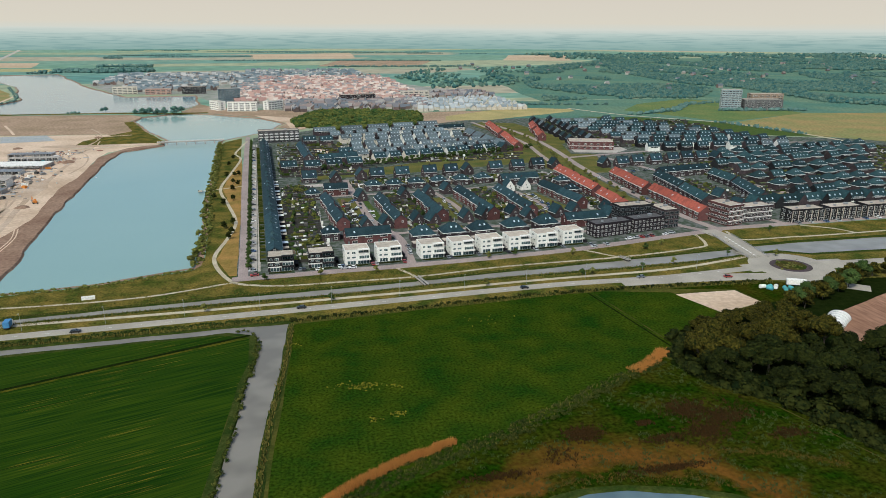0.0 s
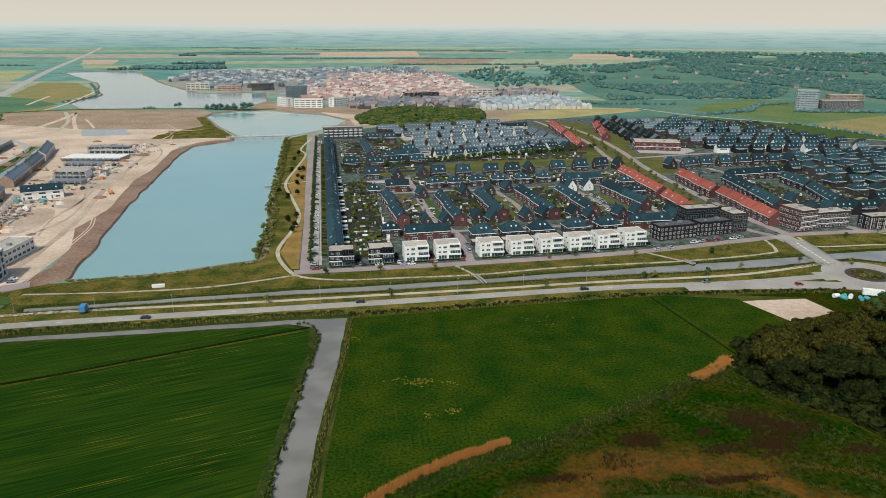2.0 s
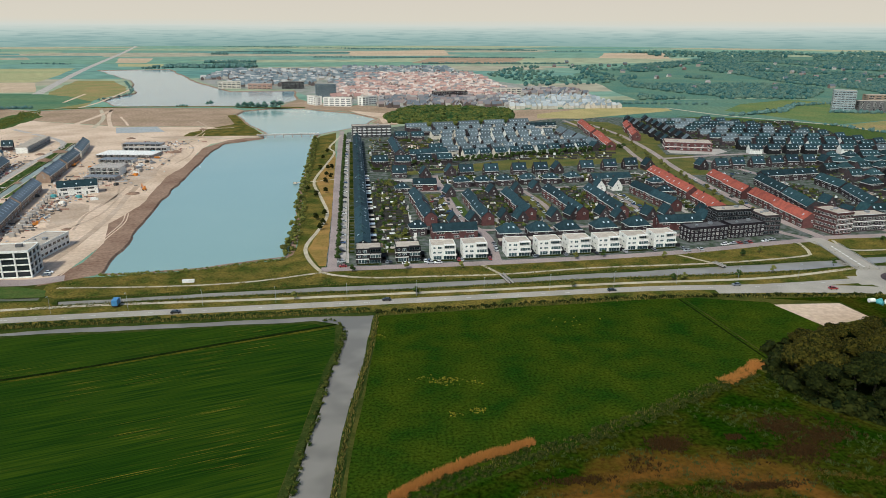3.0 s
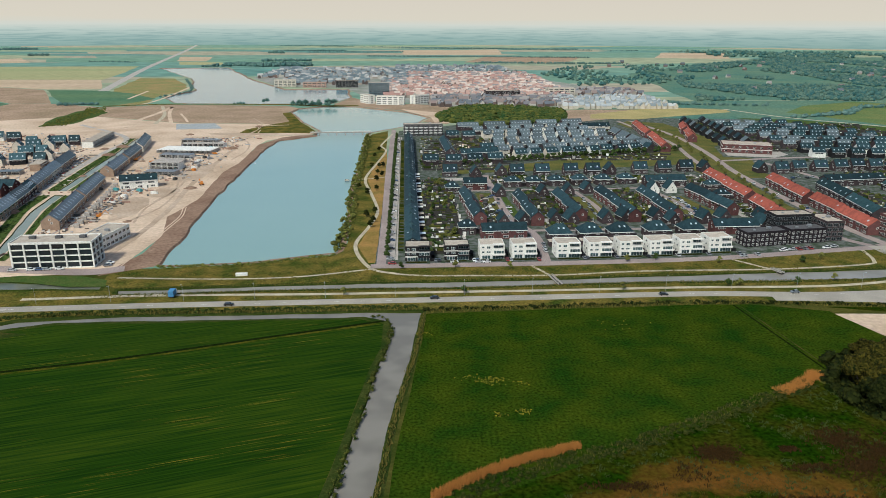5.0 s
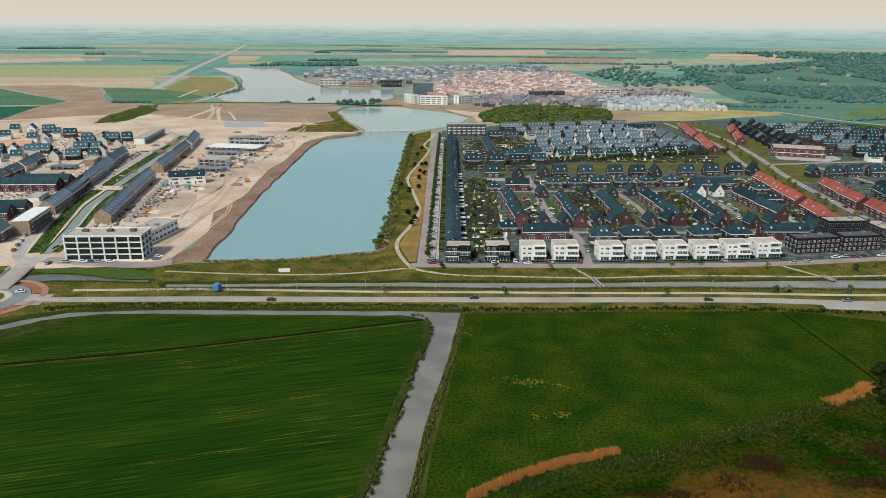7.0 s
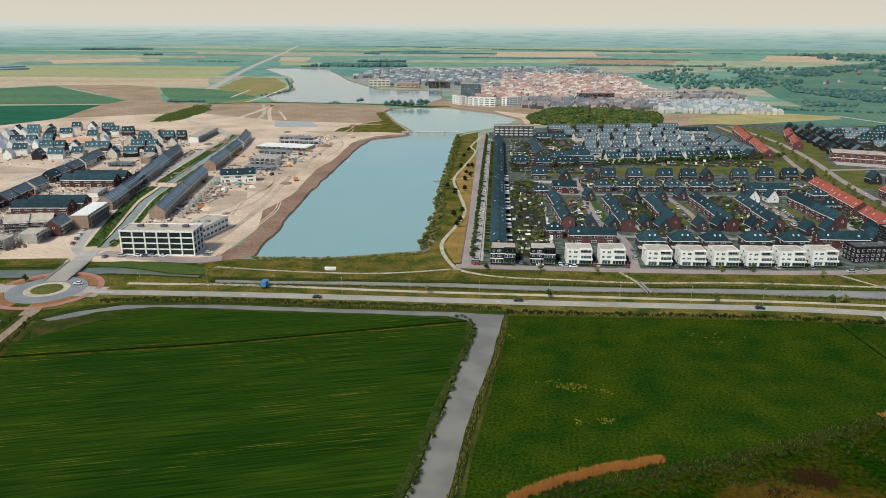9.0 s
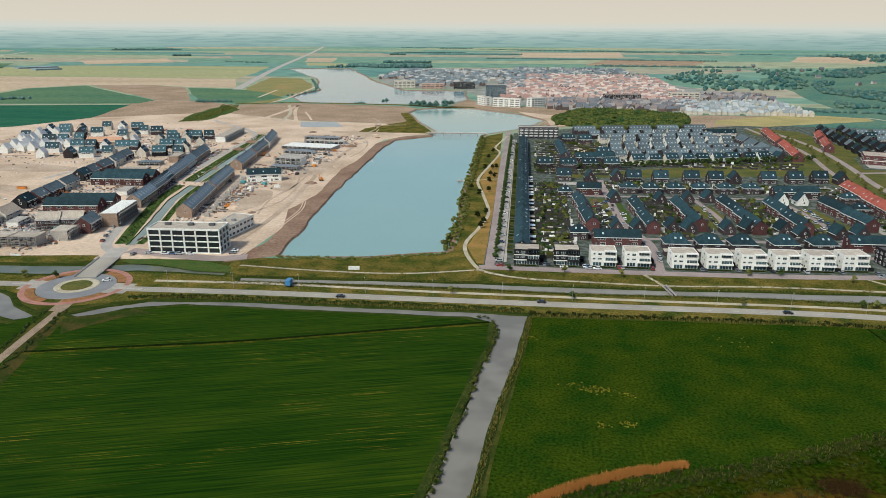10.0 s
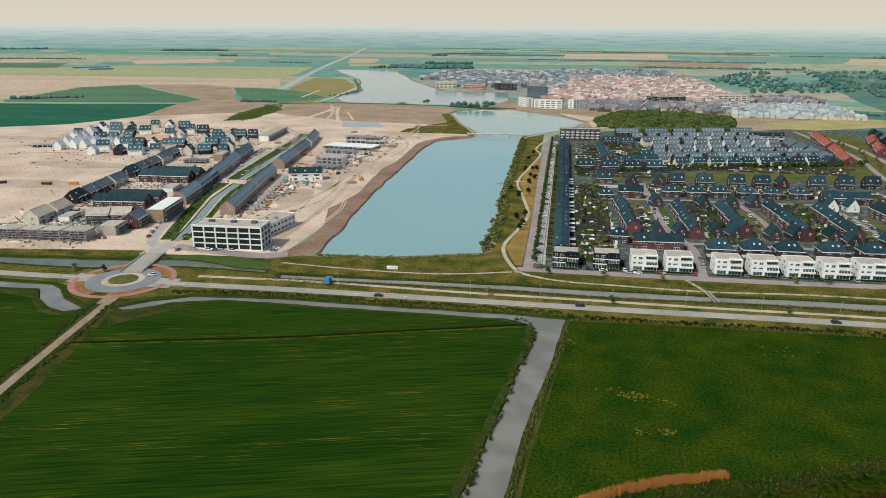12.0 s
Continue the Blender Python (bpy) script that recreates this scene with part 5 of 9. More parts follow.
def villa(wall, label):
    """A cubic three-storey villa, its top floor cut back for a terrace."""
    t = thing("villa", label, "house", "cubic villas facing the canal")
    part("wall", Geo().box(-6.6, 6.6, 0, 11, 0, 6.4).mesh("wall", wall), t)
    ring = [(-6.6, 0.0), (0.6, 0.0), (0.6, 2.6), (6.6, 2.6), (6.6, 11), (-6.6, 11)]
    part("upper_wall", Geo().prism(ring, 6.4, 9.5).mesh("wall", wall), t)
    part("roof", Geo().box(-6.4, 6.4, 2.8, 10.8, 9.5, 9.56).box(-6.4, 0.4, 0.2, 2.8, 9.5, 9.56).mesh("roof", "gravel"), t, label="flat roof covered with pale gravel")
    g = Geo().box(-6.6, 0.6, 0, 0.25, 9.5, 9.85).box(0.35, 6.6, -0.1, 0.25, 9.2, 9.85).box(6.35, 6.6, 0.25, 11, 9.5, 9.85).box(-6.6, -6.35, 0.25, 11, 9.5, 9.85).box(-6.35, 6.35, 10.75, 11, 9.5, 9.85)
    part("parapet", g.mesh("parapet", wall), t)
    part("canopy", Geo().box(0.6, 6.6, 0.25, 2.6, 9.2, 9.5).box(6.2, 6.6, 0, 0.4, 6.4, 9.2).mesh("canopy", wall), t)
    part("terrace_parapet", Geo().box(0.6, 6.6, -0.12, 0.12, 6.4, 7.2).box(6.48, 6.72, 0.12, 2.6, 6.4, 7.2).mesh("parapet", wall), t)
    part("balcony", Geo().box(0.2, 6.9, -1.3, 0, 2.9, 3.15).box(0.2, 6.9, -1.3, -1.15, 3.15, 4.0).box(6.75, 6.9, -1.15, 0, 3.15, 4.0).box(0.2, 0.35, -1.15, 0, 3.15, 4.0).mesh("balcony", wall), t)
    for x, z, w, h, mu in ((-4.9, 8.0, 1.3, 1.2, 0), (-2.0, 7.9, 2.0, 1.6, 1), (-4.9, 4.8, 1.5, 1.2, 0), (-2.0, 4.8, 2.2, 1.2, 1), (3.6, 4.7, 5.4, 2.0, 3), (3.2, 1.45, 6.2, 2.6, 3), (-3.2, 1.45, 4.4, 2.4, 2)):
        part("window", window_mesh(w, h, mu, 0.1, pane="pale_glass"), t, pose(x, 0, z))
    part("window", window_mesh(5.4, 2.2, 3, 0.1, pane="pale_glass"), t, pose(3.6, 2.6, 7.8))
    for s, rz in ((1, 90), (-1, -90)):
        for y, z, w, h in ((3.5, 4.8, 1.6, 1.2), (7.5, 4.8, 1.2, 1.2), (5.5, 8.0, 2.0, 1.2), (4.5, 1.5, 1.4, 1.4)):
            part("window", window_mesh(w, h, 0, 0.1, pane="pale_glass"), t, pose(s * 6.6, y, z, 0, 0, rz))
    if wall == "brick_dark":
        for z in (3.0, 6.2):
            part("pale_band", shared("villa_band", lambda: Geo().box(-6.66, 6.66, -0.1, 0.0, -0.3, 0.3).mesh("band", "frame")), t, pose(0, 0, z))
    part("carport", Geo().box(6.6, 9.2, 4.0, 10, 2.6, 2.85).box(9.0, 9.2, 4.0, 10, 0, 2.6).box(6.6, 9.0, 9.8, 10, 0, 2.6).mesh("carport", "brick_dark"), t)
    part("hedge", Geo().box(-6.4, 5.0, -3.2, -2.4, 0, 0.9).mesh("hedge", "leaf_dark_and_shade"), t)
    part("front_garden", Geo().box(-6.6, 6.6, -4.2, 0, 0, 0.22).mesh("garden", "yard"), t)
    part("garden_wall", Geo().box(6.7, 9.4, -0.4, 0, 0, 2.2).mesh("wall", "brick_dark"), t)
    for c in t.children:
        c.matrix_basis = Matrix.Diagonal((1, 1, 0.84, 1)) @ c.matrix_basis
    return t


for x, y, rz in ((40.5, 356.0, 1), (58, 357.2, 1), (82, 357.6, 2), (99.6, 358.8, 2), (117, 360.2, 3), (134, 361.2, 3), (151.4, 363.2, 3), (168.8, 366.0, 4)):
    place("villa_white", lambda: villa("white", "white plastered cubic villa with flat gravel roof and glazed terraces"), pose(x, y, 0.1, 0, 0, rz))
for x, y, rz in ((0.5, 353.5, 0), (21.5, 355.0, 1)):
    place("villa_dark", lambda: villa("brick_dark", "dark brick cubic villa with flat gravel roof and pale window bands"), pose(x, y, 0.1, 0, 0, rz))

DARK = "brown brick house under a dark slate roof"
# terraces that run north-south: middle x, south end y, north end y
for i, (x0, y0, x1, y1, wall) in enumerate(((40.2, 424, 33.6, 497, "brick_red"), (76.2, 421, 71.5, 489, "brick_red"), (105.6, 431, 100.3, 491, "brick_red"), (140, 428, 133, 500, "brick_red"), (167.5, 430, 163.8, 498, "brick_red"), (210, 443, 202, 504, "brick_red"))):
    a, b = Vector((x0, y0, 0)), Vector((x1, y1, 0))
    for j in range(2):
        p, q = a.lerp(b, j * 0.5), a.lerp(b, j * 0.5 + 0.49)
        L = round((q - p).length, 0)
        c = (p + q) / 2 + Vector((1.2 * j, 0, 0))
        place(("ns", L, wall), lambda: gable_house("terraced_house", L, 8.2, 5.8, 9.2, wall, "slate", label="terrace of red brick houses under a long dark slate roof", category="terraced houses", group="terraces of the estate", sky=0.7, seed=i * 2 + j), pose(c.x, c.y, 0.05, 0, 0, math.degrees(math.atan2(b.y - a.y, b.x - a.x)) + 180))
# terraces that run east-west
for i, (x, y, L, wall, rz) in enumerate(((51.5, 398, 27, "brick_red", 4), (45, 527, 18, "brick_red", 1), (195, 535, 33, "brick_brown", 6), (193, 404, 28, "brick_red", 2), (347, 536, 52, "brick_brown", 8), (31, 706, 82, "brick_brown", 93), (60, 664, 38, "brick_brown", 14), (217, 846, 34, "cream", 8))):
    gable_house("terraced_house", L, 9.0, 5.3, 8.6, wall, "slate", both=False, label="short terrace of brick houses with slate roof and pale windows", category="terraced houses", group="terraces of the estate", sky=0.8, seed=40 + i).matrix_basis = pose(x, y, 0.05, 0, 0, rz)
# the long dark terrace by the lakeside street
for j in range(5):
    y = 369 + 80.2 * j
    x = -2.3 - 0.0148 * (y + 40 - 371)
    place("long_terrace", lambda: gable_house("terraced_house", 79.6, 7.9, 6.2, 8.2, "brick_dark", "slate", units=8, label="long dark brick terrace under one continuous slate roof with glazed dormers", category="terraced houses", group="long lakeside terrace", sky=0.3, chim=False, seed=70), pose(x, y + 40, 0.05, 0, 0, 90.85))
def glazed_dormer():
    """A small triangular glazed gable that rises from the slope and looks to -y."""
    t = single("glazed_dormer", Geo().face([(-2.0, 0, 0), (2.0, 0, 0), (-1.4, 0, 2.9)]).face([(-2.0, 0, 0), (-1.4, 0, 2.9), (-1.4, 4.0, 0)], 1).face([(-1.4, 0, 2.9), (2.0, 0, 0), (-1.4, 4.0, 0)], 1).mesh("dormer", "pale_glass", "slate"), "triangular grey glazed dormer on a dark slate roof", "dormer", "dormers of the long terrace")
    part("sill", Geo().box(-2.1, 2.1, -0.12, 0.0, -0.1, 0.14).mesh("sill", "dormer_grey"), t)
    return t


for j in range(22):
    y = 384 + (j // 2) * 37 + (j % 2) * 13
    if y < 768:
        place("roof_dormer", glazed_dormer, pose(-1.9 - 0.0148 * (y - 371), y, 7.5))
# red-roofed terraces along the avenue
for i, (x0, y0, x1, y1) in enumerate(((232.5, 410, 234, 466), (237.5, 476, 239, 560), (276, 395, 279, 470), (278, 473, 281, 538), (250, 690, 260, 770), (262, 780, 271, 866), (300, 750, 312, 800), (314, 808, 326, 855))):
    a, b = Vector((x0, y0, 0)), Vector((x1, y1, 0))
    n = 2
    for j in range(n):
        p, q = a.lerp(b, j / n), a.lerp(b, (j + 0.985) / n)
        L = round((q - p).length, 0)
        c = (p + q) / 2 + Vector((1.5 * (j % 2), 0, 0))
        place(("red", L), lambda: gable_house("terraced_house", L, 9.6, 5.8, 9.6, "brick_red", "tile_red", label="brick terrace with bright red tiled roof along the avenue", category="terraced houses", group="red-roofed terraces", sky=0.4, seed=90 + i), pose(c.x, c.y, 0.05, 0, 0, math.degrees(math.atan2(b.y - a.y, b.x - a.x)) + 180))
# terraces east of the avenue
for i, (x0, y0, x1, y1) in enumerate(((300, 428, 307, 470), (308, 473, 314, 521), (346, 428, 361, 480), (362, 484, 364, 518))):
    a, b = Vector((x0, y0, 0)), Vector((x1, y1, 0))
    L = round((b - a).length, 0)
    c = (a + b) / 2
    place(("ee", L), lambda: gable_house("terraced_house", L, 9.2, 5.2, 9.0, "brick_brown", "slate_teal", label="brown brick terrace with slate roof and rooflights", category="terraced houses", group="terraces of the estate", sky=0.9, seed=130 + i), pose(c.x, c.y, 0.05, 0, 0, math.degrees(math.atan2(b.y - a.y, b.x - a.x)) + 180))

# hipped houses behind the villas, and further in
for i, (x, y) in enumerate(((83.5, 392), (102, 394), (120, 395), (143, 398), (164.5, 400))):
    place("hip_front", lambda: hip_house("semi_detached_house", 13.5, 10.5, 4.7, 9.8, "brick_brown", "slate", label="semi-detached brick house under a steep hipped slate roof", group="hipped houses behind the villas", seed=3), pose(x, y, 0.05, 0, 0, 3 + i))
    place("low_wing", lambda: single("garage", Geo().box(-8.2, 8.2, -2.5, 2.5, 0, 2.8).box(-8.35, 8.35, -2.65, 2.65, 2.8, 3.05, 1).mesh("garage", "brick_brown", "gravel"), "long low brick garage with pale flat roof", "garage", "garages behind the villas"), pose(x, y - 11.5, 0.05, 0, 0, 3 + i))
for i, (x, y) in enumerate(((75, 536), (92, 537), (110, 539.5), (129, 542), (148, 543), (167, 546))):
    place("hip_mid", lambda: hip_house("semi_detached_house", 12.5, 9.5, 4.6, 8.2, "brick_brown", "slate", label="semi-detached house with low hipped slate roof", group="hipped houses of the estate", seed=4), pose(x, y, 0.05, 0, 0, 5))
for i, (x, y) in enumerate(((27, 515), (30.5, 407), (226, 520), (221, 488))):
    place("hip_small", lambda: hip_house("detached_house", 10, 9, 4.8, 8.6, "brick_brown", "slate", label="detached brown brick house with hipped slate roof", group="hipped houses of the estate", seed=5), pose(x, y, 0.05, 0, 0, 4))
# steep gabled houses in between
for i, (x, y) in enumerate(((54.5, 424), (67, 426), (88, 430), (98, 428), (121, 430), (134, 434), (154, 433), (162, 424), (184, 428), (197, 430), (61, 504), (93, 503), (113, 507), (128, 513), (221, 428), (316, 417), (322, 447), (216, 415))):
    place("steep_ns", lambda: gable_house("gabled_house", 9.5, 7.4, 3.6, 8.4, "brick_brown", "slate", units=1, both=False, label="small steep-gabled brick house with slate roof", group="steep gabled houses", sky=0.9, seed=5), pose(x, y, 0.05, 0, 0, 94 + (i * 7) % 12))
for i, (x, y) in enumerate(((178, 512), (192, 514))):
    place("white_gable", lambda: gable_house("gabled_house", 9, 8, 3.4, 8.8, "white", "slate", units=1, label="house with bright white steep gable and slate roof", group="white gabled houses", sky=0.5, seed=6), pose(x, y, 0.05, 0, 0, 96))
# row of detached houses facing the grass strip
for i, (x, y, turn) in enumerate(((71, 579, 90), (84, 577, 0), (105.5, 578, 0), (130, 580, 0), (149, 581, 0), (164.5, 583, 90), (191, 586, 0), (213, 590, 0), (233.5, 594, 0), (249, 591, 90), (49, 572, 90), (28, 577, 0), (297, 587, 90), (313, 584, 0), (331, 589, 0), (351, 591, 0), (370, 593, 0), (388, 598, 0), (403, 596, 0), (418, 593, 90))):
    place(("strip", turn), lambda: gable_house("detached_house", 12 if turn == 0 else 10, 8.6, 4.4, 9.6, "brick_brown", "slate", units=2, both=False, label="detached brown brick house with steep slate roof and white rooflights", group="houses along the grass strip", sky=1.0, seed=7, solar=0.5), pose(x, y, 0.05, 0, 0, turn + 5))

# houses round the long back gardens north of the strip
for i, (x, y, turn) in enumerate(((13, 627, 0), (33.5, 626, 0), (53, 631, 0), (72, 635, 0), (58, 775, 0), (40, 778, 0), (70, 690, 0))):
    place(("nw", turn), lambda: gable_house("detached_house", 14, 9.5, 5.2, 9.2, "brick_brown", "slate", units=2, label="brown brick house with dark roof among back gardens", group="houses of the northern quarter", sky=0.8, chim=False, both=False, rich=False), pose(x, y, 0.05, 0, 0, turn + 8))
# grey-roofed northern quarter
rnd = random.Random(11)
for r, (y, xa, xb, tone) in enumerate(((656, 96, 240, "slate"), (682, 84, 235, "slate_grey"), (708, 80, 225, "slate_grey"), (734, 82, 218, "slate_grey"), (764, 84, 210, "slate_grey"), (792, 76, 205, "slate_grey"), (822, 70, 195, "slate_grey"))):
    x = xa + rnd.uniform(0, 5)
    while x < xb:
        yy = y + (x - 96) * 0.27 + rnd.uniform(-2, 2)
        L = rnd.choice((10, 11, 11, 12))
        wall = rnd.choice(("brick_brown", "brick_dark", "white", "cream"))
        turn = 90 if rnd.random() < 0.06 else 0
        place(("north", L, wall, tone), lambda: gable_house("semi_detached_house", L, 8.8, 5.2, 9.0, wall, tone, units=2, label="semi-detached house with grey slate roof in a quiet street", group="houses of the northern quarter", sky=0.9, chim=False, both=False, seed=r, rich=False), pose(x, yy, 0.05, 0, 0, 14 + turn + rnd.uniform(-2, 2)))
        if rnd.random() < 0.35 and r in (1, 2, 0):
            place("north_white", lambda: gable_house("gabled_house", 8, 6.5, 3.2, 8.2, "white", "slate_grey", units=1, label="white gabled house with grey roof", group="white gabled houses", sky=0.4, chim=False, both=False, rich=False), pose(x + 9.5, yy + 5, 0.05, 0, 0, 104))
        x += L + rnd.uniform(3.2, 4.6)
for i in range(5):
    place("north_long", lambda: gable_house("terraced_house", 26, 9.5, 5.6, 9.4, "brick_brown", "slate_grey", units=5, label="terrace with pale grey metal roof", category="terraced houses", group="houses of the northern quarter", sky=0.5, chim=False, both=False, rich=False), pose(62 + i * 33, 846 + i * 8, 0.05, 0, 0, 10))
for i, (x, y) in enumerate(((228, 790), (230, 762), (232, 732), (236, 706))):
    place("grey_ns", lambda: gable_house("terraced_house", 26, 11, 5.6, 9.8, "brick_brown", "slate_grey", units=5, label="terrace with wide grey roof beside the avenue", category="terraced houses", group="houses of the northern quarter", sky=0.5, chim=False, rich=False), pose(x, y, 0.05, 0, 0, 92))
# wide eastern quarter of dark roofs
rnd = random.Random(21)
for r in range(8):
    y = (418, 444, 471, 500, 530, 560, 586, 612)[r]
    x = (338, 386, 390, 392, 400, 398, 428, 440)[r] + rnd.uniform(0, 3)
    while x < 448 + r * 27:
        wall = rnd.choice(("brick_brown", "brick_dark", "brick_brown"))
        yy = y + (x - 400) * 0.10 * (r > 0)
        if r == 0:
            place(("east_front", wall), lambda: gable_house("semi_detached_house", 14, 8.4, 4.6, 8.8, wall, "slate_teal", units=2, label="brick house with dark gabled roof and white eaves", group="houses of the eastern quarter", sky=0.9, chim=False, both=False, rich=False), pose(x, yy, 0.05, 0, 0, 3))
            place(("east_gable", wall), lambda: gable_house("gabled_house", 9, 7.2, 4.6, 9.4, wall, "slate_teal", units=1, label="steep brick gable facing the canal street", group="houses of the eastern quarter", sky=0.5, chim=False, both=False, rich=False), pose(x - 9.6, yy - 0.5, 0.05, 0, 0, 93))
            x += 19
            continue
        if rnd.random() < 0.74:
            L = rnd.choice((11, 12, 13))
            place(("east_hip", L, wall), lambda: hip_house("semi_detached_house", L, 9.2, 4.6, 9.2, wall, "slate_teal", label="semi-detached house with hipped dark roof", group="houses of the eastern quarter", rich=False, annex=False, run=5.0), pose(x, yy + rnd.uniform(-3, 3), 0.05, 0, 0, 6 + rnd.uniform(-2, 2)))
        else:
            L = rnd.choice((12, 20))
            place(("east_row", L, wall), lambda: gable_house("semi_detached_house", L, 9, 4.8, 8.6, wall, "slate_teal", units=2 if L < 20 else 3, label="brick house with dark gabled roof", group="houses of the eastern quarter", sky=0.8, chim=False, both=False, rich=False), pose(x + L / 2 - 6, yy + rnd.uniform(-1.5, 1.5), 0.05, 0, 0, 6 + rnd.uniform(-2, 2)))
        x += L + rnd.uniform(4.5, 7.0)
for i in range(16):
    tone = ("slate", "slate_grey", "slate_teal")[i * 5 % 3]
    place(("ne_diag", tone), lambda: gable_house("semi_detached_house", 12, 9, 5.2, 9.4, "brick_dark", tone, units=2, label="dark brick house with slate gabled roof behind the avenue", group="houses of the north-eastern quarter", sky=0.5, chim=False, both=False, rich=False), pose(325 + 8 * (i // 8) * 3 + i % 8 * 3.2, 728 + 25 * (i % 8), 0.05, 0, 0, 80))
# north-eastern quarter
rnd = random.Random(31)
for r in range(9):
    y = 660 + r * 26
    edge = float(np.interp(y, (660, 707, 748, 824, 887), (552, 530, 516, 476, 446)))
    x = 388 - r * 1.5 + rnd.uniform(0, 4)
    while x < edge - 8:
        tone = rnd.choice(("slate", "slate_grey", "slate_teal"))
        wall = rnd.choice(("brick_brown", "brick_dark", "brick_brown", "white") if r < 3 else ("brick_brown", "brick_dark"))
        place(("ne", tone, wall), lambda: gable_house("semi_detached_house", 12.5, 9.0, 5.2, 9.2, wall, tone, units=2, label="brick house with dark gabled roof near the open fields", group="houses of the north-eastern quarter", sky=0.6, chim=False, both=False, rich=False), pose(x, y - (x - 388) * 0.10, 0.05, 0, 0, -6 + rnd.uniform(-2, 2)))
        x += 18.2
for i in range(12):
    y = 666 + i * 20
    place("ne_edge", lambda: gable_house("semi_detached_house", 13, 9.5, 5.4, 9.6, "brick_brown", "slate", units=2, label="dark-roofed brick house at the edge of the estate", group="houses of the north-eastern quarter", sky=0.4, chim=False, both=False, rich=False), pose(float(np.interp(y, (660, 707, 748, 824, 887), (552, 530, 516, 476, 446))), y, 0.05, 0, 0, 14))


# ---- flat-roofed blocks ----
def flat_block(name, L, W, floors, h, wall, bays, label, roof="gravel", band=None, ww=1.7, wh=1.6, sides=2, group="", balcony=0, back=False, vent=True, frm="frame"):
    """A block of flats or offices, its front to -y, with a window in every bay of every storey."""
    t = thing(name, label, "building", group)
    H = floors * h + 0.5
    part("wall", Geo().box(-L / 2, L / 2, -W / 2, W / 2, 0, H).mesh("wall", wall), t)
    part("roof", Geo().box(-L / 2 + 0.3, L / 2 - 0.3, -W / 2 + 0.3, W / 2 - 0.3, H, H + 0.06).mesh("roof", roof), t)
    g = Geo().box(-L / 2 - 0.15, L / 2 + 0.15, -W / 2 - 0.15, -W / 2 + 0.2, H - 0.35, H + 0.4).box(-L / 2 - 0.15, L / 2 + 0.15, W / 2 - 0.2, W / 2 + 0.15, H - 0.35, H + 0.4)
    g.box(-L / 2 - 0.15, -L / 2 + 0.2, -W / 2 + 0.2, W / 2 - 0.2, H - 0.35, H + 0.4).box(L / 2 - 0.2, L / 2 + 0.15, -W / 2 + 0.2, W / 2 - 0.2, H - 0.35, H + 0.4)
    part("parapet", g.mesh("parapet", wall), t)
    part("coping", shared(("coping", L, W, band or wall), lambda: Geo().box(-L / 2 - 0.2, L / 2 + 0.2, -W / 2 - 0.2, -W / 2 + 0.25, H + 0.4, H + 0.5).mesh("coping", band or wall)), t)
    for f in range(floors):
        z = f * h + h * 0.52
        for i in range(bays):
            x = -L / 2 + (i + 0.5) * L / bays
            for s, rz in ((-1, 0), (1, 180)) if back else ((-1, 0),):
                part("window", window_mesh(min(ww, L / bays * 0.82), wh, 1, 0.1, frm=frm), t, pose(x, s * W / 2, z, 0, 0, rz))
        for i in range(sides):
            y = -W / 2 + (i + 0.5) * W / sides
            for s, rz in ((1, 90), (-1, -90)):
                part("window", window_mesh(min(ww, W / sides * 0.8), wh, 1, 0.1, frm=frm), t, pose(s * L / 2, y, z, 0, 0, rz))
        if band and f:
            part("band", shared(("band", L, band), lambda: Geo().box(-L / 2 - 0.06, L / 2 + 0.06, -0.2, 0.05, -0.25, 0.25).mesh("band", band)), t, pose(0, -W / 2, f * h))
        if balcony and f:
            for i in range(balcony):
                x = -L / 2 + (i + 0.5) * L / balcony
                part("balcony", shared(("balc", wall), lambda: Geo().box(-2, 2, -1.4, 0, 0, 0.2).box(-2, 2, -1.4, -1.3, 0.2, 1.1).box(-2, -1.9, -1.3, 0, 0.2, 1.1).box(1.9, 2, -1.3, 0, 0.2, 1.1).mesh("balcony", "frame")), t, pose(x, -W / 2, f * h - 0.1))
    if vent:
        part("roof_unit", box_mesh(2.4, 1.8, 1.2, "metal", "unit"), t, pose(L * 0.18, 1, H + 0.05))
        part("roof_unit", box_mesh(1.2, 1.2, 0.8, "metal", "unit"), t, pose(-L * 0.22, -0.5, H + 0.05))
    return t


for x, y, L, W, fl, h, rz, wall, roof, bays, sides, lab in (
        (199, 380.5, 26, 10, 3, 2.6, 10, "brick_plum", "bitumen", 9, 3, "low brown brick apartments with a flat roof and white windows"),
        (226, 385.5, 23, 10, 3, 2.6, 8, "brick_plum", "bitumen", 8, 3, "brown brick apartments with flat roof and white windows"),
        (243, 393, 11, 18, 4, 2.8, 6, "brick_brown", "gravel", 3, 6, "tall red-brown brick corner block with pale flat roof"),
        (226, 402, 24, 11, 4, 3.0, 4, "brick_dark", "gravel", 7, 3, "dark glazed apartments with pale flat roof")):
    flat_block("apartment_building", L, W, fl, h, wall, bays, lab, roof=roof, group="apartments by the bridge", sides=sides, ww=1.5 if wall == "brick_plum" else 2.9, wh=1.45 if wall == "brick_plum" else 1.9, frm="frame" if wall == "brick_plum" else "metal").matrix_basis = pose(x, y, 0.1, 0, 0, rz)
flat_block("apartment_building", 13, 18, 4, 3.2, "brick_red", 4, "four-storey brick corner block with white window bands", group="apartments by the bridge", band="frame", sides=6, ww=2.4).matrix_basis = pose(286, 389, 0.1, 0, 0, 12)
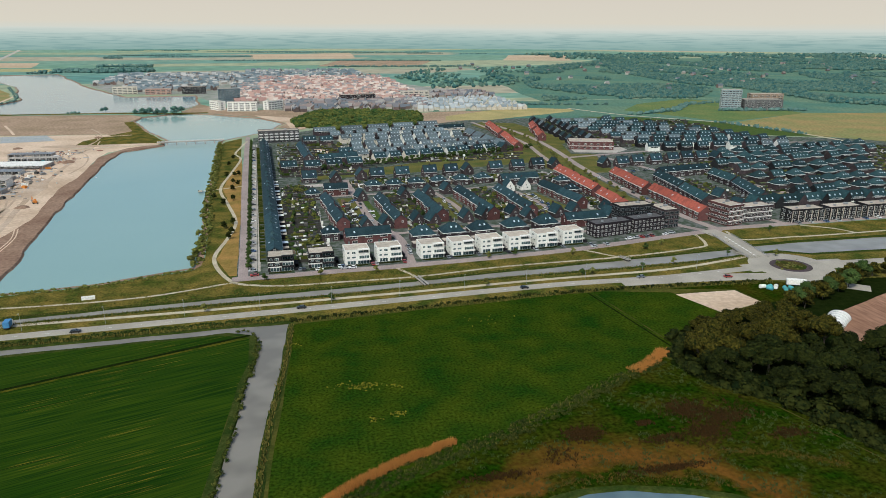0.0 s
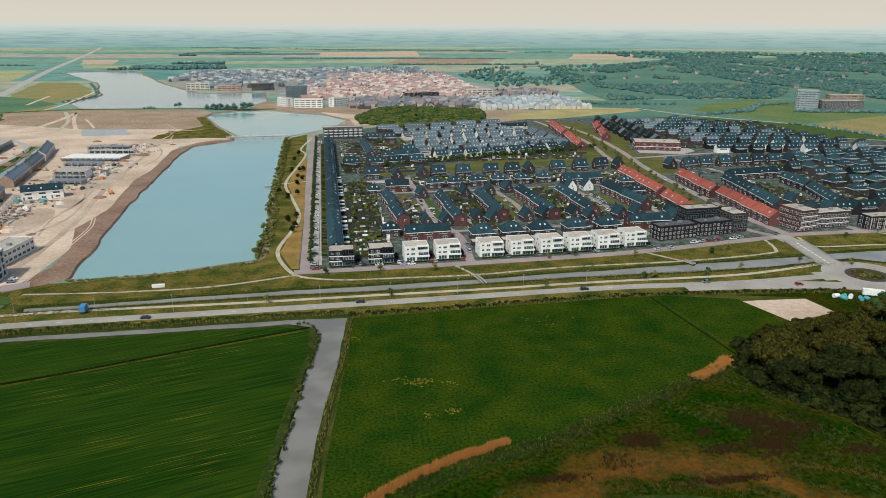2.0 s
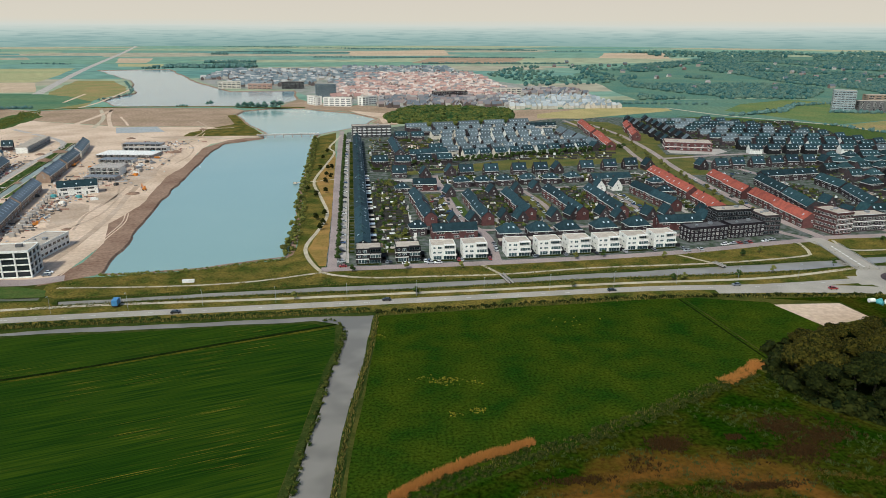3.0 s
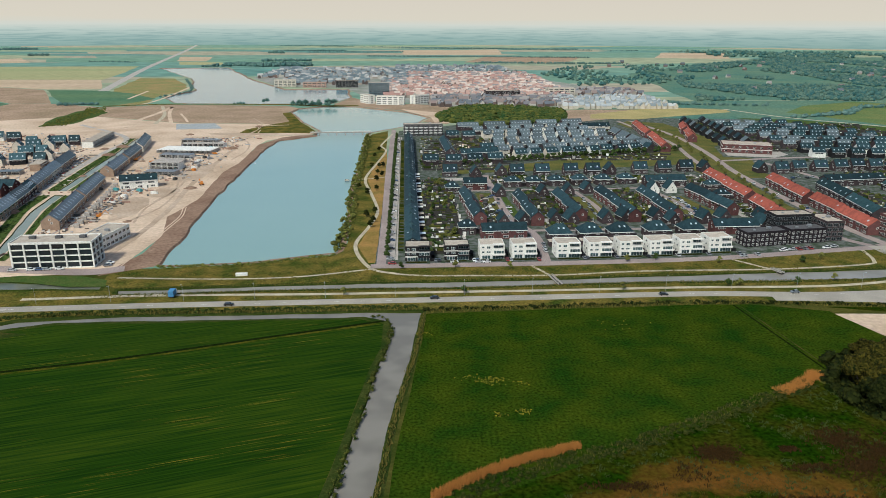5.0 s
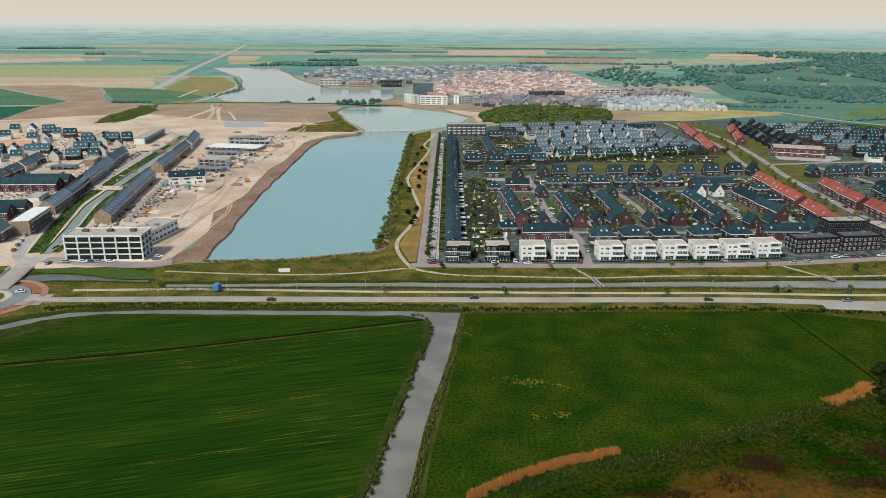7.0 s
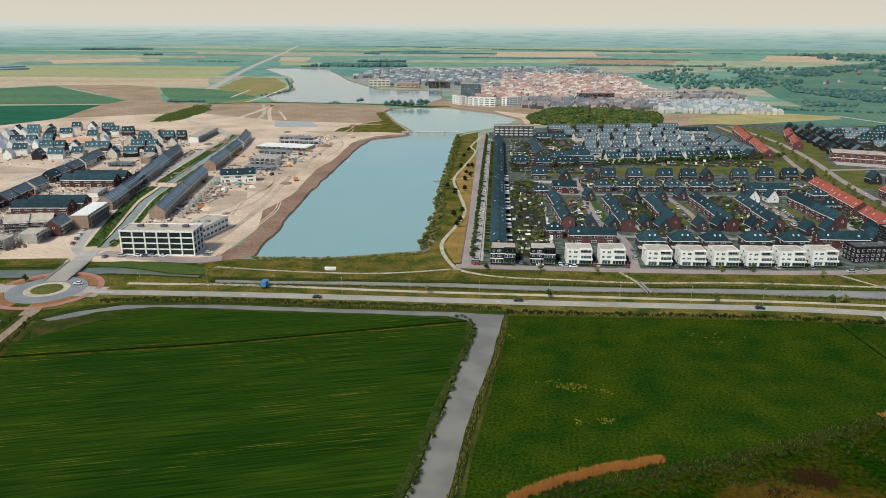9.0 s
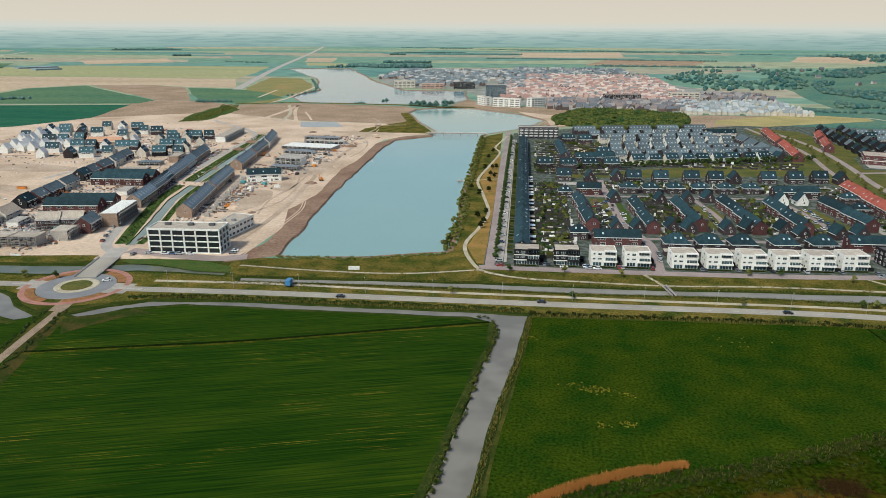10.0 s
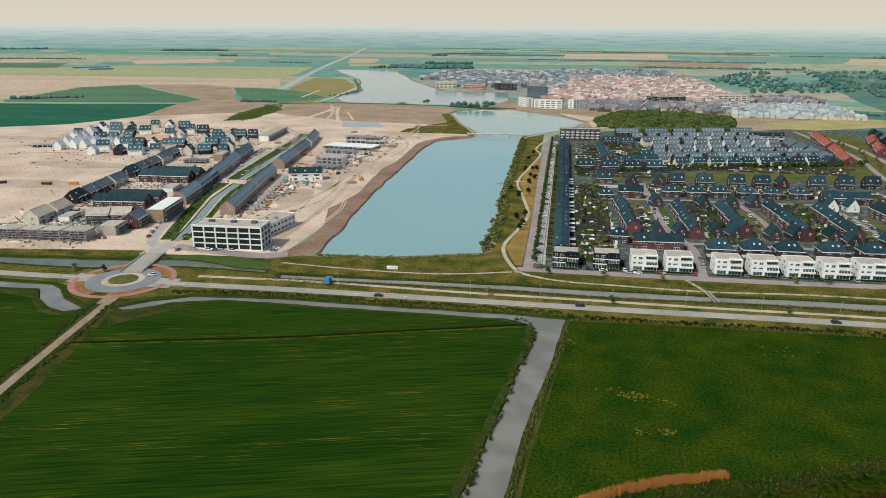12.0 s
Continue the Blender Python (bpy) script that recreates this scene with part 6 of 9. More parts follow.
flat_block("apartment_building", 28, 11, 3, 3.2, "brick_brown", 8, "brick apartments with white framed front and flat roof", group="apartments by the bridge", band="frame", ww=2.4).matrix_basis = pose(306, 391, 0.1, 0, 0, 5)
def pilastered(t):
    for i in range(6):
        part("pilaster", box_mesh(0.3, 0.3, 8.0, "gravel", "pilaster"), t, pose(-12.6 + 5.04 * i, -5.6, 0))
    return t


for i in range(6):
    place("front_flats", lambda: pilastered(flat_block("apartment_building", 25.5, 11, 3, 2.6, "brick_dark", 6, "row of dark brick flats with white bands and white window frames", roof="gravel", group="flats along the canal", ww=2.9, wh=1.6, sides=2)), pose(341 + 30.3 * i, 383 + 0.6 * i, 0.1, 0, 0, 1))
flat_block("school", 46, 26, 2, 3.8, "brick_red", 7, "low red brick school with a pale flat roof", band="frame", sides=6, ww=2.4).matrix_basis = pose(332, 692, 0.1, 0, 0, -18)
flat_block("apartment_building", 44, 14, 4, 3.1, "bitumen", 8, "grey flats with long white balconies at the end of the lake", balcony=8, ww=2.2).matrix_basis = pose(8, 806, 0.1, 0, 0, 4)
flat_block("hospital", 30, 22, 9, 3.4, "dormer_grey", 6, "tall blue-grey office tower among the trees", sides=5, ww=4).matrix_basis = pose(722, 1004, 0.1, 0, 0, -28)
flat_block("hospital_wing", 62, 22, 5, 3.2, "bitumen", 7, "grey wing beside the tower", sides=2, ww=4.4).matrix_basis = pose(768, 990, 0.1, 0, 0, -12)


# ---- building site west of the lake ----
def office():
    """White framed office of four storeys with deep glazed bays."""
    t = thing("office_building", "white framed four-storey office with deep dark glazed bays", "building")
    L, W, H, n, k = 40.5, 15.0, 13.6, 6, 3
    part("glass_core", Geo().box(-L / 2 + 0.7, L / 2 - 0.7, -W / 2 + 0.7, W / 2 - 0.7, 0, H - 0.6).mesh("core", "glass"), t, label="dark glazing behind the frame")
    for f in range(5):
        z = f * 3.25
        part("floor_band", shared("office_band", lambda: Geo().box(-L / 2, L / 2, -W / 2, W / 2, 0, 0.55).mesh("band", "white")), t, pose(0, 0, z))
    for i in range(n + 1):
        for y in (-W / 2 + 0.35, W / 2 - 0.35):
            part("column", shared("office_col", lambda: Geo().box(-0.35, 0.35, -0.34, 0.34, 0, H - 0.4).mesh("column", "white")), t, pose(-L / 2 + 0.36 + (L - 0.72) * i / n, y, 0.02))
    for i in range(1, k):
        for x in (-L / 2 + 0.35, L / 2 - 0.35):
            part("column", SHARED["office_col"], t, pose(x, -W / 2 + W * i / k, 0.02))
    for f in range(4):
        for i in range(n):
            part("window", window_mesh(5.4, 2.3, 1, 0.06, frm="rubber"), t, pose(-L / 2 + (L / n) * (i + 0.5), -W / 2 + 0.66, f * 3.25 + 1.85))
        for i in range(k):
            part("window", window_mesh(3.8, 2.3, 1, 0.06, frm="rubber"), t, pose(L / 2 - 0.66, -W / 2 + (W / k) * (i + 0.5), f * 3.25 + 1.85, 0, 0, 90))
    part("roof", Geo().box(-L / 2 + 0.5, L / 2 - 0.5, -W / 2 + 0.5, W / 2 - 0.5, 13.55, 13.62).mesh("roof", "gravel"), t)
    part("parapet", Geo().box(-L / 2, L / 2, -W / 2, -W / 2 + 0.4, 13.5, 14.1).box(-L / 2, L / 2, W / 2 - 0.4, W / 2, 13.5, 14.1).box(-L / 2, -L / 2 + 0.4, -W / 2 + 0.4, W / 2 - 0.4, 13.5, 14.1).box(L / 2 - 0.4, L / 2, -W / 2 + 0.4, W / 2 - 0.4, 13.5, 14.1).mesh("parapet", "white"), t)
    for x in (-12, 1, 13):
        part("roof_unit", box_mesh(3.0, 2.2, 1.4, "bitumen", "unit"), t, pose(x, 1.5, 13.6))
    return t


office().matrix_basis = pose(-186.5, 354.5, 0.1, 0, 0, 3.6)
flat_block("office_annex", 13, 33, 2, 3.4, "white", 4, "low pale annex with flat roof beside the office", sides=8, ww=2.8, band="white").matrix_basis = pose(-178.5, 390, 0.1, 0, 0, -9)


def scaffold_frame(floors, h):
    """A ladder frame: two uprights tied by rungs."""
    g = Geo()
    for yy in (-0.45, 0.45):
        g.box(-0.06, 0.06, yy - 0.06, yy + 0.06, 0, floors * h + 1.2)
    for k in range(int(floors * h / 0.9)):
        g.box(-0.04, 0.04, -0.45, 0.45, 0.8 + k * 0.9, 0.9 + k * 0.9)
    return g.mesh("scaffold_frame", "scaffold")


def shell(name, L, W, floors, label, group, top="concrete", skin="concrete", scaf=True, h=2.9):
    """An unfinished building: bare floors, cross walls and scaffolding round it."""
    t = thing(name, label, "building site", group)
    for f in range(floors + 1):
        part("floor_slab", shared(("slab", L, W, top if f == floors else skin), lambda: Geo().box(-L / 2, L / 2, -W / 2, W / 2, 0, 0.35).mesh("slab", top if f == floors else skin)), t, pose(0, 0, f * h))
    n = max(2, round(L / 5.5))
    for i in range(n + 1):
        part("cross_wall", shared(("crosswall", W, floors, h, skin), lambda: Geo().box(-0.2, 0.2, -W / 2 + 0.2, W / 2 - 0.2, 0, floors * h).mesh("wall", skin)), t, pose(-L / 2 + 0.25 + (L - 0.5) * i / n, 0, 0.1))
    part("infill", shared(("infill", L, W, floors, h), lambda: Geo().box(-L / 2 + 0.3, L / 2 - 0.3, -W * 0.3, W * 0.3, 0.05, floors * h - 0.05).mesh("infill", "glass")), t)
    if scaf:
        for s in (-1, 1):
            m = max(2, int(L / 2.6))
            y = s * (W / 2 + 0.9)
            if L < 16:
                for i in range(m + 1):
                    part("scaffold_frame", shared(("scaffold_frame", floors, h), lambda: scaffold_frame(floors, h)), t, pose(-L / 2 + L * i / m, y, 0))
                for f in range(1, floors + 1):
                    part("scaffold_deck", shared(("scaffold_deck", L), lambda: Geo().box(-L / 2, L / 2, -0.5, 0.5, 0, 0.15).mesh("deck", "scaffold")), t, pose(0, y, f * h - 0.9))
                    part("guard_rail", shared(("guard_rail", L), lambda: Geo().box(-L / 2, L / 2, -0.04, 0.04, 0, 0.1).mesh("rail", "scaffold")), t, pose(0, y - 0.42, f * h + 0.1))
                continue
            g = Geo()
            for i in range(m + 1):
                x = -L / 2 + L * i / m
                for yy in (y - 0.45, y + 0.45):
                    g.box(x - 0.05, x + 0.05, yy - 0.05, yy + 0.05, 0, floors * h + 1.2)
            for f in range(1, floors + 1):
                g.box(-L / 2, L / 2, y - 0.5, y + 0.5, f * h - 0.9, f * h - 0.75)
                g.box(-L / 2, L / 2, y - 0.5, y - 0.44, f * h + 0.1, f * h + 0.2)
            part("scaffolding", g.mesh("scaffolding", "scaffold"), t)["kind"] = "stuff"
    return t


for i, (x, y, rz, L) in enumerate(((-323, 347, 4, 13), (-309.5, 348.5, 4, 12), (-296.5, 349.5, 4, 12), (-282, 351, 4, 15), (-270, 366, 98, 13))):
    shell("unfinished_building", L, 10, 2, "unfinished concrete flats wrapped in scaffolding", "unfinished buildings", top="gravel", skin="concrete").matrix_basis = pose(x, y, 0.06, 0, 0, rz)
for i, (x, y, L, W, fl, rz) in enumerate(((-213, 588, 26, 10, 1, -8), (-217, 613, 26, 12, 2, -8), (-222, 640, 24, 10, 1, -8), (-226, 668, 30, 12, 1, -8), (-225, 700, 54, 24, 1, -8), (-219, 733, 44, 10, 1, -6), (-229, 758, 40, 10, 1, -6))):
    shell("unfinished_house", L, W, fl, "row of house shells with bare pale walls and scaffolding", "unfinished buildings", skin="white" if i % 2 else "concrete", top="white" if i == 4 else "metal" if i % 3 == 0 else "concrete").matrix_basis = pose(x, y, 0.06, 0, 0, rz)
gable_house("terraced_house", 27, 11, 6.0, 9.6, "white", "slate", label="new white terrace with slate roof and scaffolding beside it", category="terraced houses", group="new houses on the site", sky=1.0, seed=201).matrix_basis = pose(-214, 540, 0.06, 0, 0, 18)
for x, y, L, rz, rf in ((-266, 383, 16, 100, "slate_grey"), (-279, 389, 14, 10, "gravel"), (-292, 385, 14, 14, "gravel")):
    t = gable_house("new_house", L, 9, 6.4, 10.0, "brick_red", rf, units=2, label="half-finished brick house with steep gables and scaffolding", group="new houses on the site", sky=0.0, chim=False, seed=251)
    t.matrix_basis = pose(x, y, 0.06, 0, 0, rz)
    for s in (-1, 1):
        g = Geo()
        for i in range(5):
            for yy in (5.3, 6.3):
                g.box(-L / 2 + L * i / 4 - 0.05, -L / 2 + L * i / 4 + 0.05, s * yy - 0.05, s * yy + 0.05, 0, 7.6)
        for z in (2.0, 4.0, 6.0):
            g.box(-L / 2, L / 2, s * 5.8 - 0.5, s * 5.8 + 0.5, z, z + 0.12)
            g.box(-L / 2, L / 2, s * 6.3 - 0.03, s * 6.3 + 0.03, z + 0.9, z + 1.0)
        part("scaffolding", g.mesh("scaffolding", "scaffold"), t)
shell("unfinished_house", 74, 11, 2, "long unfinished terrace with bare timber roof", "unfinished buildings", top="gravel", skin="white").matrix_basis = pose(-338, 760, 0.06, 0, 0, 97)
# terraces beside the side canal
for i, (x0, y0, x1, y1, wall, roof) in enumerate(((-222, 418, -236, 484, "brick_tan", "roof_blue"), (-237, 488, -249, 550, "brick_tan", "roof_blue"), (-254, 578, -262, 630, "brick_tan", "roof_blue"), (-263, 636, -272, 690, "brick_tan", "slate_grey"), (-273, 696, -288, 760, "cream", "slate_grey"),
                                                 (-268.5, 438, -276, 474, "brick_tan", "roof_blue"), (-276.5, 475, -283, 504, "brick_red", "slate_grey"), (-283.5, 505, -288, 522, "brick_dark", "slate"), (-288.5, 524, -298, 566, "brick_tan", "roof_blue"), (-299, 567, -306, 600, "cream", "roof_blue"), (-307, 602, -317, 650, "brick_tan", "slate_grey"))):
    a, b = Vector((x0, y0, 0)), Vector((x1, y1, 0))
    L = round((b - a).length, 0)
    c = (a + b) / 2
    row = place(("site", L, wall, roof), lambda: gable_house("terraced_house", L, 10, 5.8, 9.8, wall, roof, label="new terrace in pale brick with blue-grey panelled roof by the canal", category="terraced houses", group="new houses on the site", sky=0.0, dorm=0.0, seed=210 + i), pose(c.x, c.y, 0.06, 0, 0, math.degrees(math.atan2(b.y - a.y, b.x - a.x))))
    for k in range(11 if i < 2 else 7 if i < 9 else 0):
        for q in (0.42, 0.66):
            part("skylight", skylight_mesh(), row, pose(-L / 2 + (k + 0.5) * L / (11 if i < 2 else 7), -5 * q, 5.8 + (1 - q) * 4 + 0.34, math.degrees(math.atan2(4, 5)), 0, 0))
shell("unfinished_house", 34, 10, 3, "scaffolded new terrace with pale sheeting on its roof", "unfinished buildings", top="white", skin="brick_tan").matrix_basis = pose(-260, 408, 0.06, 0, 0, 100)
# large dark-roofed blocks
for x, y, L, rz in ((-303, 425, 37, 6.6), (-300, 438, 37, 6.6), (-321, 510, 42, 4), (-319, 522.5, 42, 4)):
    place(("barn", L), lambda: gable_house("dark_roofed_block", L, 12, 5.6, 9.4, "brick_red", "slate", label="large dark-roofed brick housing block on the site", group="new houses on the site", sky=0.0, chim=False, seed=3), pose(x, y, 0.06, 0, 0, rz))
# tan roofs without tiles yet, and slate houses
for i, (x, y, L, rz, wall, roof) in enumerate(((-333, 381, 17, 97, "cream", "pale_board"), (-333.5, 399.5, 17, 97, "cream", "pale_board"), (-345, 432, 13, 98, "brick_dark", "slate"), (-346, 447, 13, 98, "brick_red", "slate_grey"), (-349, 466, 20, 98, "brick_brown", "slate_grey"), (-353, 490, 20, 98, "cream", "slate_grey"), (-362, 522, 14, 98, "brick_dark", "slate"), (-364, 538, 14, 98, "brick_brown", "slate_grey"), (-367, 560, 22, 98, "brick_red", "slate_grey"), (-372, 587, 22, 98, "cream", "slate_grey"), (-378, 612, 18, 98, "brick_brown", "slate_grey"))):
    gable_house("new_house", L, 10, 5.0, 9.0, wall, roof, units=2, label="new house on the sandy site with plain roof", group="new houses on the site", sky=0.4, chim=False, both=False, seed=230 + i).matrix_basis = pose(x, y, 0.06, 0, 0, rz)
rnd = random.Random(51)
for i, (x, y) in enumerate(((-552, 712), (-538, 724), (-509, 690), (-495, 693), (-561, 765), (-545, 770), (-526, 742), (-511, 748), (-492, 749), (-510, 798), (-493, 802), (-470, 796), (-452, 734), (-440, 738), (-456, 659), (-443, 662), (-430, 665), (-409, 661), (-398, 664), (-435, 615), (-420, 619), (-404, 628), (-371, 632), (-356, 636), (-338, 639), (-397, 713), (-383, 716), (-395, 737), (-380, 741), (-370, 677), (-357, 681), (-369, 719), (-370, 742), (-356, 745), (-345, 700), (-430, 768), (-448, 772), (-528, 775), (-470, 640), (-484, 705), (-344, 664))):
    wall = ("white", "cream", "white", "brick_brown")[i % 4] if x < -400 else ("brick_brown", "cream", "brick_dark")[i % 3]
    place(("village", wall, i % 3), lambda: gable_house("new_house", (10, 11, 13)[i % 3], 8.6, 4.8, 9.6, wall, "roof_teal", label="new house with steep dark roof on the sand", group="new houses on the site", sky=0.6, chim=False, both=False, rich=False), pose(x, y, 0.06, 0, 0, (12, 16, 104)[i * 5 % 3] + rnd.uniform(-4, 4)))
for i, (x, y) in enumerate(((-525, 658), (-515, 660), (-532, 685), (-505, 662), (-496, 664), (-482, 667), (-473, 670), (-535, 698), (-545, 695), (-505, 643), (-496, 646), (-513, 630), (-533, 712), (-556, 738), (-468, 758), (-540, 745), (-420, 702), (-462, 612))):
    place(("bare_gable", i % 2), lambda: gable_house("new_house", 10, 7.6, 3.6 + i % 2, 9.2, "white", "frame", units=1, label="bare white block-built house with steep gables awaiting tiles", group="new houses on the site", sky=0.0, chim=False, both=False, rich=False), pose(x, y, 0.06, 0, 0, 100 + rnd.uniform(-8, 8)))
road("site_road", [(-570, 640), (-500, 655), (-450, 645), (-380, 650), (-322, 660)], 5.0, 0.12, "concrete", "dusty new street between bare houses", "road")
road("site_road", [(-560, 725), (-470, 720), (-400, 690), (-330, 700)], 5.0, 0.12, "concrete", "dusty new street between bare houses", "road")
road("site_road", [(-395, 520), (-390, 580), (-420, 640), (-440, 700), (-480, 780)], 5.0, 0.123, "concrete", "dusty new street on the building site", "road")
for i in range(14):
    y = 424 + i * 9
    place("portal", lambda: single("garden_shed", Geo().box(-1.6, 1.6, -1.3, 1.3, 0, 2.3).box(-1.7, 1.7, -1.4, 1.4, 2.3, 2.5).mesh("shed", "concrete"), "small unfinished grey garden shed behind a new terrace", "shed", "sheds on the site"), pose(-208 - (y - 418) * 0.2, y, 0.06, 0, 0, 12))
gable_house("new_house", 36, 12, 4.5, 8.0, "brick_tan", "underlay", units=4, label="long new house with orange roof underlay", group="new houses on the site", sky=0.0, chim=False, both=False).matrix_basis = pose(-446, 690, 0.06, 0, 0, 12)


# scaffolds and half-built rows between the finished blocks
for i, (x, y, L, W, fl, rz) in enumerate(((-318, 390, 14, 8, 1, 97), (-336, 560, 20, 9, 1, 8), (-340, 590, 20, 9, 1, 8), (-300, 482, 18, 8, 1, 100), (-326, 612, 20, 9, 2, 100), (-416, 642, 20, 9, 1, 14), (-540, 640, 20, 9, 1, 20))):
    shell("unfinished_house", L, W, fl, "low house shells with bare pale walls behind scaffolding", "unfinished buildings", skin=("white", "brick_tan", "concrete")[i % 3], top=("concrete", "gravel", "roof_blue")[i % 3]).matrix_basis = pose(x, y, 0.06, 0, 0, rz)
sheet("foundation_slab", [(-303, 905), (-256, 910), (-235, 864), (-288, 856)], 0.3, "slab", "blue-grey concrete foundation slab with stacked material", "foundation", 8, 0.8)
road("field_ditch", [(-620, 560), (-551, 593), (-529, 604), (-468, 624)], 2.4, 0.1, "soil", "dark trench along the edge of the site", "ditch")
for x, y, rz, L, m, lab in ((-407, 479, 4, 7, "hedge", "dark green"), (-386, 483, 12, 6, "orange", "orange"), (-444, 476, 30, 5, "rubber", "black"), (-287, 386, 8, 8, "teal", "teal"), (-297, 383.5, 4, 6, "teal", "teal"), (-284, 381, 4, 6, "teal", "teal")):
    t = thing("skip_container", lab + " steel waste container on the sand", "container", "containers on the site")
    t.matrix_basis = pose(x, y, 0.06, 0, 0, rz)
    part("body", Geo().prism([(-L / 2, 0), (L / 2, 0), (L / 2 + 0.5, 1.9), (-L / 2 - 0.5, 1.9)], -1.2, 1.2).mesh("body", m), t, pose(0, 0, 0, 90, 0, 0))
    part("load", Geo().box(-L / 2, L / 2, -1.0, 1.0, 1.6, 2.0).mesh("load", "soil"), t)
# heaps, cabins and machines on the sand
def heap(r, h, m, seed):
    g = Geo()
    n, k = 14, 4
    rr = random.Random(seed)
    rows = [[(r * (1 - j / k) * (1 + 0.2 * rr.uniform(-1, 1)) * math.cos(2 * math.pi * i / n), r * (1 - j / k) * (1 + 0.2 * rr.uniform(-1, 1)) * math.sin(2 * math.pi * i / n), h * (1 - (1 - j / k) ** 1.6) - 0.1) for i in range(n)] for j in range(k)]
    for j in range(k - 1):
        for i in range(n):
            g.face([rows[j][i], rows[j][(i + 1) % n], rows[j + 1][(i + 1) % n], rows[j + 1][i]])
    g.face(rows[-1])
    return g.mesh("heap", m)


rnd = random.Random(61)
for i in range(24):
    x, y = rnd.uniform(-330, -170), rnd.uniform(355, 880)
    k = i % 5
    place(("heap", k), lambda: single("sand_mound", heap(3 + k, 1.0 + 0.35 * k, "sand" if k % 2 else "soil", k), "loose mound of sand and earth on the site", "mound", "mounds on the site"), pose(x, y, 0.05, 0, 0, rnd.uniform(0, 360)))
for i in range(64):
    x = rnd.uniform(-345, -265) if i < 32 else rnd.uniform(-240, -190)
    y = rnd.uniform(345, 420) if i < 32 else rnd.uniform(500, 780)
    m = ("white", "metal", "teal", "orange", "wood", "concrete")[i % 6]
    place(("stack", m), lambda: single("pallet", Geo().box(-2.4, 2.4, -1.1, 1.1, 0, 1.3).box(-2.3, 1.2, -1.0, 1.0, 1.36, 2.0).mesh("stack", m), "pallet of building material under a sheet", "pallet", "pallets on the site"), pose(x, y, 0.06, 0, 0, rnd.uniform(0, 180)))


def digger(m):
    t = thing("excavator", "orange tracked excavator on the sand", "excavator", "excavators on the site")
    for s in (-1, 1):
        part("track", shared("track", lambda: Geo().prism([(-1.9, 0), (-1.6, 0.8), (1.6, 0.8), (1.9, 0)], -0.3, 0.3).mesh("track", "rubber")), t, Matrix.Translation((0, s * 1.1, 0)) @ pose(0, 0, 0, 90, 0, 0))
    part("cab", Geo().box(-1.6, 1.4, -1.2, 1.2, 0.8, 1.9).box(0.2, 1.4, -1.2, 0, 1.9, 3.0).mesh("cab", m), t)
    part("boom", Geo().rod((1.2, 0.4, 1.6), (4.2, 0.4, 4.4), 0.28).rod((4.2, 0.4, 4.4), (6.2, 0.4, 1.6), 0.2).mesh("boom", m), t)
    part("bucket", Geo().box(5.7, 6.7, -0.2, 1.0, 0.5, 1.5).mesh("bucket", "metal"), t)
    return t


for x, y, rz in ((-206, 448, 30), (-168, 545, 120), (-338, 468, 200), (-258, 650, 10)):
    place("digger", lambda: digger("orange"), pose(x, y, 0.06, 0, 0, rz))

# loose sand tracks, ruts and debris
rnd = random.Random(63)
debris = Geo()
ROADSIDE = [(-252, 362), (-270, 440), (-278, 512), (-300, 600), (-312, 680)]
for i in range(5200):
    k = i % 13
    if k < 3:
        x, y = rnd.gauss(-300, 26), rnd.gauss(378, 20)
    elif k < 5:
        x, y = rnd.gauss(-218, 16), rnd.uniform(560, 790)
    elif k < 6:
        x, y = rnd.gauss(-208, 4) - 0.2 * (i % 90), rnd.uniform(405, 560)
    elif k < 9:
        x, y = rnd.gauss(-455, 55), rnd.gauss(690, 55)
    elif k < 11:
        x, y = rnd.gauss(-322, 22), rnd.gauss(480, 60)
    elif k < 12:
        x, y = rnd.gauss(-368, 20), rnd.gauss(690, 50)
    else:
        y = rnd.uniform(362, 680)
        x = float(np.interp(y, [p[1] for p in ROADSIDE], [p[0] for p in ROADSIDE])) + rnd.gauss(-4, 3)
    if (-268 < x < -228 and y < 520) or (-324 < x < -280 and 416 < y < 446) or (-344 < x < -298 and 502 < y < 530):
        continue
    w, d, h = rnd.uniform(0.3, 2.4), rnd.uniform(0.3, 1.2), rnd.uniform(0.2, 1.2)
    if rnd.random() < 0.1:
        w, d = (rnd.uniform(4, 9), 0.3) if rnd.random() < 0.5 else (0.3, rnd.uniform(4, 9))
    debris.box(x, x + w, y, y + d, 0.03, h)
single("site_debris", debris.mesh("debris", island("debris", [(0.5, 0.46, 0.4), (0.16, 0.12, 0.09), (0.35, 0.34, 0.32), (0.06, 0.06, 0.06), (0.66, 0.64, 0.60), (0.22, 0.1, 0.07), (0.24, 0.26, 0.27), (0.10, 0.085, 0.07)])), "loose timber, bricks and rubble lying about the site", "debris", kind="stuff")


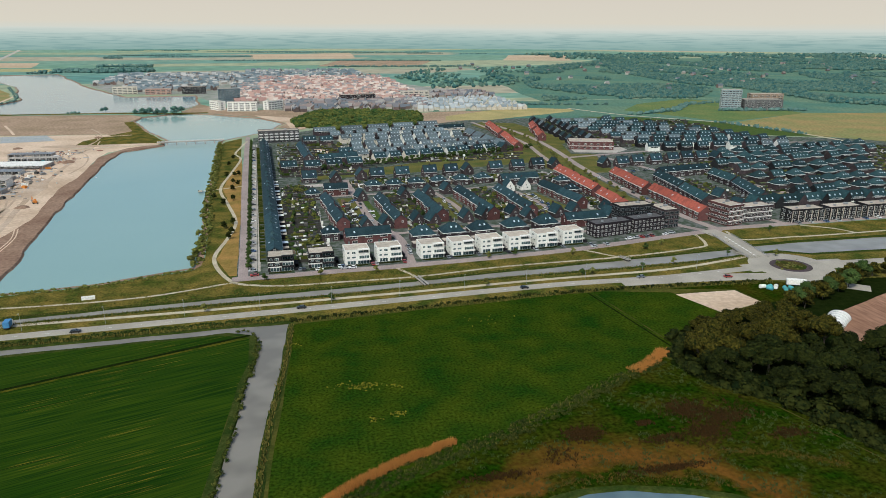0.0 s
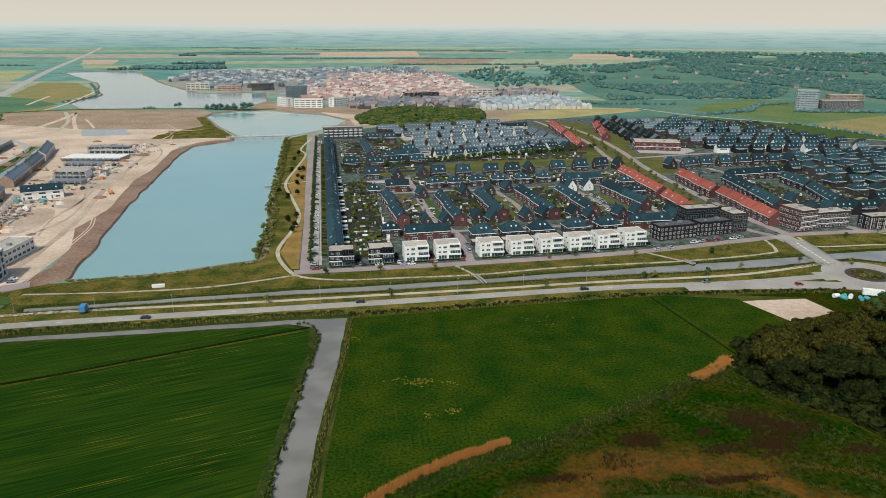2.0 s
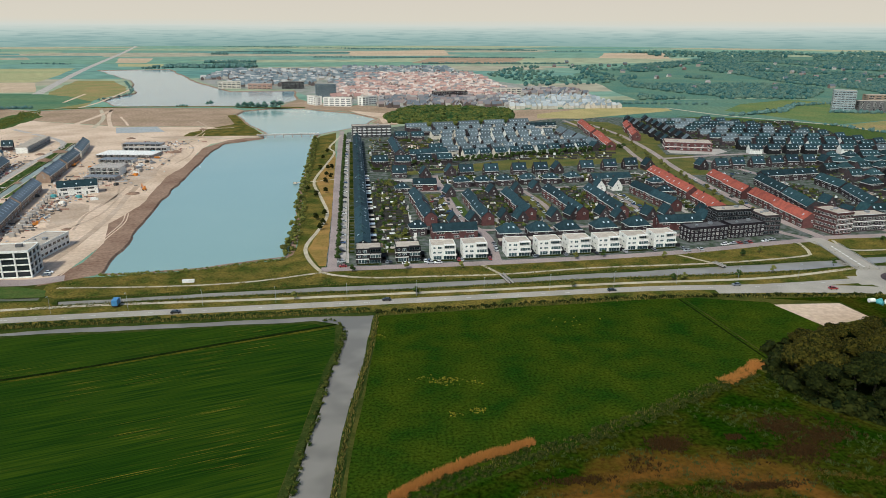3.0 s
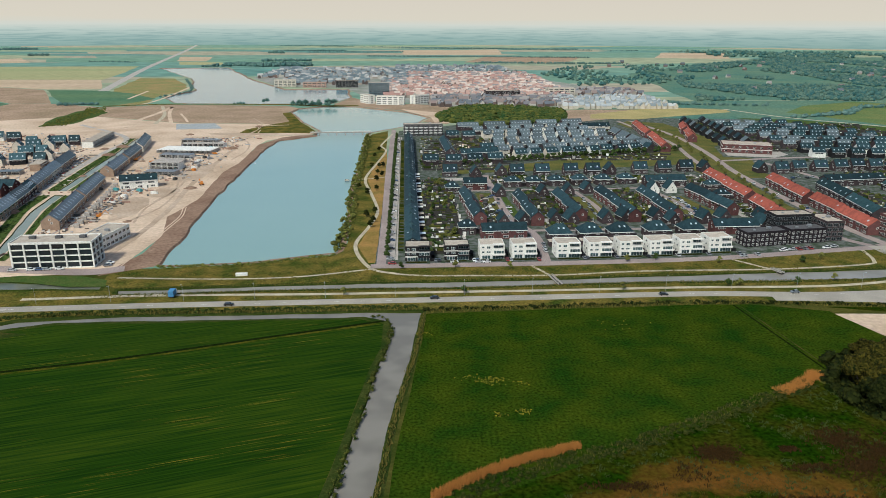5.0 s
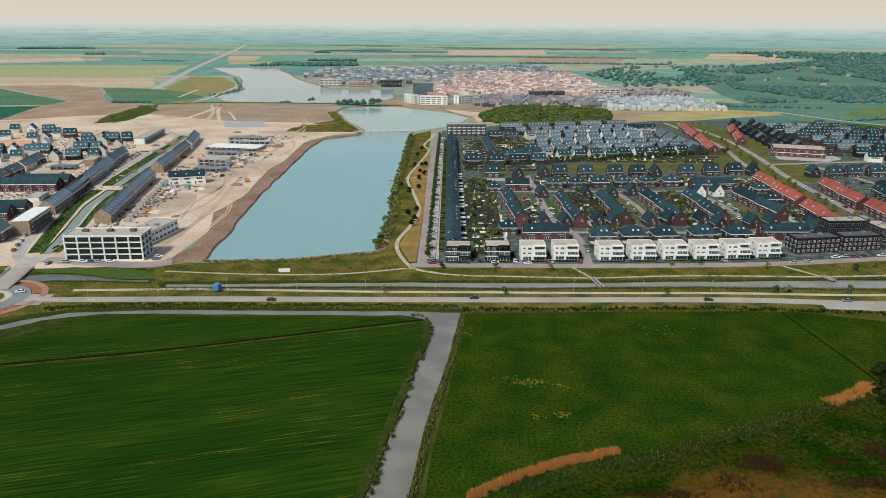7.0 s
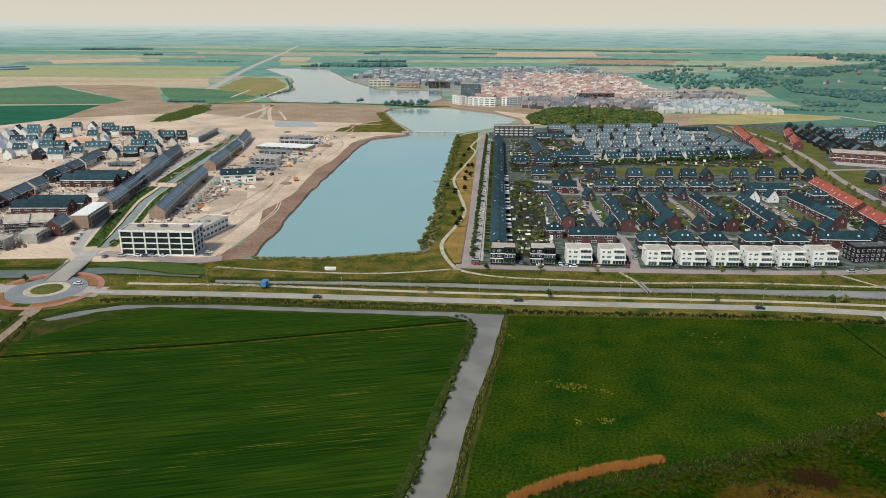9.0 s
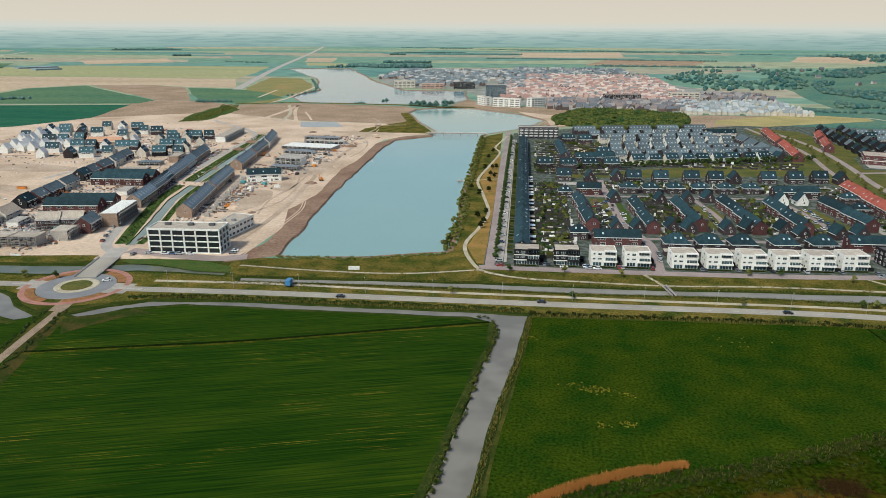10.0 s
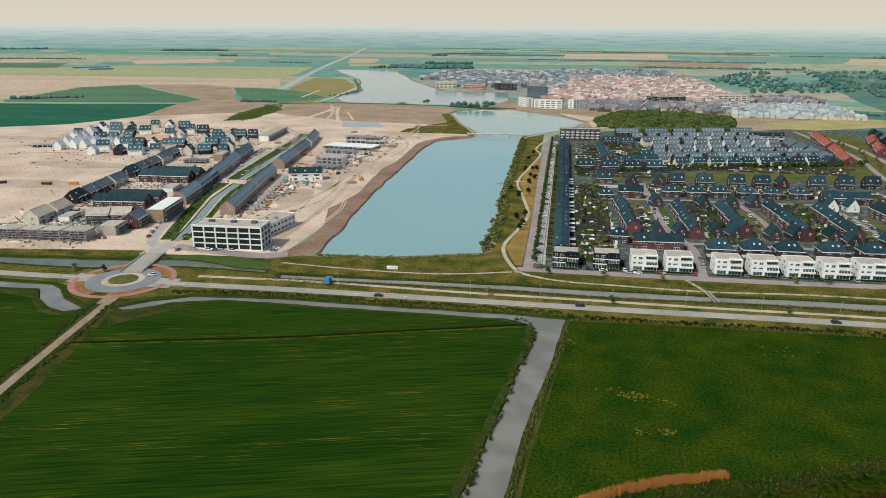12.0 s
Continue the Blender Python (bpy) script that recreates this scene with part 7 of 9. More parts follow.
# ---- vegetation ----
def blob_quads(g, centre, rad, n, size, rr, flat=0.8, m=0):
    """Leafy tufts: small bent quads spread through the outer part of an ellipsoid."""
    for _ in range(n):
        d = Vector((rr.gauss(0, 1), rr.gauss(0, 1), rr.gauss(0, 1))).normalized()
        if d.z < -0.5:
            d.z *= 0.4
        p = Vector(centre) + Vector((d.x * rad, d.y * rad, d.z * rad * flat)) * rr.uniform(0.72, 1.05)
        a = (d + Vector((rr.uniform(-0.7, 0.7), rr.uniform(-0.7, 0.7), rr.uniform(-0.3, 0.7)))).normalized()
        u = a.cross((0.3, 0.2, 1)).normalized()
        w = a.cross(u)
        s = size * rr.uniform(0.6, 1.4)
        u, w = u * s, w * s * rr.uniform(0.6, 1.0)
        g.face([p - u - w * 0.6, p + u * 0.8 - w, p + u + w * 0.5 + a * s * 0.25, p - u * 0.7 + w], m)


def core(g, centre, rad, rr, flat=0.85, m=0, n=7):
    """A lumpy low core that closes the crown."""
    k = len(g.v)
    rings = 4
    for j in range(rings + 1):
        t = math.pi * j / rings
        for i in range(n):
            a = 2 * math.pi * (i + 0.5 * (j % 2)) / n
            r = rad * rr.uniform(0.8, 1.12)
            g.v.append((centre[0] + r * math.sin(t) * math.cos(a), centre[1] + r * math.sin(t) * math.sin(a), centre[2] + r * flat * math.cos(t)))
    for j in range(rings):
        for i in range(n):
            g.f.append((k + j * n + i, k + (j + 1) * n + i, k + (j + 1) * n + (i + 1) % n, k + j * n + (i + 1) % n))
            g.m.append(m)


def tree_meshes(h, spread, tufts, seed, leafmat):
    def make():
        rr = random.Random(seed)
        tr, cr = Geo(), Geo()
        tr.rod((0, 0, -0.3), (0.1, 0, h * 0.45), h * 0.028, h * 0.017, 6)
        lobes = []
        for i in range(7):
            a = 2 * math.pi * i / 6 + rr.uniform(-0.4, 0.4)
            q = spread * rr.uniform(0.35, 0.6) if i < 6 else 0
            c = (q * math.cos(a), q * math.sin(a), h * (rr.uniform(0.34, 0.72) if i < 6 else 0.78))
            lobes.append((c, spread * rr.uniform(0.38, 0.55)))
            tr.rod((0.05, 0, h * 0.3), c, h * 0.014, h * 0.005, 4)
        for c, r in lobes:
            core(cr, c, r * 0.78, rr)
            blob_quads(cr, c, r, tufts, 0.22 + spread * 0.02, rr)
        return tr.mesh("trunk", "bark"), cr.mesh("crown", leafmat)
    return shared(("tree", h, spread, tufts, seed, leafmat), make)


def tree(kind, h, spread, tufts, seed, leafmat, label, group, at):
    def make():
        tr, cr = tree_meshes(h, spread, tufts, seed, leafmat)
        t = single(kind, tr, label, "tree", group)
        part("crown", cr, t)
        return t
    return place(("tree", kind, h, spread, tufts, seed, leafmat), make, at)


def scatter_stuff(name, spots, m, label, category, tufts=14, size=0.45, flat=0.7, base=0.4, corefrac=0.8):
    """Many low bushes as one thing that nobody could count. spots: x, y, radius."""
    g = Geo()
    rr = random.Random(len(spots) * 13 + int(size * 100))
    for x, y, r in spots:
        if corefrac:
            core(g, (x, y, r * base), r * corefrac, rr, flat, n=6)
        blob_quads(g, (x, y, r * base), r, tufts, r * size, rr, flat)
    return single(name, g.mesh(name, m), label, category, kind="stuff")


def along(line, step, off, rr, wide):
    pts = [Vector(p) for p in smooth(line)]
    out = []
    for a, b in zip(pts, pts[1:]):
        n = max(1, round((b - a).length / step))
        d = (b - a).normalized()
        for i in range(n):
            p = a.lerp(b, (i + rr.random()) / n) + Vector((-d.y, d.x)) * (off + rr.uniform(-wide, wide))
            out.append((p.x, p.y))
    return out


# the dark wood
rr = random.Random(71)
WOOD = [(157, 231), (147, 213), (148, 197), (164, 175), (174, 146), (188, 110), (330, 82), (420, 110), (420, 270), (330, 275), (300, 262), (262, 250), (240, 236), (214, 228), (196, 226), (175, 238)]
HOLE = [(204, 222), (222, 247), (240, 246), (300, 268), (345, 258), (272, 188), (236, 190), (212, 204)]
count = 0
for gy in range(95, 290, 10):
    for gx in range(142, 400, 10):
        x, y = gx + rr.uniform(-3.5, 3.5), gy + rr.uniform(-3.5, 3.5)
        if not inside((x, y), WOOD) or inside((x, y), HOLE) or (x > 255 and (gx // 10 + gy // 10) % 2) or y < 66 + x * 0.18 or x > 350 or (y > 218 and x < 205):
            continue
        k = rr.randrange(4)
        edge = y > 225 and x < 260
        # Shade on the wood's south side is put into the leaf colour.
        tree("broadleaf_tree", (14, 17, 11, 15)[k], (6.4, 7.2, 5.6, 6.8)[k], 370, k, ("wood_leaf", "wood_leaf", "leaf_dark_and_shade", "wood_leaf")[k] if y > 200 else "leaf_dark_and_shade", "broad tree in the small wood, coloured darker on its shaded south side", "trees of the wood", pose(x, y, 0.03, 0, 0, rr.uniform(0, 360)))
        count += 1
for i, (x, y) in enumerate(along([(220, 250), (245, 260), (280, 277), (318, 287)], 6.5, -4, rr, 4.5)):
    k = i % 3
    tree("hedge_tree", (9, 10, 8.5)[k], (4.6, 5.0, 4.2)[k], 220, 5 + k, ("wood_leaf", "leaf", "wood_leaf")[k], "tree with brownish green crown in the belt beside the yard", "trees of the yard belt", pose(x, y, 0.03, 0, 0, rr.uniform(0, 360)))
for i, (x, y) in enumerate(along([(166, 232), (180, 237), (196, 240), (216, 247)], 5.0, -2, rr, 4.0)):
    tree("hedge_tree", (7.5, 8, 7)[i % 3], (4.4, 4.8, 4.0)[i % 3], 220, 15 + i % 3, "wood_leaf", "low dark tree at the edge of the wood", "trees of the yard belt", pose(x, y, 0.03, 0, 0, i * 71))
scatter_stuff("island_shrubs", [(266.5 + rr.gauss(0, 3.5), 301.5 + rr.gauss(0, 3.5), rr.uniform(0.4, 1.0)) for _ in range(50)], "leaf_olive", "low shrubs on the traffic island", "shrubs", 16, 0.3)
# Near-black leaves stand in for shade under the wood's edge.
scatter_stuff("undergrowth", [(x, y, rr.uniform(1.6, 3.6)) for x, y in along([(162, 233), (153, 213), (154, 199), (169, 178), (179, 148), (193, 112)], 0.9, -2, rr, 6.5)], "leaf_dark_and_shade", "dense shrubs under the edge of the wood, shade put into their leaves", "undergrowth", 60, 0.16, 0.9, 0.7)
scatter_stuff("undergrowth", [(x + rr.uniform(-1, 1), y, rr.uniform(0.9, 2.0)) for x, y in along([(173, 241), (155, 231), (145, 213), (147, 196), (163, 174), (173, 145), (188, 108)], 1.2, 0, rr, 1.8)], "leaf_dark_and_shade", "brambles along the edge of the wood, shade put into their leaves", "undergrowth", 22)

# street and park trees
LAKE_TREES = [(-49, 378, 4), (-48, 392, 5), (-49, 430, 4), (-50, 470, 4), (-51, 505, 4), (-52, 554, 4), (-52, 600, 5), (-54, 645, 4), (-54, 690, 5), (-55, 718, 4), (-55, 740, 5), (-56, 762, 4), (-57, 790, 5)]
for i, (x, y, s) in enumerate(LAKE_TREES):
    tree("willow", 4.8, 2.2, 60, 20 + i % 3, "leaf_olive" if i % 3 == 0 else "leaf_olive2", "small green willow on the lake shore", "trees on the lake shore", pose(x + 2.5, y, 0.03, 0, 0, i * 77, ))
for i, (x, y) in enumerate(((-32.7, 446), (-27.5, 432), (-28.6, 421), (-27.8, 455), (-36.4, 511), (-30.1, 523), (-31.9, 558), (-32.5, 584), (-28.5, 576), (-39.4, 664), (-39, 613), (-32.4, 613), (-29.2, 617), (-44, 530), (-37, 700))):
    tree("park_tree", 5, 2.1, 60, 30 + i % 2, "leaf_dark_and_shade", "small dark green park tree in dry grass", "trees in the lakeside park", pose(x, y, 0.06, 0, 0, i * 61))
for i in range(44):
    y = 360 + i * 10.2
    tree("street_tree", 5, 1.9, 60, 40 + i % 3, "leaf", "small street tree beside the parking bays", "street trees by the long terrace", pose(-16.0 - 5.8 * (y - 360) / 440, y, 0.06, 0, 0, i * 50))
for i in range(40):
    x = 44 + i * 5.7
    tree("street_tree", 6.4, 3.1, 50, 44 + i % 3, "leaf", "green tree in the belt along the grass strip", "trees along the grass strip", pose(x, 634 + (x - 76) * 0.33 + (i % 2) * 2, 0.06, 0, 0, i * 40))
for i, (x, y) in enumerate(((156, 312.5), (150, 311.5), (-34, 305), (22, 306), (98, 309), (245, 326), (112, 350), (128, 352), (160, 346), (205, 346), (218, 351), (300, 362), (20, 343), (-8, 341), (48, 340), (-230, 300.5), (-246, 299.5), (280, 283), (270, 318), (185, 313.5), (206, 318))):
    tree("young_tree", 4.6, 1.6, 40, 50 + i % 3, "leaf" if i % 2 else "leaf_olive", "young roadside tree with a thin crown", "young trees along road and canal", pose(x, y, 0.06, 0, 0, i * 90))
for i in range(26):
    y = 415 + i * 18
    x = float(np.interp(y, (410, 470, 560, 640, 760, 920), (260, 258, 263, 271, 286, 280)))
    tree("avenue_tree", 5.5, 2.2, 45, 60 + i % 3, "leaf_olive", "small yellowish tree on the avenue strip", "trees on the avenue", pose(x + (i % 3 - 1) * 2.5, y, 0.1, 0, 0, i * 30))
for i, (x, y, h) in enumerate(((-192, 1121, 8), (-181, 1117, 10), (-171, 1112, 11), (-160, 1109, 9), (-150, 1108, 11), (-137, 1115, 12), (-128, 1122, 11), (-240, 1160, 8), (-246, 1163, 6))):
    tree("dam_tree", h, h * 0.62, 90, 70 + i % 4, "leaf_haze", "round green tree on the dam between the lakes", "trees on the dam", pose(x, y, 0.03, 0, 0, i * 47))

# gardens: hedges, shrubs, patios, sheds
BLOCKS = [(4, 366, 28, 560), (46, 428, 51, 500), (80, 412, 99, 520), (109, 412, 114, 520), (145, 412, 162, 520), (172, 412, 178, 500), (218, 420, 229, 560), (60, 545, 240, 570), (286, 405, 300, 560), (318, 420, 345, 520), (366, 405, 700, 640), (80, 645, 240, 860), (4, 600, 75, 780), (350, 690, 560, 900)]
rr = random.Random(81)
patch = Geo()
for x0, y0, x1, y1 in BLOCKS:
    far = y0 > 600 or x0 > 350
    step = 6.5 if far else 4.2
    for i in range(int((x1 - x0) / step)):
        for j in range(int((y1 - y0) / step)):
            if rr.random() < 0.25:
                continue
            x, y = x0 + i * step + rr.uniform(0, 0.8), y0 + j * step + rr.uniform(0, 0.8)
            w, d = step * rr.uniform(0.4, 0.92), step * rr.uniform(0.4, 0.92)
            patch.box(x, x + w, y, y + d, 0.0, 0.1 + rr.uniform(0, 0.06))
single("garden_patches", patch.mesh("gardens", M["garden"]), "patchwork of small lawns, terraces and flower beds", "gardens", kind="stuff")
fence = Geo()
for x0, y0, x1, y1 in BLOCKS[:7] + BLOCKS[8:10]:
    n = max(1, int((y1 - y0) / 6.2))
    for j in range(n):
        y = y0 + (y1 - y0) * j / n
        fence.box(x0 + 0.8, x1 - 0.8, y - 0.05, y + 0.05, 0.0, 1.8) if rr.random() < 0.75 else None
    fence.box((x0 + x1) / 2 - 0.06, (x0 + x1) / 2 + 0.06, y0, y1, 0, 1.8)
for x0, y0, x1, y1 in BLOCKS[10:]:
    for j in range(int((y1 - y0) / 13)):
        x, y = rr.uniform(x0, x0 + 12), y0 + 13 * j
        while x < x1:
            L = rr.uniform(5, 16)
            fence.box(x, x + L, y - 0.06, y + 0.06, 0, 1.8)
            fence.box(x, x + 0.12, y, y + rr.uniform(4, 9), 0, 1.8)
            x += L + rr.uniform(1, 9)
single("garden_fences", fence.mesh("fences", "wood"), "weathered dark wooden fences between back gardens", "fences", kind="stuff")
clutter = Geo()
for b, (x0, y0, x1, y1) in enumerate(BLOCKS):
    for _ in range(int((x1 - x0) * (y1 - y0) / (17 if b < 10 else 60))):
        x, y, w, d, h = rr.uniform(x0, x1), rr.uniform(y0, y1), rr.uniform(0.5, 2.3), rr.uniform(0.4, 1.6), rr.choice((0.4, 0.7, 1.0, 2.2))
        clutter.box(x, x + w, y, y + d, 0, h)
single("garden_clutter", clutter.mesh("clutter", island("clutter", [(0.70, 0.68, 0.62), (0.04, 0.045, 0.05), (0.42, 0.40, 0.36), (0.09, 0.08, 0.07), (0.78, 0.77, 0.74), (0.16, 0.11, 0.08), (0.03, 0.035, 0.04), (0.25, 0.27, 0.28)])), "garden furniture, parasols, bins and small sheds in the yards", "garden furniture", kind="stuff")
hedge = Geo()
for b, (x0, y0, x1, y1) in enumerate(BLOCKS):
    for _ in range(int((x1 - x0) * (y1 - y0) / (95 if b < 10 else 260))):
        x, y, L, w = rr.uniform(x0, x1 - 5), rr.uniform(y0, y1), rr.uniform(3, 9), rr.uniform(0.5, 1.1)
        h = rr.uniform(1.0, 2.2)
        hedge.box(x, min(x1, x + L), y, y + w, 0, h) if rr.random() < 0.7 else hedge.box(x, x + w, y, min(y1, y + L), 0, h)
for j in range(60):
    y = 372 + j * 6.6
    x = -7.2 - 0.0148 * (y - 371)
    hedge.box(x - 3.0, x, y, y + 0.5, 0, rr.uniform(0.9, 1.8))
    hedge.box(x - 3.2, x - 2.6, y, y + rr.uniform(3, 6), 0, rr.uniform(0.8, 1.5))
single("garden_hedges", hedge.mesh("hedges", "hedge"), "clipped dark green hedges between the gardens", "hedges", kind="stuff")
shrubs, greens = [], []
for b, (x0, y0, x1, y1) in enumerate(BLOCKS):
    n = int((x1 - x0) * (y1 - y0) / (26 if b < 10 else 75))
    for _ in range(n):
        (shrubs if rr.random() < 0.6 else greens).append((rr.uniform(x0, x1), rr.uniform(y0, y1), rr.uniform(0.6, 1.9)))
scatter_stuff("garden_shrubs", shrubs, "leaf", "green garden shrubs and small trees", "shrubs", 9, 0.4, 0.9, 0.6)
scatter_stuff("garden_shrubs", greens, "leaf_olive", "yellowish garden shrubs and hedges", "shrubs", 9, 0.4, 0.9, 0.6)
for b, (x0, y0, x1, y1) in enumerate(BLOCKS[:10]):
    n = max(3, int((y1 - y0) / 17))
    for j in range(n):
        x, y = (x0 + x1) / 2 + rr.choice((-1.7, 1.7)) + (rr.uniform(-1, 1) if x1 - x0 < 40 else rr.uniform(-80, 80)), y0 + (j + rr.random() * 0.7) * (y1 - y0) / n
        k = rr.choice(("bitumen", "gravel", "wood", "white"))
        place(("shed", k), lambda: single("garden_shed", Geo().box(-1.5, 1.5, -1.2, 1.2, 0, 2.2, 0).box(-1.65, 1.65, -1.35, 1.35, 2.2, 2.38, 1).mesh("shed", "wood", k), "dark wooden garden shed with a flat roof", "shed", "garden sheds"), pose(x, y, 0.06, 0, 0, rr.choice((4, 94))))

for i in range(22):
    place(("garden_room", i % 3), lambda: single("garden_room", Geo().box(-1.9, 1.9, -1.7, 1.7, 0, 2.6, 0).box(-2.05, 2.05, -1.85, 1.85, 2.6, 2.8, 1).mesh("room", "brick_dark", ("white", "gravel", "skylight")[i % 3]), "flat-roofed garden room behind the dark terrace", "garden room", "garden rooms of the long terrace"), pose(3.9 - 0.0148 * (9.2 * i), 377 + 9.2 * i + (i * 37 % 5) * 0.6, 0.06, 0, 0, 91)) if i % 5 != 3 else None

for i in range(34):
    b = BLOCKS[(0, 0, 0, 2, 4, 12)[i % 6]]
    tree("garden_tree", (4.6, 5.4, 4.0)[i % 3], (2.0, 2.5, 1.8)[i % 3], 45, 47 + i % 3, ("leaf", "leaf_olive2", "leaf_olive")[i % 3], "small leafy tree in a back garden", "garden trees", pose(rr.uniform(b[0] + 3, b[2] - 1), rr.uniform(b[1] + 4, b[3]), 0.06, 0, 0, i * 47))

# reeds, hedges, tussocks in front
rr = random.Random(91)
reeds = Geo()


def blades(g, x, y, h, n, wide, lean=0.25, thick=0.1):
    for _ in range(n):
        px, py, a = x + rr.uniform(-wide, wide), y + rr.uniform(-wide, wide), rr.uniform(0, math.pi)
        u = Vector((math.cos(a), math.sin(a), 0)) * thick
        t = Vector((rr.uniform(-lean, lean), rr.uniform(-lean, lean), h * rr.uniform(0.7, 1.15)))
        p = Vector((px, py, 0.03))
        g.face([p - u * 2, p + u * 2, p + t + u, p + t - u])


for x, y in along([(4, 157), (14, 164.5), (28, 172), (48, 180)], 0.22, 0, rr, 0.9):
    blades(reeds, x, y, 1.5 + 0.5 * noise.noise(Vector((x * 0.2, y * 0.2, 0))), 34, 1.0, 0.5, 0.035)
for x, y in along([(124, 210), (134, 215), (145, 223)], 0.2, 0, rr, 1.8):
    blades(reeds, x, y, 1.0, 26, 1.2, 0.5, 0.035)
single("reed_bed", reeds.mesh("reeds", "reed"), "strip of dry orange-brown reeds in the field ditch", "reeds", kind="stuff")
green = Geo()
for line, wide in (([(6, 285.3), (60, 287.8), (125, 290.5), (150, 291), (182, 288), (240, 282)], 1.8), ([(-168, 283), (-128, 285.6), (-74, 286.3), (0, 287.6)], 0.9), ([(-20, 60), (-8, 190), (-3.5, 225), (0.5, 255), (3, 282)], 0.6)):
    for x, y in along(line, 0.55, 0, rr, wide):
        blades(green, x, y, 1.0, 4, 0.8, 0.4)
for k in range(2600):
    x = rr.uniform(-150, 262)
    a, b = (float(np.interp(x, (-155, -83, -27, 68, 116, 179, 262), q)) for q in ((327, 321.5, 324.5, 327.5, 331, 334.5, 340), (341, 344, 341, 343, 346, 353, 368)))
    if k % 3 == 0:
        a, b = (float(np.interp(x, (-139, -82, -26, 67, 113, 174, 262), q)) for q in ((304, 308.5, 309.5, 311, 313.5, 314, 318), (308, 311, 313, 316, 318.5, 318.5, 322)))
    blades(green, x, rr.uniform(a, b), 0.45, 5, 0.9, 0.35, 0.09)
for line in ([(-140, 308.6), (-82, 311.8), (-26, 313.8), (20, 313.3), (67, 316.2), (113, 318.7), (221, 319.7)], [(-140, 316), (-83, 319.2), (-27, 322.2), (27, 323.6), (68, 325.2), (116, 328.7), (179, 332.2), (251, 336.8)]):
    for x, y in along(line, 0.9, 0, rr, 0.5):
        blades(green, x, y, 0.55, 5, 0.6, 0.3, 0.07)
for x, y in along([(30, 169), (50, 176), (60, 178.5), (88, 192), (116, 206), (138, 217)], 0.5, 0, rr, 2.6):
    blades(green, x, y, 1.0, 3, 0.5, 0.4, 0.035)
single("ditch_reeds", green.mesh("green_reeds", "reed_green"), "tall green reeds and grass along the ditches", "reeds", kind="stuff")
scatter_stuff("ditch_hedge", [(x, y, rr.uniform(0.4, 1.05)) for x, y in along([(8, 156), (30, 168), (50, 175), (60, 177.5), (88, 191), (116, 205), (138, 216)], 0.3, 0, rr, 3.2)], "hedge", "dark green bramble hedge along the field ditch", "hedge", 46, 0.17, corefrac=0.55)
scatter_stuff("bank_bushes", [(x, y, rr.uniform(0.5, 1.25)) for x, y in along([(-27, 120), (-22, 173), (-19, 197), (-16.2, 226), (-12.6, 250), (-12, 274), (-20, 280)], 1.5, -0.8, rr, 0.9)], "hedge", "dark bushes along the canal's edge", "bushes", 46, 0.18, corefrac=0.6)
scatter_stuff("bank_bushes", [(x, y, rr.uniform(0.5, 1.4)) for x, y in along([(2, 286.2), (60, 288.5), (125, 291.3), (182, 288.5), (240, 283)], 1.2, 0, rr, 1.2)], "leaf_dark_and_shade", "dark bushes in the ditch beside the road", "bushes", 16, 0.3)
scatter_stuff("ditch_brush", [(x, y, rr.uniform(0.4, 1.0)) for x, y in along([(-180, 280), (-165, 284.5), (-128, 287.6), (-74, 288.6), (0, 290)], 0.45, 0, rr, 2.0)], "ditch_green", "tall green weeds between the road and the ditch", "weeds", 14, 0.33)
scatter_stuff("shore_scrub", [(x, y, rr.uniform(0.6, 2.0)) for x, y in along([(-44, 372), (-44, 453), (-49, 525), (-50, 600), (-52, 690), (-55, 800)], 3.6, 0, rr, 2.6)] + [(x, y, rr.uniform(0.4, 1.2)) for x, y in along([(-135, 347), (-90, 351), (-58, 361), (-44, 366)], 0.9, 0, rr, 2.5)], "leaf_olive2", "scrub and willow bushes along the lake shore", "scrub", 18, 0.33)
scatter_stuff("shore_scrub", [(x, y, rr.uniform(0.5, 1.7)) for x, y in along([(-44, 372), (-43, 453), (-48, 525), (-49, 600), (-51, 690), (-54, 800)], 1.3, -0.5, rr, 3.2)], "leaf_olive2", "yellow-green scrub along the lake shore", "scrub", 18, 0.33)
scatter_stuff("track_bushes", [(x, y, rr.uniform(0.25, 0.8)) for off in (4.6, -4.4) for x, y in along([(-204, 262), (-198, 237), (-193, 212), (-187, 180), (-176, 130)], 0.7, off, rr, 1.3)], "tussock", "tall grass and low bushes on both sides of the farm track", "bushes", 16, 0.3)
scatter_stuff("site_canal_bushes", [(x, y, rr.uniform(0.3, 0.9)) for x, y in along([(-231, 360), (-241, 390), (-264, 463), (-272.5, 512)], 0.9, 0, rr, 3.2)] + [(x, y, rr.uniform(0.3, 0.9)) for x, y in along([(-220, 360), (-226.4, 392), (-248, 466), (-256, 511)], 1.8, 0, rr, 1.4)] + [(x, y, rr.uniform(0.3, 0.9)) for x, y in along([(-274, 526), (-284.5, 600), (-296, 682), (-313, 785)], 1.2, 0, rr, 3)], "leaf", "green scrub on the banks of the side canal", "scrub", 14, 0.33)
tuft, rust = Geo(), Geo()
for i in range(2600):
    x, y = rr.uniform(20, 215), rr.uniform(125, 215)
    n = noise.noise(Vector((x * 0.045, y * 0.07, 3)))
    if y > 158 + (x - 20) * 0.5 or (x > 150 and y > 200 - (x - 150) * 0.75) or n < -0.05 or (58 < x < 126 and y < 150 - max(0, (x - 90) * 0.45)):
        continue
    blades(tuft, x, y, 0.5, 10, 0.7, 0.4, 0.07)
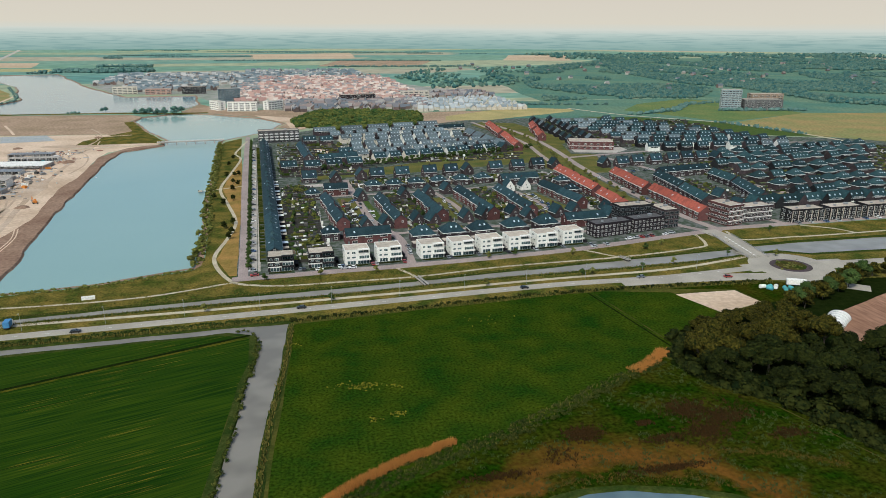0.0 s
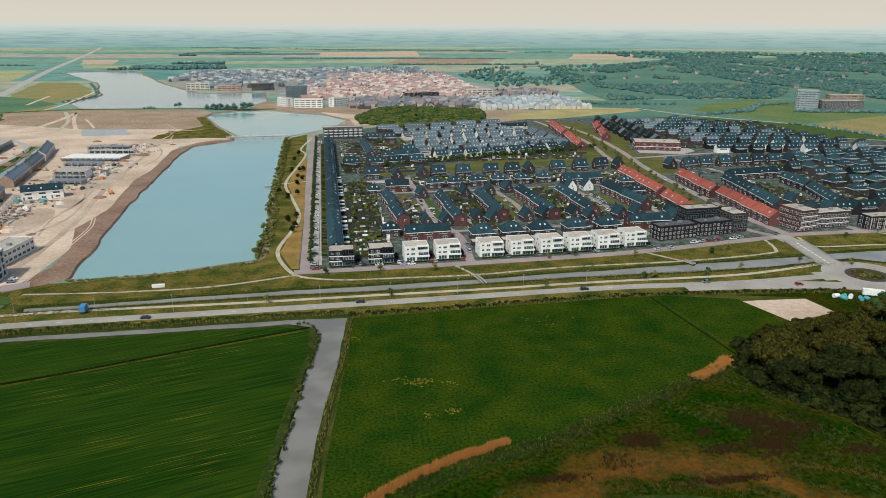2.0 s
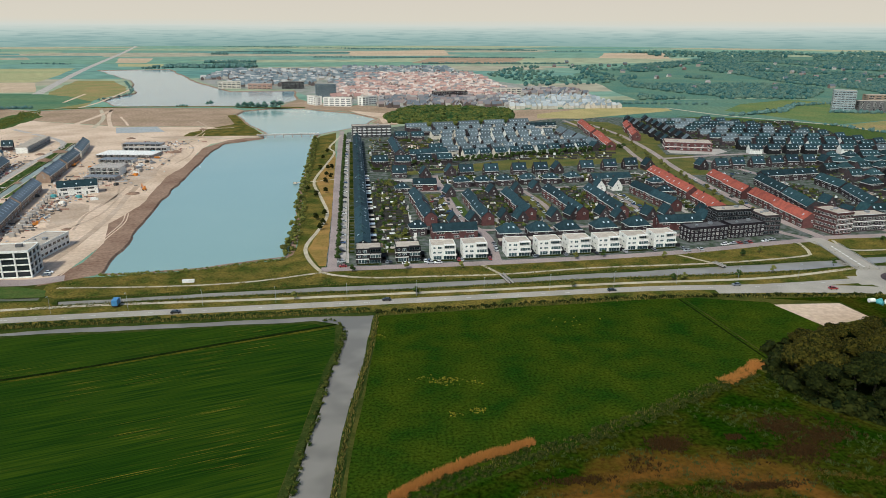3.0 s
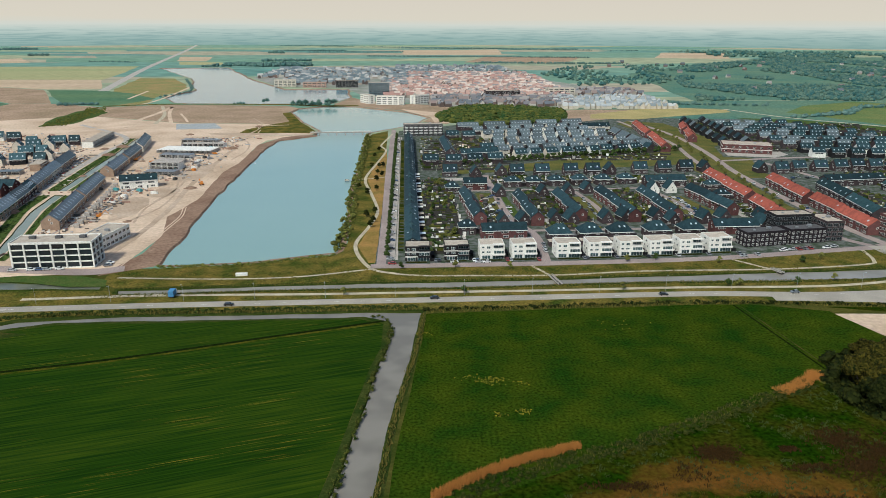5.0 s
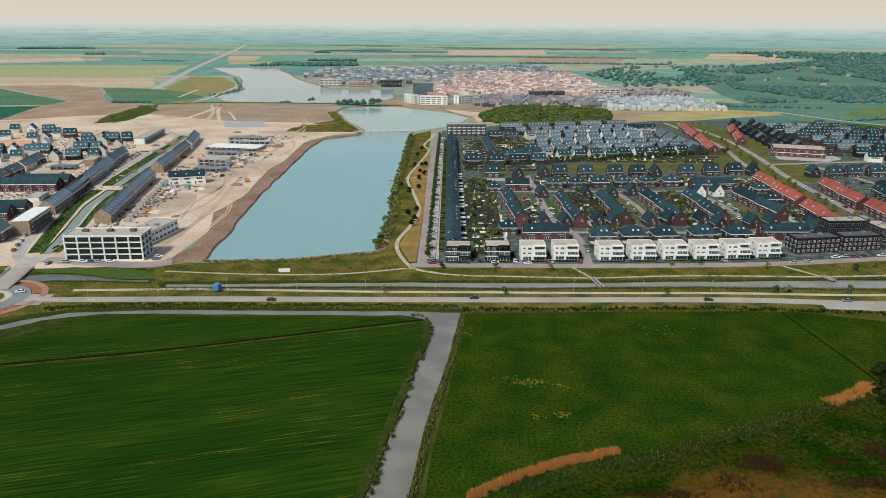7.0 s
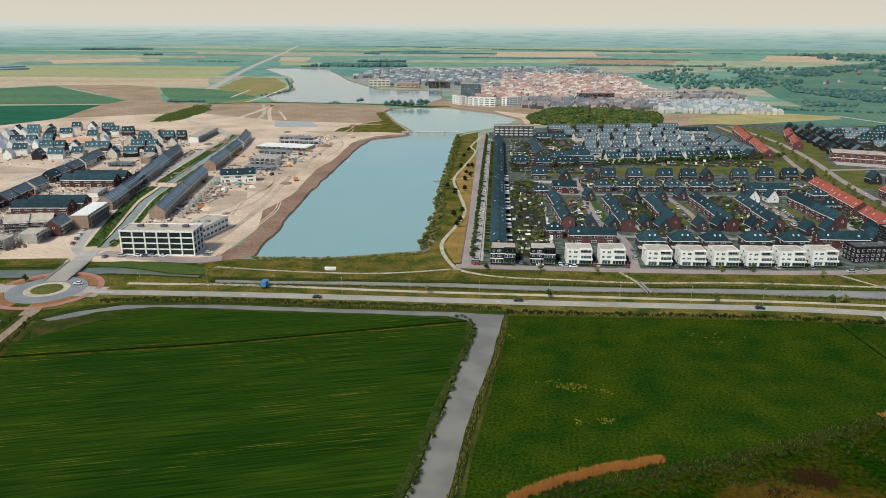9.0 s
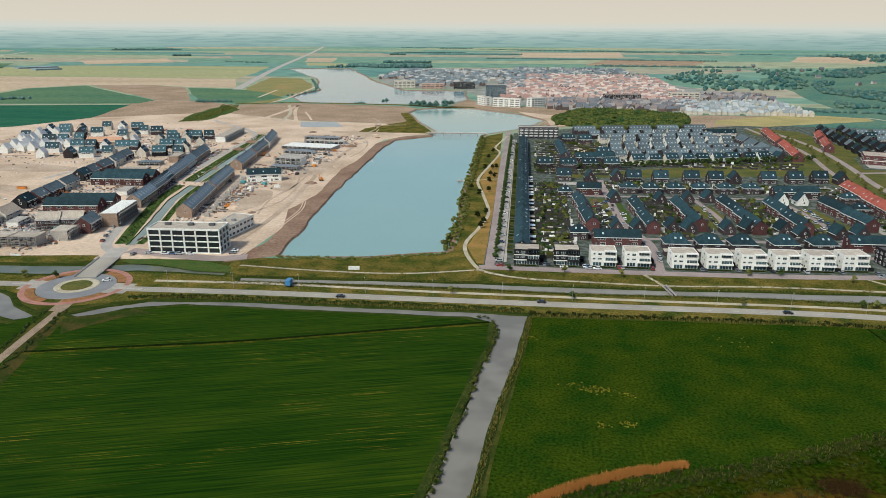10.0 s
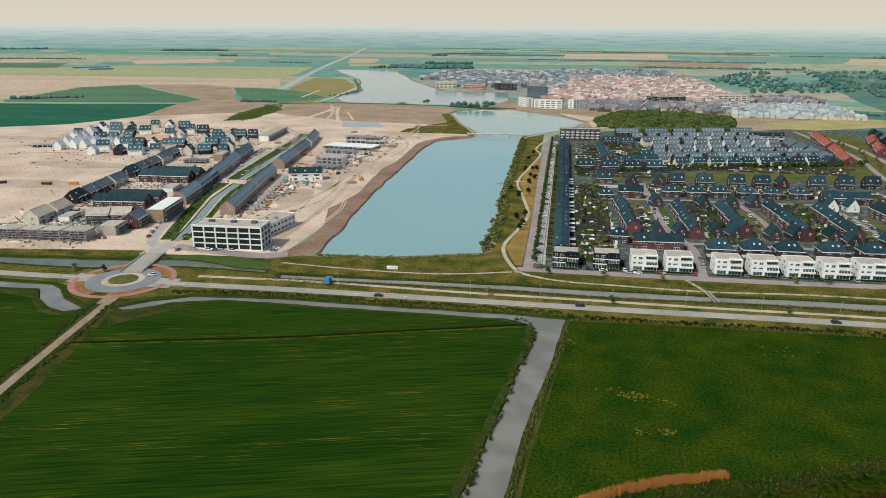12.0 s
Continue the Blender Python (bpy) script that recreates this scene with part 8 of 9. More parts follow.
for cx, cy, sx, sy, n in ((88, 175, 3.0, 1.9, 380), (128, 181, 4.0, 2.8, 340), (137, 174, 4.2, 2.2, 280), (110, 176.4, 1.4, 0.7, 70), (112, 167, 3.4, 1.0, 120), (127, 168, 3.6, 1.8, 200), (56, 160.5, 5, 0.9, 120), (104, 152.6, 4, 0.7, 120), (152, 161, 3.2, 1.5, 120), (104, 153, 9, 0.8, 160), (126, 166, 7, 4, 120), (76, 166, 3, 2.4, 60), (144, 178, 5, 4, 80)):
    for _ in range(n):
        blades(rust, rr.gauss(cx, sx), rr.gauss(cy, sy), 0.6, 6, 0.6, 0.4, 0.07)
single("rough_tussocks", tuft.mesh("tussocks", "tussock"), "green tussocks in the rough pasture", "grass", kind="stuff")
single("rusty_docks", rust.mesh("docks", "rust"), "patches of rusty brown dock plants in the pasture", "plants", kind="stuff")
ochre = Geo()
for line, wide in (([(50, 146), (64, 151.5), (77, 153.5), (90, 152), (105, 147.5), (118, 142), (130, 134)], 2.6), ([(50, 154), (58, 156), (70, 158), (83, 159.5), (95, 158), (106, 154)], 1.2), ([(62, 160), (80, 164), (98, 161), (112, 155)], 3.0), ([(120, 158), (140, 152), (156, 143)], 1.6)):
    for x, y in along(line, 0.16, 0, rr, 1.0):
        blades(ochre, x + rr.gauss(0, wide * 0.4), y + rr.gauss(0, wide * 0.5), 0.4, 5, 0.6, 0.3, 0.035)
single("dry_grass_tufts", ochre.mesh("ochre", "ochre_blade"), "bands of dry ochre grass round the pond", "grass", kind="stuff")
bloom = Geo()
for cx, cy, n, s in ((26, 221, 60, 3.6), (27, 198, 18, 2.0), (34, 200, 26, 2.2), (18, 224, 14, 3.0), (36, 219, 12, 4.0), (84, 268, 14, 9), (2, 262, 20, 2.5)):
    for _ in range(n):
        blades(bloom, rr.gauss(cx, s * 0.7), rr.gauss(cy, s * 0.4), 0.4, 2, 0.3, 0.2, 0.16)
single("yellow_flowers", bloom.mesh("flowers", "flower"), "yellow flowering weeds in the meadow", "flowers", kind="stuff")

# woods and copses further off
rr = random.Random(101)


def copse(name, spots, m, label):
    g = Geo()
    for x, y, r in spots:
        core(g, (x, y, r * 0.5), r, rr, 0.85, n=5)
        blob_quads(g, (x, y, r * 0.6), r * 1.05, 9, r * 0.24, rr, 0.9)
    return single(name, g.mesh(name, m), label, "woodland", kind="stuff")


def fill(ring, step, r0, r1, keep=1.0, gaps=0.0):
    xs, ys = [p[0] for p in ring], [p[1] for p in ring]
    out = []
    y = min(ys)
    while y < max(ys):
        x = min(xs)
        while x < max(xs):
            px, py = x + rr.uniform(-0.45, 0.45) * step, y + rr.uniform(-0.45, 0.45) * step
            if inside((px, py), ring) and rr.random() < keep and noise.noise(Vector((px * 0.006, py * 0.004, 5))) > gaps - 1:
                out.append((px, py, rr.uniform(r0, r1)))
            x += step
        y += step
    return out


copse("grove", fill([(30, 925), (28, 985), (70, 1090), (120, 1100), (216, 1045), (205, 960), (185, 912), (82, 880)], 5.6, 3.0, 5.2), "grove_leaf", "dense olive-green grove behind the estate")
sheet("woodland_floor", [(470, 1190), (700, 1205), (900, 1130), (1000, 1010), (1400, 900), (2600, 1300), (2700, 3000), (1500, 3000), (900, 2350), (560, 1900)], 0.09, "far_green_haze", "green ground under the far woods", "ground", 60, 12)
far_wood = fill([(480, 1190), (700, 1205), (900, 1130), (1000, 1010), (1400, 900), (1900, 1100), (2000, 1800), (1000, 1800), (620, 1700)], 9.5, 2.8, 5.2, 0.9, 0.93)
far_wood += fill([(620, 1700), (1000, 1800), (2000, 1800), (2700, 1700), (2700, 2900), (1500, 2900), (900, 2300)], 15, 4.2, 7.0, 0.85, 0.90)
far_wood += fill([(280, 1480), (560, 1560), (700, 1900), (900, 2300), (500, 2300), (330, 1900)], 19, 3.5, 6.5, 0.5, 1.0)
far_wood += fill([(1300, 2900), (3600, 2600), (3600, 3300), (1300, 3600)], 34, 7, 11, 0.8, 0.9)
copse("far_woods", far_wood, "leaf_haze", "wide belt of woods and tree-lined gardens in the distance")
lines = []
for line, step, r in (([(-620, 2380), (-500, 2330), (-465, 2200)], 9, 6), ([(-560, 2270), (-440, 2225), (-325, 2262)], 3.2, 11), ([(-430, 2330), (-330, 2300)], 5, 9), ([(-536, 2545), (-371, 2590)], 6, 8), ([(-662, 3310), (-594, 3305)], 9, 9), ([(-2247, 3643), (-1906, 3760)], 12, 9), ([(-3180, 3560), (-3000, 3700)], 14, 9), ([(-1560, 2985), (-1485, 3005)], 12, 8), ([(-640, 2200), (-560, 2230)], 12, 9), ([(-556, 1122), (-498, 1136)], 5, 4), ([(-190, 1134), (-150, 1122)], 6, 4), ([(-290, 1146), (-272, 1144)], 5, 3), ([(-446, 1256), (-432, 1390), (-532, 1690)], 17, 2.6), ([(-960, 1080), (-860, 1130)], 10, 5),
                      ([(-700, 3600), (-350, 3700)], 9, 5), ([(-200, 3000), (700, 2900)], 12, 5), ([(-100, 4100), (900, 4000)], 16, 6), ([(200, 2450), (700, 2420)], 10, 6), ([(640, 730), (600, 860)], 9, 3.5), ([(690, 985), (830, 960)], 8, 5),
                      ([(520, 960), (620, 1000), (700, 1080), (820, 1110)], 10, 5), ([(250, 1230), (420, 1140), (560, 1110)], 14, 5), ([(60, 2000), (300, 1960)], 20, 8), ([(-2300, 2500), (-1900, 2550)], 9, 5), ([(-60, 3480), (-500, 3420)], 14, 5)):
    lines += [(x, y, r * rr.uniform(0.45, 0.95)) for x, y in along(line, step * 0.5, 0, rr, r * 1.2)]
for i in range(18):
    x, y = -1100 + 262 * (i * 7 % 18), 2500 + 120 * (i * 11 % 18)
    lines += [(px, py, rr.uniform(2, 4.5)) for px, py in along([(x, y), (x + 160 + 40 * (i % 7), y + 40 * (i % 3 - 1))], 6, 0, rr, 12)]
copse("tree_lines", lines, "leaf_far_haze", "scattered tree rows and copses in the flat farmland")

sheet("scrub_strip", [(-462, 880), (-486, 973), (-486, 1095), (-440, 1030), (-432, 905)], 0.085, "bank_green", "green weedy strip beyond the building site", "verge", 10, 4.0)
scatter_stuff("field_scrub", [(x, y, rr.uniform(0.5, 1.6)) for x, y in along([(-448, 885), (-458, 955), (-464, 1040), (-482, 1090)], 0.5, 0, rr, 14)], "leaf_olive2", "low green scrub beyond the site", "scrub", 12, 0.33)


# ---- vehicles and small things ----
def car_mesh():
    g = Geo()
    prof = [(-2.1, 0.35), (-2.15, 0.75), (-1.95, 0.95), (-1.0, 1.0), (1.2, 0.98), (2.0, 0.85), (2.1, 0.6), (2.05, 0.35)]
    n = len(prof)
    for i in range(n):
        (a, b), (c, d) = prof[i], prof[(i + 1) % n]
        g.face([(a, -0.85, b), (a, 0.85, b), (c, 0.85, d), (c, -0.85, d)])
    g.face([(x, -0.85, z) for x, z in prof][::-1]).face([(x, 0.85, z) for x, z in prof])
    return g


def cabin_mesh():
    g = Geo()
    lo, hi = [(-1.75, 0.97), (1.05, 0.97)], [(-1.25, 1.48), (0.35, 1.48)]
    for s in (-1, 1):
        p = [(lo[0][0], s * 0.8, lo[0][1]), (lo[1][0], s * 0.8, lo[1][1]), (hi[1][0], s * 0.65, hi[1][1]), (hi[0][0], s * 0.65, hi[0][1])]
        g.face(p if s < 0 else p[::-1], 0)
    g.face([(lo[1][0], -0.8, 0.97), (lo[1][0], 0.8, 0.97), (hi[1][0], 0.65, 1.48), (hi[1][0], -0.65, 1.48)], 0)
    g.face([(lo[0][0], 0.8, 0.97), (lo[0][0], -0.8, 0.97), (hi[0][0], -0.65, 1.48), (hi[0][0], 0.65, 1.48)], 0)
    g.face([(hi[0][0], -0.65, 1.48), (hi[1][0], -0.65, 1.48), (hi[1][0], 0.65, 1.48), (hi[0][0], 0.65, 1.48)], 1)
    return g


def car(paint, word):
    g = car_mesh()
    for x in (-1.3, 1.3):
        for y in (-0.8, 0.8):
            g.rod((x, y - 0.1, 0.32), (x, y + 0.1, 0.32), 0.32, n=8, m=1)
    t = single("car", g.mesh("car_body", paint, "rubber"), word + " parked family car", "car", "parked cars")
    part("cabin", cabin_mesh().mesh("cabin", "glass", paint), t)
    return t


rr = random.Random(121)
WORDS = {"car_white": "white", "car_black": "black", "car_grey": "grey", "car_silver": "silver", "car_red": "red", "car_blue": "dark blue"}


def park(x, y, rz, z=0.16):
    p = rr.choice(("car_white", "car_white", "car_black", "car_grey", "car_grey", "car_silver", "car_silver", "car_red", "car_blue"))
    return place(("car", p), lambda: car(p, WORDS[p]), pose(x, y, z, 0, 0, rz))


for i in range(26):
    y = 356 + i * 16.4 + rr.uniform(0, 4)
    park(-14.0 - 5.4 * (y - 352) / 440, y, 2 if i % 4 else 182, 0.15)
for x, y in ((20, 350.6), (33, 350.2), (37, 350.0), (-13, 349.0), (71.5, 368), (72.2, 374), (72.6, 381), (67, 392), (187, 359), (178, 356.5), (206, 367), (211, 367.6), (215, 368.2), (219, 369), (222, 369.5), (238, 372.5), (232, 370.2), (205, 366)):
    park(x, y, rr.choice((4, 184)) if x < 60 else 100 if x < 75 else rr.choice((10, 190, 100)), 0.18)
for x in (30.6, 32.4, 48.5, 50.2, 65.5, 90.5, 91.9, 108.2, 125.8, 142.8, 160.2, 177.6, 10.0, 12.0):
    park(x, 353.6 + max(0, x - 60) * 0.065, 91, 0.18)
for i in range(15):
    park(331 + i * 10.6 + rr.uniform(-1, 1), 374.6 + rr.uniform(-0.4, 0.4), rr.choice((92, 272)), 0.18)
for i in range(7):
    park(58 + rr.uniform(-2, 6), 430 + i * 12, rr.choice((3, 95)), 0.17)
    park(120 + rr.uniform(-1.5, 1.5), 440 + i * 8.6, rr.choice((93, 94)), 0.17)
    park(191 + rr.uniform(-1.5, 1.5), 446 + i * 7.4, rr.choice((93, 94)), 0.17)
    park(222 + rr.uniform(-1.5, 1.5), 446 + i * 9.4, rr.choice((93, 94)), 0.17)
    park(291 + rr.uniform(-1.5, 1.5), 436 + i * 11.4, rr.choice((93, 94)), 0.17)
    park(272 + rr.uniform(-3.2, -2.2), 420 + i * 20, 91, 0.17)
for x, y in ((-196, 344), (-192, 344.4), (-188, 344.6), (-182, 345), (-205, 343.6), (-160, 350), (-160.5, 354), (-213, 341)):
    park(x, y, rr.choice((4, 92)), 0.16)
# along the building site road and in the courts of the estate
for i in range(16):
    y = 362 + i * 9.5 + rr.uniform(-1.5, 1.5)
    park(float(np.interp(y, (356, 388, 455, 512), (-242, -254, -276, -285))), y, 106, 0.16)
for i in range(14):
    park(-289 - i * 1.35, 546 + i * 9, 98, 0.16)
for i in range(12):
    park(47 + (i % 4) * 3.0, 440 + i * 5.6, 4 if i % 2 else 184, 0.17)
    park(178 + (i % 3) * 5.0, 442 + i * 4.6, 94, 0.17)
    park(225 + (i % 2) * 4, 452 + i * 5.4, 3, 0.17)
for i in range(22):
    park(82 + i * 6.9, 384.6 + i * 0.5, 92 if i % 3 else 4, 0.17)
for i in range(20):
    park(100 + (i % 5) * 24, 672 + (i // 5) * 27 + (i % 5) * 6.5, 14, 0.17)
for i in range(12):
    park(300 + i * 6, 560 + (i % 2) * 3, 96, 0.17)
# on the main road
for x, y, rz in ((-84, 294.3, 2), (8, 299.8, 182), (115, 301.2, 2), (178, 302.2, 181), (222, 292.8, -6), (-203, 300, 200)):
    park(x, y, rz, 0.14)


def lorry():
    t = thing("lorry", "blue and white box lorry on the cycle path verge", "lorry")
    part("box", Geo().box(-3.0, 1.4, -1.2, 1.2, 0.9, 3.4).mesh("box", "blue"), t)
    part("cab", Geo().prism([(1.5, 0.5), (3.0, 0.5), (3.05, 1.5), (2.7, 2.6), (1.5, 2.7)], -1.15, 1.15).mesh("cab", "white"), t, pose(0, 0, 0, 90, 0, 0))
    part("chassis", Geo().box(-3.0, 3.0, -0.8, 0.8, 0.5, 0.9).mesh("chassis", "rubber"), t)
    for x in (-2.0, 2.3):
        for y in (-1.05, 1.05):
            part("wheel", shared("lorry_wheel", lambda: Geo().rod((0, -0.16, 0), (0, 0.16, 0), 0.48, n=12).mesh("wheel", "rubber")), t, pose(x, y, 0.48))
    return t


lorry().matrix_basis = pose(-112.5, 306.2, 0.12, 0, 0, 92)


def trailer(x, y, rz, L, m, label):
    t = thing("trailer", label, "trailer")
    t.matrix_basis = pose(x, y, 0.08, 0, 0, rz)
    part("box", Geo().box(-L / 2, L / 2, -1.25, 1.25, 0.9, 3.5).mesh("box", m), t)
    part("chassis", Geo().box(-L / 2, L / 2, -0.7, 0.7, 0.55, 0.9).mesh("chassis", "metal"), t)
    for s in (-1, 1):
        part("wheel", shared("lorry_wheel2", lambda: Geo().rod((0, -0.16, 0), (0, 0.16, 0), 0.48, n=12).mesh("wheel", "rubber")), t, pose(-L * 0.3, s * 1.05, 0.48))


trailer(247, 274, -28, 9, "white", "long white box trailer parked on the farm yard")
single("concrete_block", Geo().box(-2.8, 2.8, -0.7, 0.7, 0, 1.3).box(-2.9, 2.9, -0.8, 0.8, 1.3, 1.45).mesh("block", "white"), "long low white concrete block in the lakeside grass", "block", at=pose(-87.5, 333.5, 0.06, 0, 0, 4))
for i, (x, y, s) in enumerate(((229, 275.5, 1), (232, 274.5, 0), (235, 273.5, 1), (238, 270.5, 0), (241, 270, 0), (231, 272.5, 0))):
    place(("bale", s), lambda: single("wrapped_bale", Geo().rod((-1.4, 0, 0.95), (1.4, 0, 0.95), 1.0, n=12).mesh("bale", "white" if s else "teal"), "round hay bale wrapped in white film" if s else "round hay bale wrapped in teal film", "bale", "wrapped bales"), pose(x, y, 0.02, 0, 0, i * 23))


def greenhouse():
    t = thing("polytunnel", "white plastic polytunnel with a rounded roof", "greenhouse")
    g = Geo()
    n, L, R = 10, 19, 4.6
    for i in range(n):
        a, b = (math.pi * k / n for k in (i, i + 1))
        g.face([(-L / 2, R * math.cos(a), R * 0.66 * math.sin(a)), (-L / 2, R * math.cos(b), R * 0.66 * math.sin(b)), (L / 2, R * math.cos(b), R * 0.66 * math.sin(b)), (L / 2, R * math.cos(a), R * 0.66 * math.sin(a))][::-1])
    for s in (-1, 1):
        p = [(s * L / 2, R * math.cos(math.pi * i / n), R * 0.66 * math.sin(math.pi * i / n)) for i in range(n + 1)]
        g.face(p if s > 0 else p[::-1])
    part("cover", g.mesh("cover", "white"), t)
    for k in range(8):
        x = -L / 2 + L * k / 7
        h = Geo()
        for i in range(n):
            a, b = (math.pi * q / n for q in (i, i + 1))
            h.rod((0, (R + 0.05) * math.cos(a), (R + 0.05) * 0.66 * math.sin(a)), (0, (R + 0.05) * math.cos(b), (R + 0.05) * 0.66 * math.sin(b)), 0.07, n=4)
        part("hoop", shared("hoop", lambda: h.mesh("hoop", "metal")), t, pose(x, 0, 0))
    part("door", Geo().box(L / 2 - 0.02, L / 2 + 0.08, -1.2, 1.2, 0, 2.4).mesh("door", "metal"), t)
    return t


greenhouse().matrix_basis = pose(230.5, 230.5, 0.1, 0, 0, 35)


def jetty():
    t = thing("jetty", "small wooden landing stage on the lake", "jetty")
    part("deck", Geo().box(-9, 0, -0.9, 0.9, 0.1, 0.3).box(-12, -9, -3, 3, 0.1, 0.3).mesh("deck", "path"), t)
    for x in (-11.5, -9.2, -5, -1):
        for y in (-0.8, 0.8):
            part("pile", shared("pile", lambda: Geo().rod((0, 0, -2), (0, 0, 1.0), 0.12, n=6).mesh("pile", "wood")), t, pose(x, y, 0))
    return t


jetty().matrix_basis = pose(-46, 562, 0, 0, 0, 8)


def lamp_post():
    t = single("street_lamp", Geo().rod((0, 0, 0), (0, 0, 8), 0.09, 0.05, 6).rod((0, 0, 7.9), (1.1, 0, 8.15), 0.05, n=5).mesh("pole", "metal"), "tall grey roadside lamp post", "street lamp", "lamp posts on the main road")
    part("lamp_head", Geo().box(0.9, 1.7, -0.15, 0.15, 8.08, 8.22).mesh("head", "metal"), t)
    return t


for i in range(13):
    x = -170 + i * 32
    place("lamp_post", lamp_post, pose(x, float(np.interp(x, (-190, -120, -50, 25, 130, 244), (296.5, 300.6, 302, 304, 307.4, 309))), 0.06, 0, 0, -90))


# ---- the town beyond the lake ----
sheet("town_ground", [(-286, 1490), (-140, 1450), (-100, 1300), (-60, 1230), (24, 1112), (250, 1062), (405, 1062), (430, 1290), (310, 1650), (305, 1885), (270, 2245), (-380, 2120), (-392, 1745)], 0.052, "town_ground", "paved and planted ground of the far town", "ground", 30, 4.0)
sheet("building_land", [(185, 905), (270, 955), (380, 1000), (470, 1062), (405, 1066), (250, 1064), (222, 1050), (208, 962)], 0.058, "heath", "bare pinkish building land behind the estate", "ground", 12, 2.0)
sheet("north_shore", [(-128, 1126), (-91, 1112), (-9, 1039), (23, 977), (8, 925), (40, 900), (62, 960), (76, 1094), (50, 1114), (-20, 1150), (-88, 1202), (-110, 1250), (-130, 1150)], 0.06, "heath", "bare brownish north shore of the lake", "ground", 10, 2.0)
rr = random.Random(131)

def little_houses(name, spots, roof, label, depth=7.0, wall="town_wall"):
    """A far quarter of small gabled houses, too many and too far off to count. spots: x, y, length, turn, ridge."""
    g = Geo()
    for x, y, L, turn, ridge in spots:
        c, s = math.cos(radians(turn)), math.sin(radians(turn))
        q = lambda a, b, z: (x + a * c - b * s, y + a * s + b * c, z)
        a, b, e = L / 2, depth / 2, ridge * 0.56
        g.face([q(-a, -b, 0), q(a, -b, 0), q(a, -b, e), q(-a, -b, e)], 1).face([q(a, b, 0), q(-a, b, 0), q(-a, b, e), q(a, b, e)], 1)
        g.face([q(a, -b, 0), q(a, b, 0), q(a, b, e), q(a, 0, ridge), q(a, -b, e)], 1).face([q(-a, b, 0), q(-a, -b, 0), q(-a, -b, e), q(-a, 0, ridge), q(-a, b, e)], 1)
        k = len(g.v)
        g.v += [q(-a - 0.3, -b - 0.4, e - 0.2), q(a + 0.3, -b - 0.4, e - 0.2), q(a + 0.3, 0, ridge + 0.2), q(-a - 0.3, 0, ridge + 0.2), q(a + 0.3, b + 0.4, e - 0.2), q(-a - 0.3, b + 0.4, e - 0.2)]
        g.f += [(k, k + 1, k + 2, k + 3), (k + 3, k + 2, k + 4, k + 5)]
        g.m += [0, 0]
    return single(name, g.mesh(name, roof, wall), label, "houses", kind="stuff")


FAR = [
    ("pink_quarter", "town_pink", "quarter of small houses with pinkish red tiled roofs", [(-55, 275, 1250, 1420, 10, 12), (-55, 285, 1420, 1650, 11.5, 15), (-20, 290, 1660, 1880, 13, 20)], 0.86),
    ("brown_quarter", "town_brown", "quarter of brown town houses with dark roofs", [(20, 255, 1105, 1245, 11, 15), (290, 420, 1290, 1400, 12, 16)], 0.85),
    ("harbour_quarter", "town_roof_haze", "grey-roofed town houses round the harbour", [(-290, -105, 1530, 1720, 11, 15), (-380, 40, 1720, 2080, 13, 20), (-60, 260, 1890, 2240, 16, 26), (-75, -20, 1440, 1700, 11, 15)], 0.8),
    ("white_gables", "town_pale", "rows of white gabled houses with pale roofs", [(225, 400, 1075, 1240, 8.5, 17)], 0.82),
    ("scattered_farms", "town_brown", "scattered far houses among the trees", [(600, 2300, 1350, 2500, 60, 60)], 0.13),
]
for name, roof, label, areas, keep in FAR:
    spots = []
    for x0, x1, y0, y1, dx, dy in areas:
        y = y0
        while y <= y1:
            x = x0 + rr.uniform(0, dx)
            while x <= x1:
                if rr.random() < keep and not inside((x, y), WATER["harbour_lake"][0]):
                    spots.append((x, y + rr.uniform(-2, 2), rr.uniform(0.65, 1.0) * min(dx, 14), rr.choice((8, 8, 98)) + rr.uniform(-5, 5), rr.uniform(7, 9.5)))
                x += dx
            y += dy
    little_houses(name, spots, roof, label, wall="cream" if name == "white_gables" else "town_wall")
for x, y, L, W, fl, wall, rz, lab in ((-78, 1160, 28, 12, 4, "white", -58, "white waterfront apartments by the lake"), (-40, 1136, 44, 12, 4, "white", -8, "white waterfront apartments with rows of windows"), (6, 1152, 30, 12, 4, "white", 42, "white waterfront apartments by the lake"),
                                      (-66, 1285, 36, 20, 7, "harbour_haze", 6, "tall blue-grey apartment block by the harbour"), (-140, 1470, 44, 16, 4, "brick_dark", 4, "dark flat-roofed harbour warehouse"), (-205, 1466, 46, 16, 3, "tile_pink", 4, "long red harbour building"),
                                      (-268, 1486, 44, 18, 4, "cream", 8, "pale flat-roofed harbour building"), (262, 1290, 50, 18, 4, "cream", 8, "pale flat-roofed town block"), (150, 1238, 60, 16, 4, "brick_brown", 8, "brown flat-roofed town block"), (900, 1150, 60, 20, 3, "brick_tan", -10, "low far building with brown roof")):
    flat_block("far_building", L, W, fl, 3.2, wall, 5, lab, group="large buildings in the far town", sides=1, ww=L / 5 * 0.72, wh=1.6, vent=False).matrix_basis = pose(x, y, 0.05, 0, 0, rz)


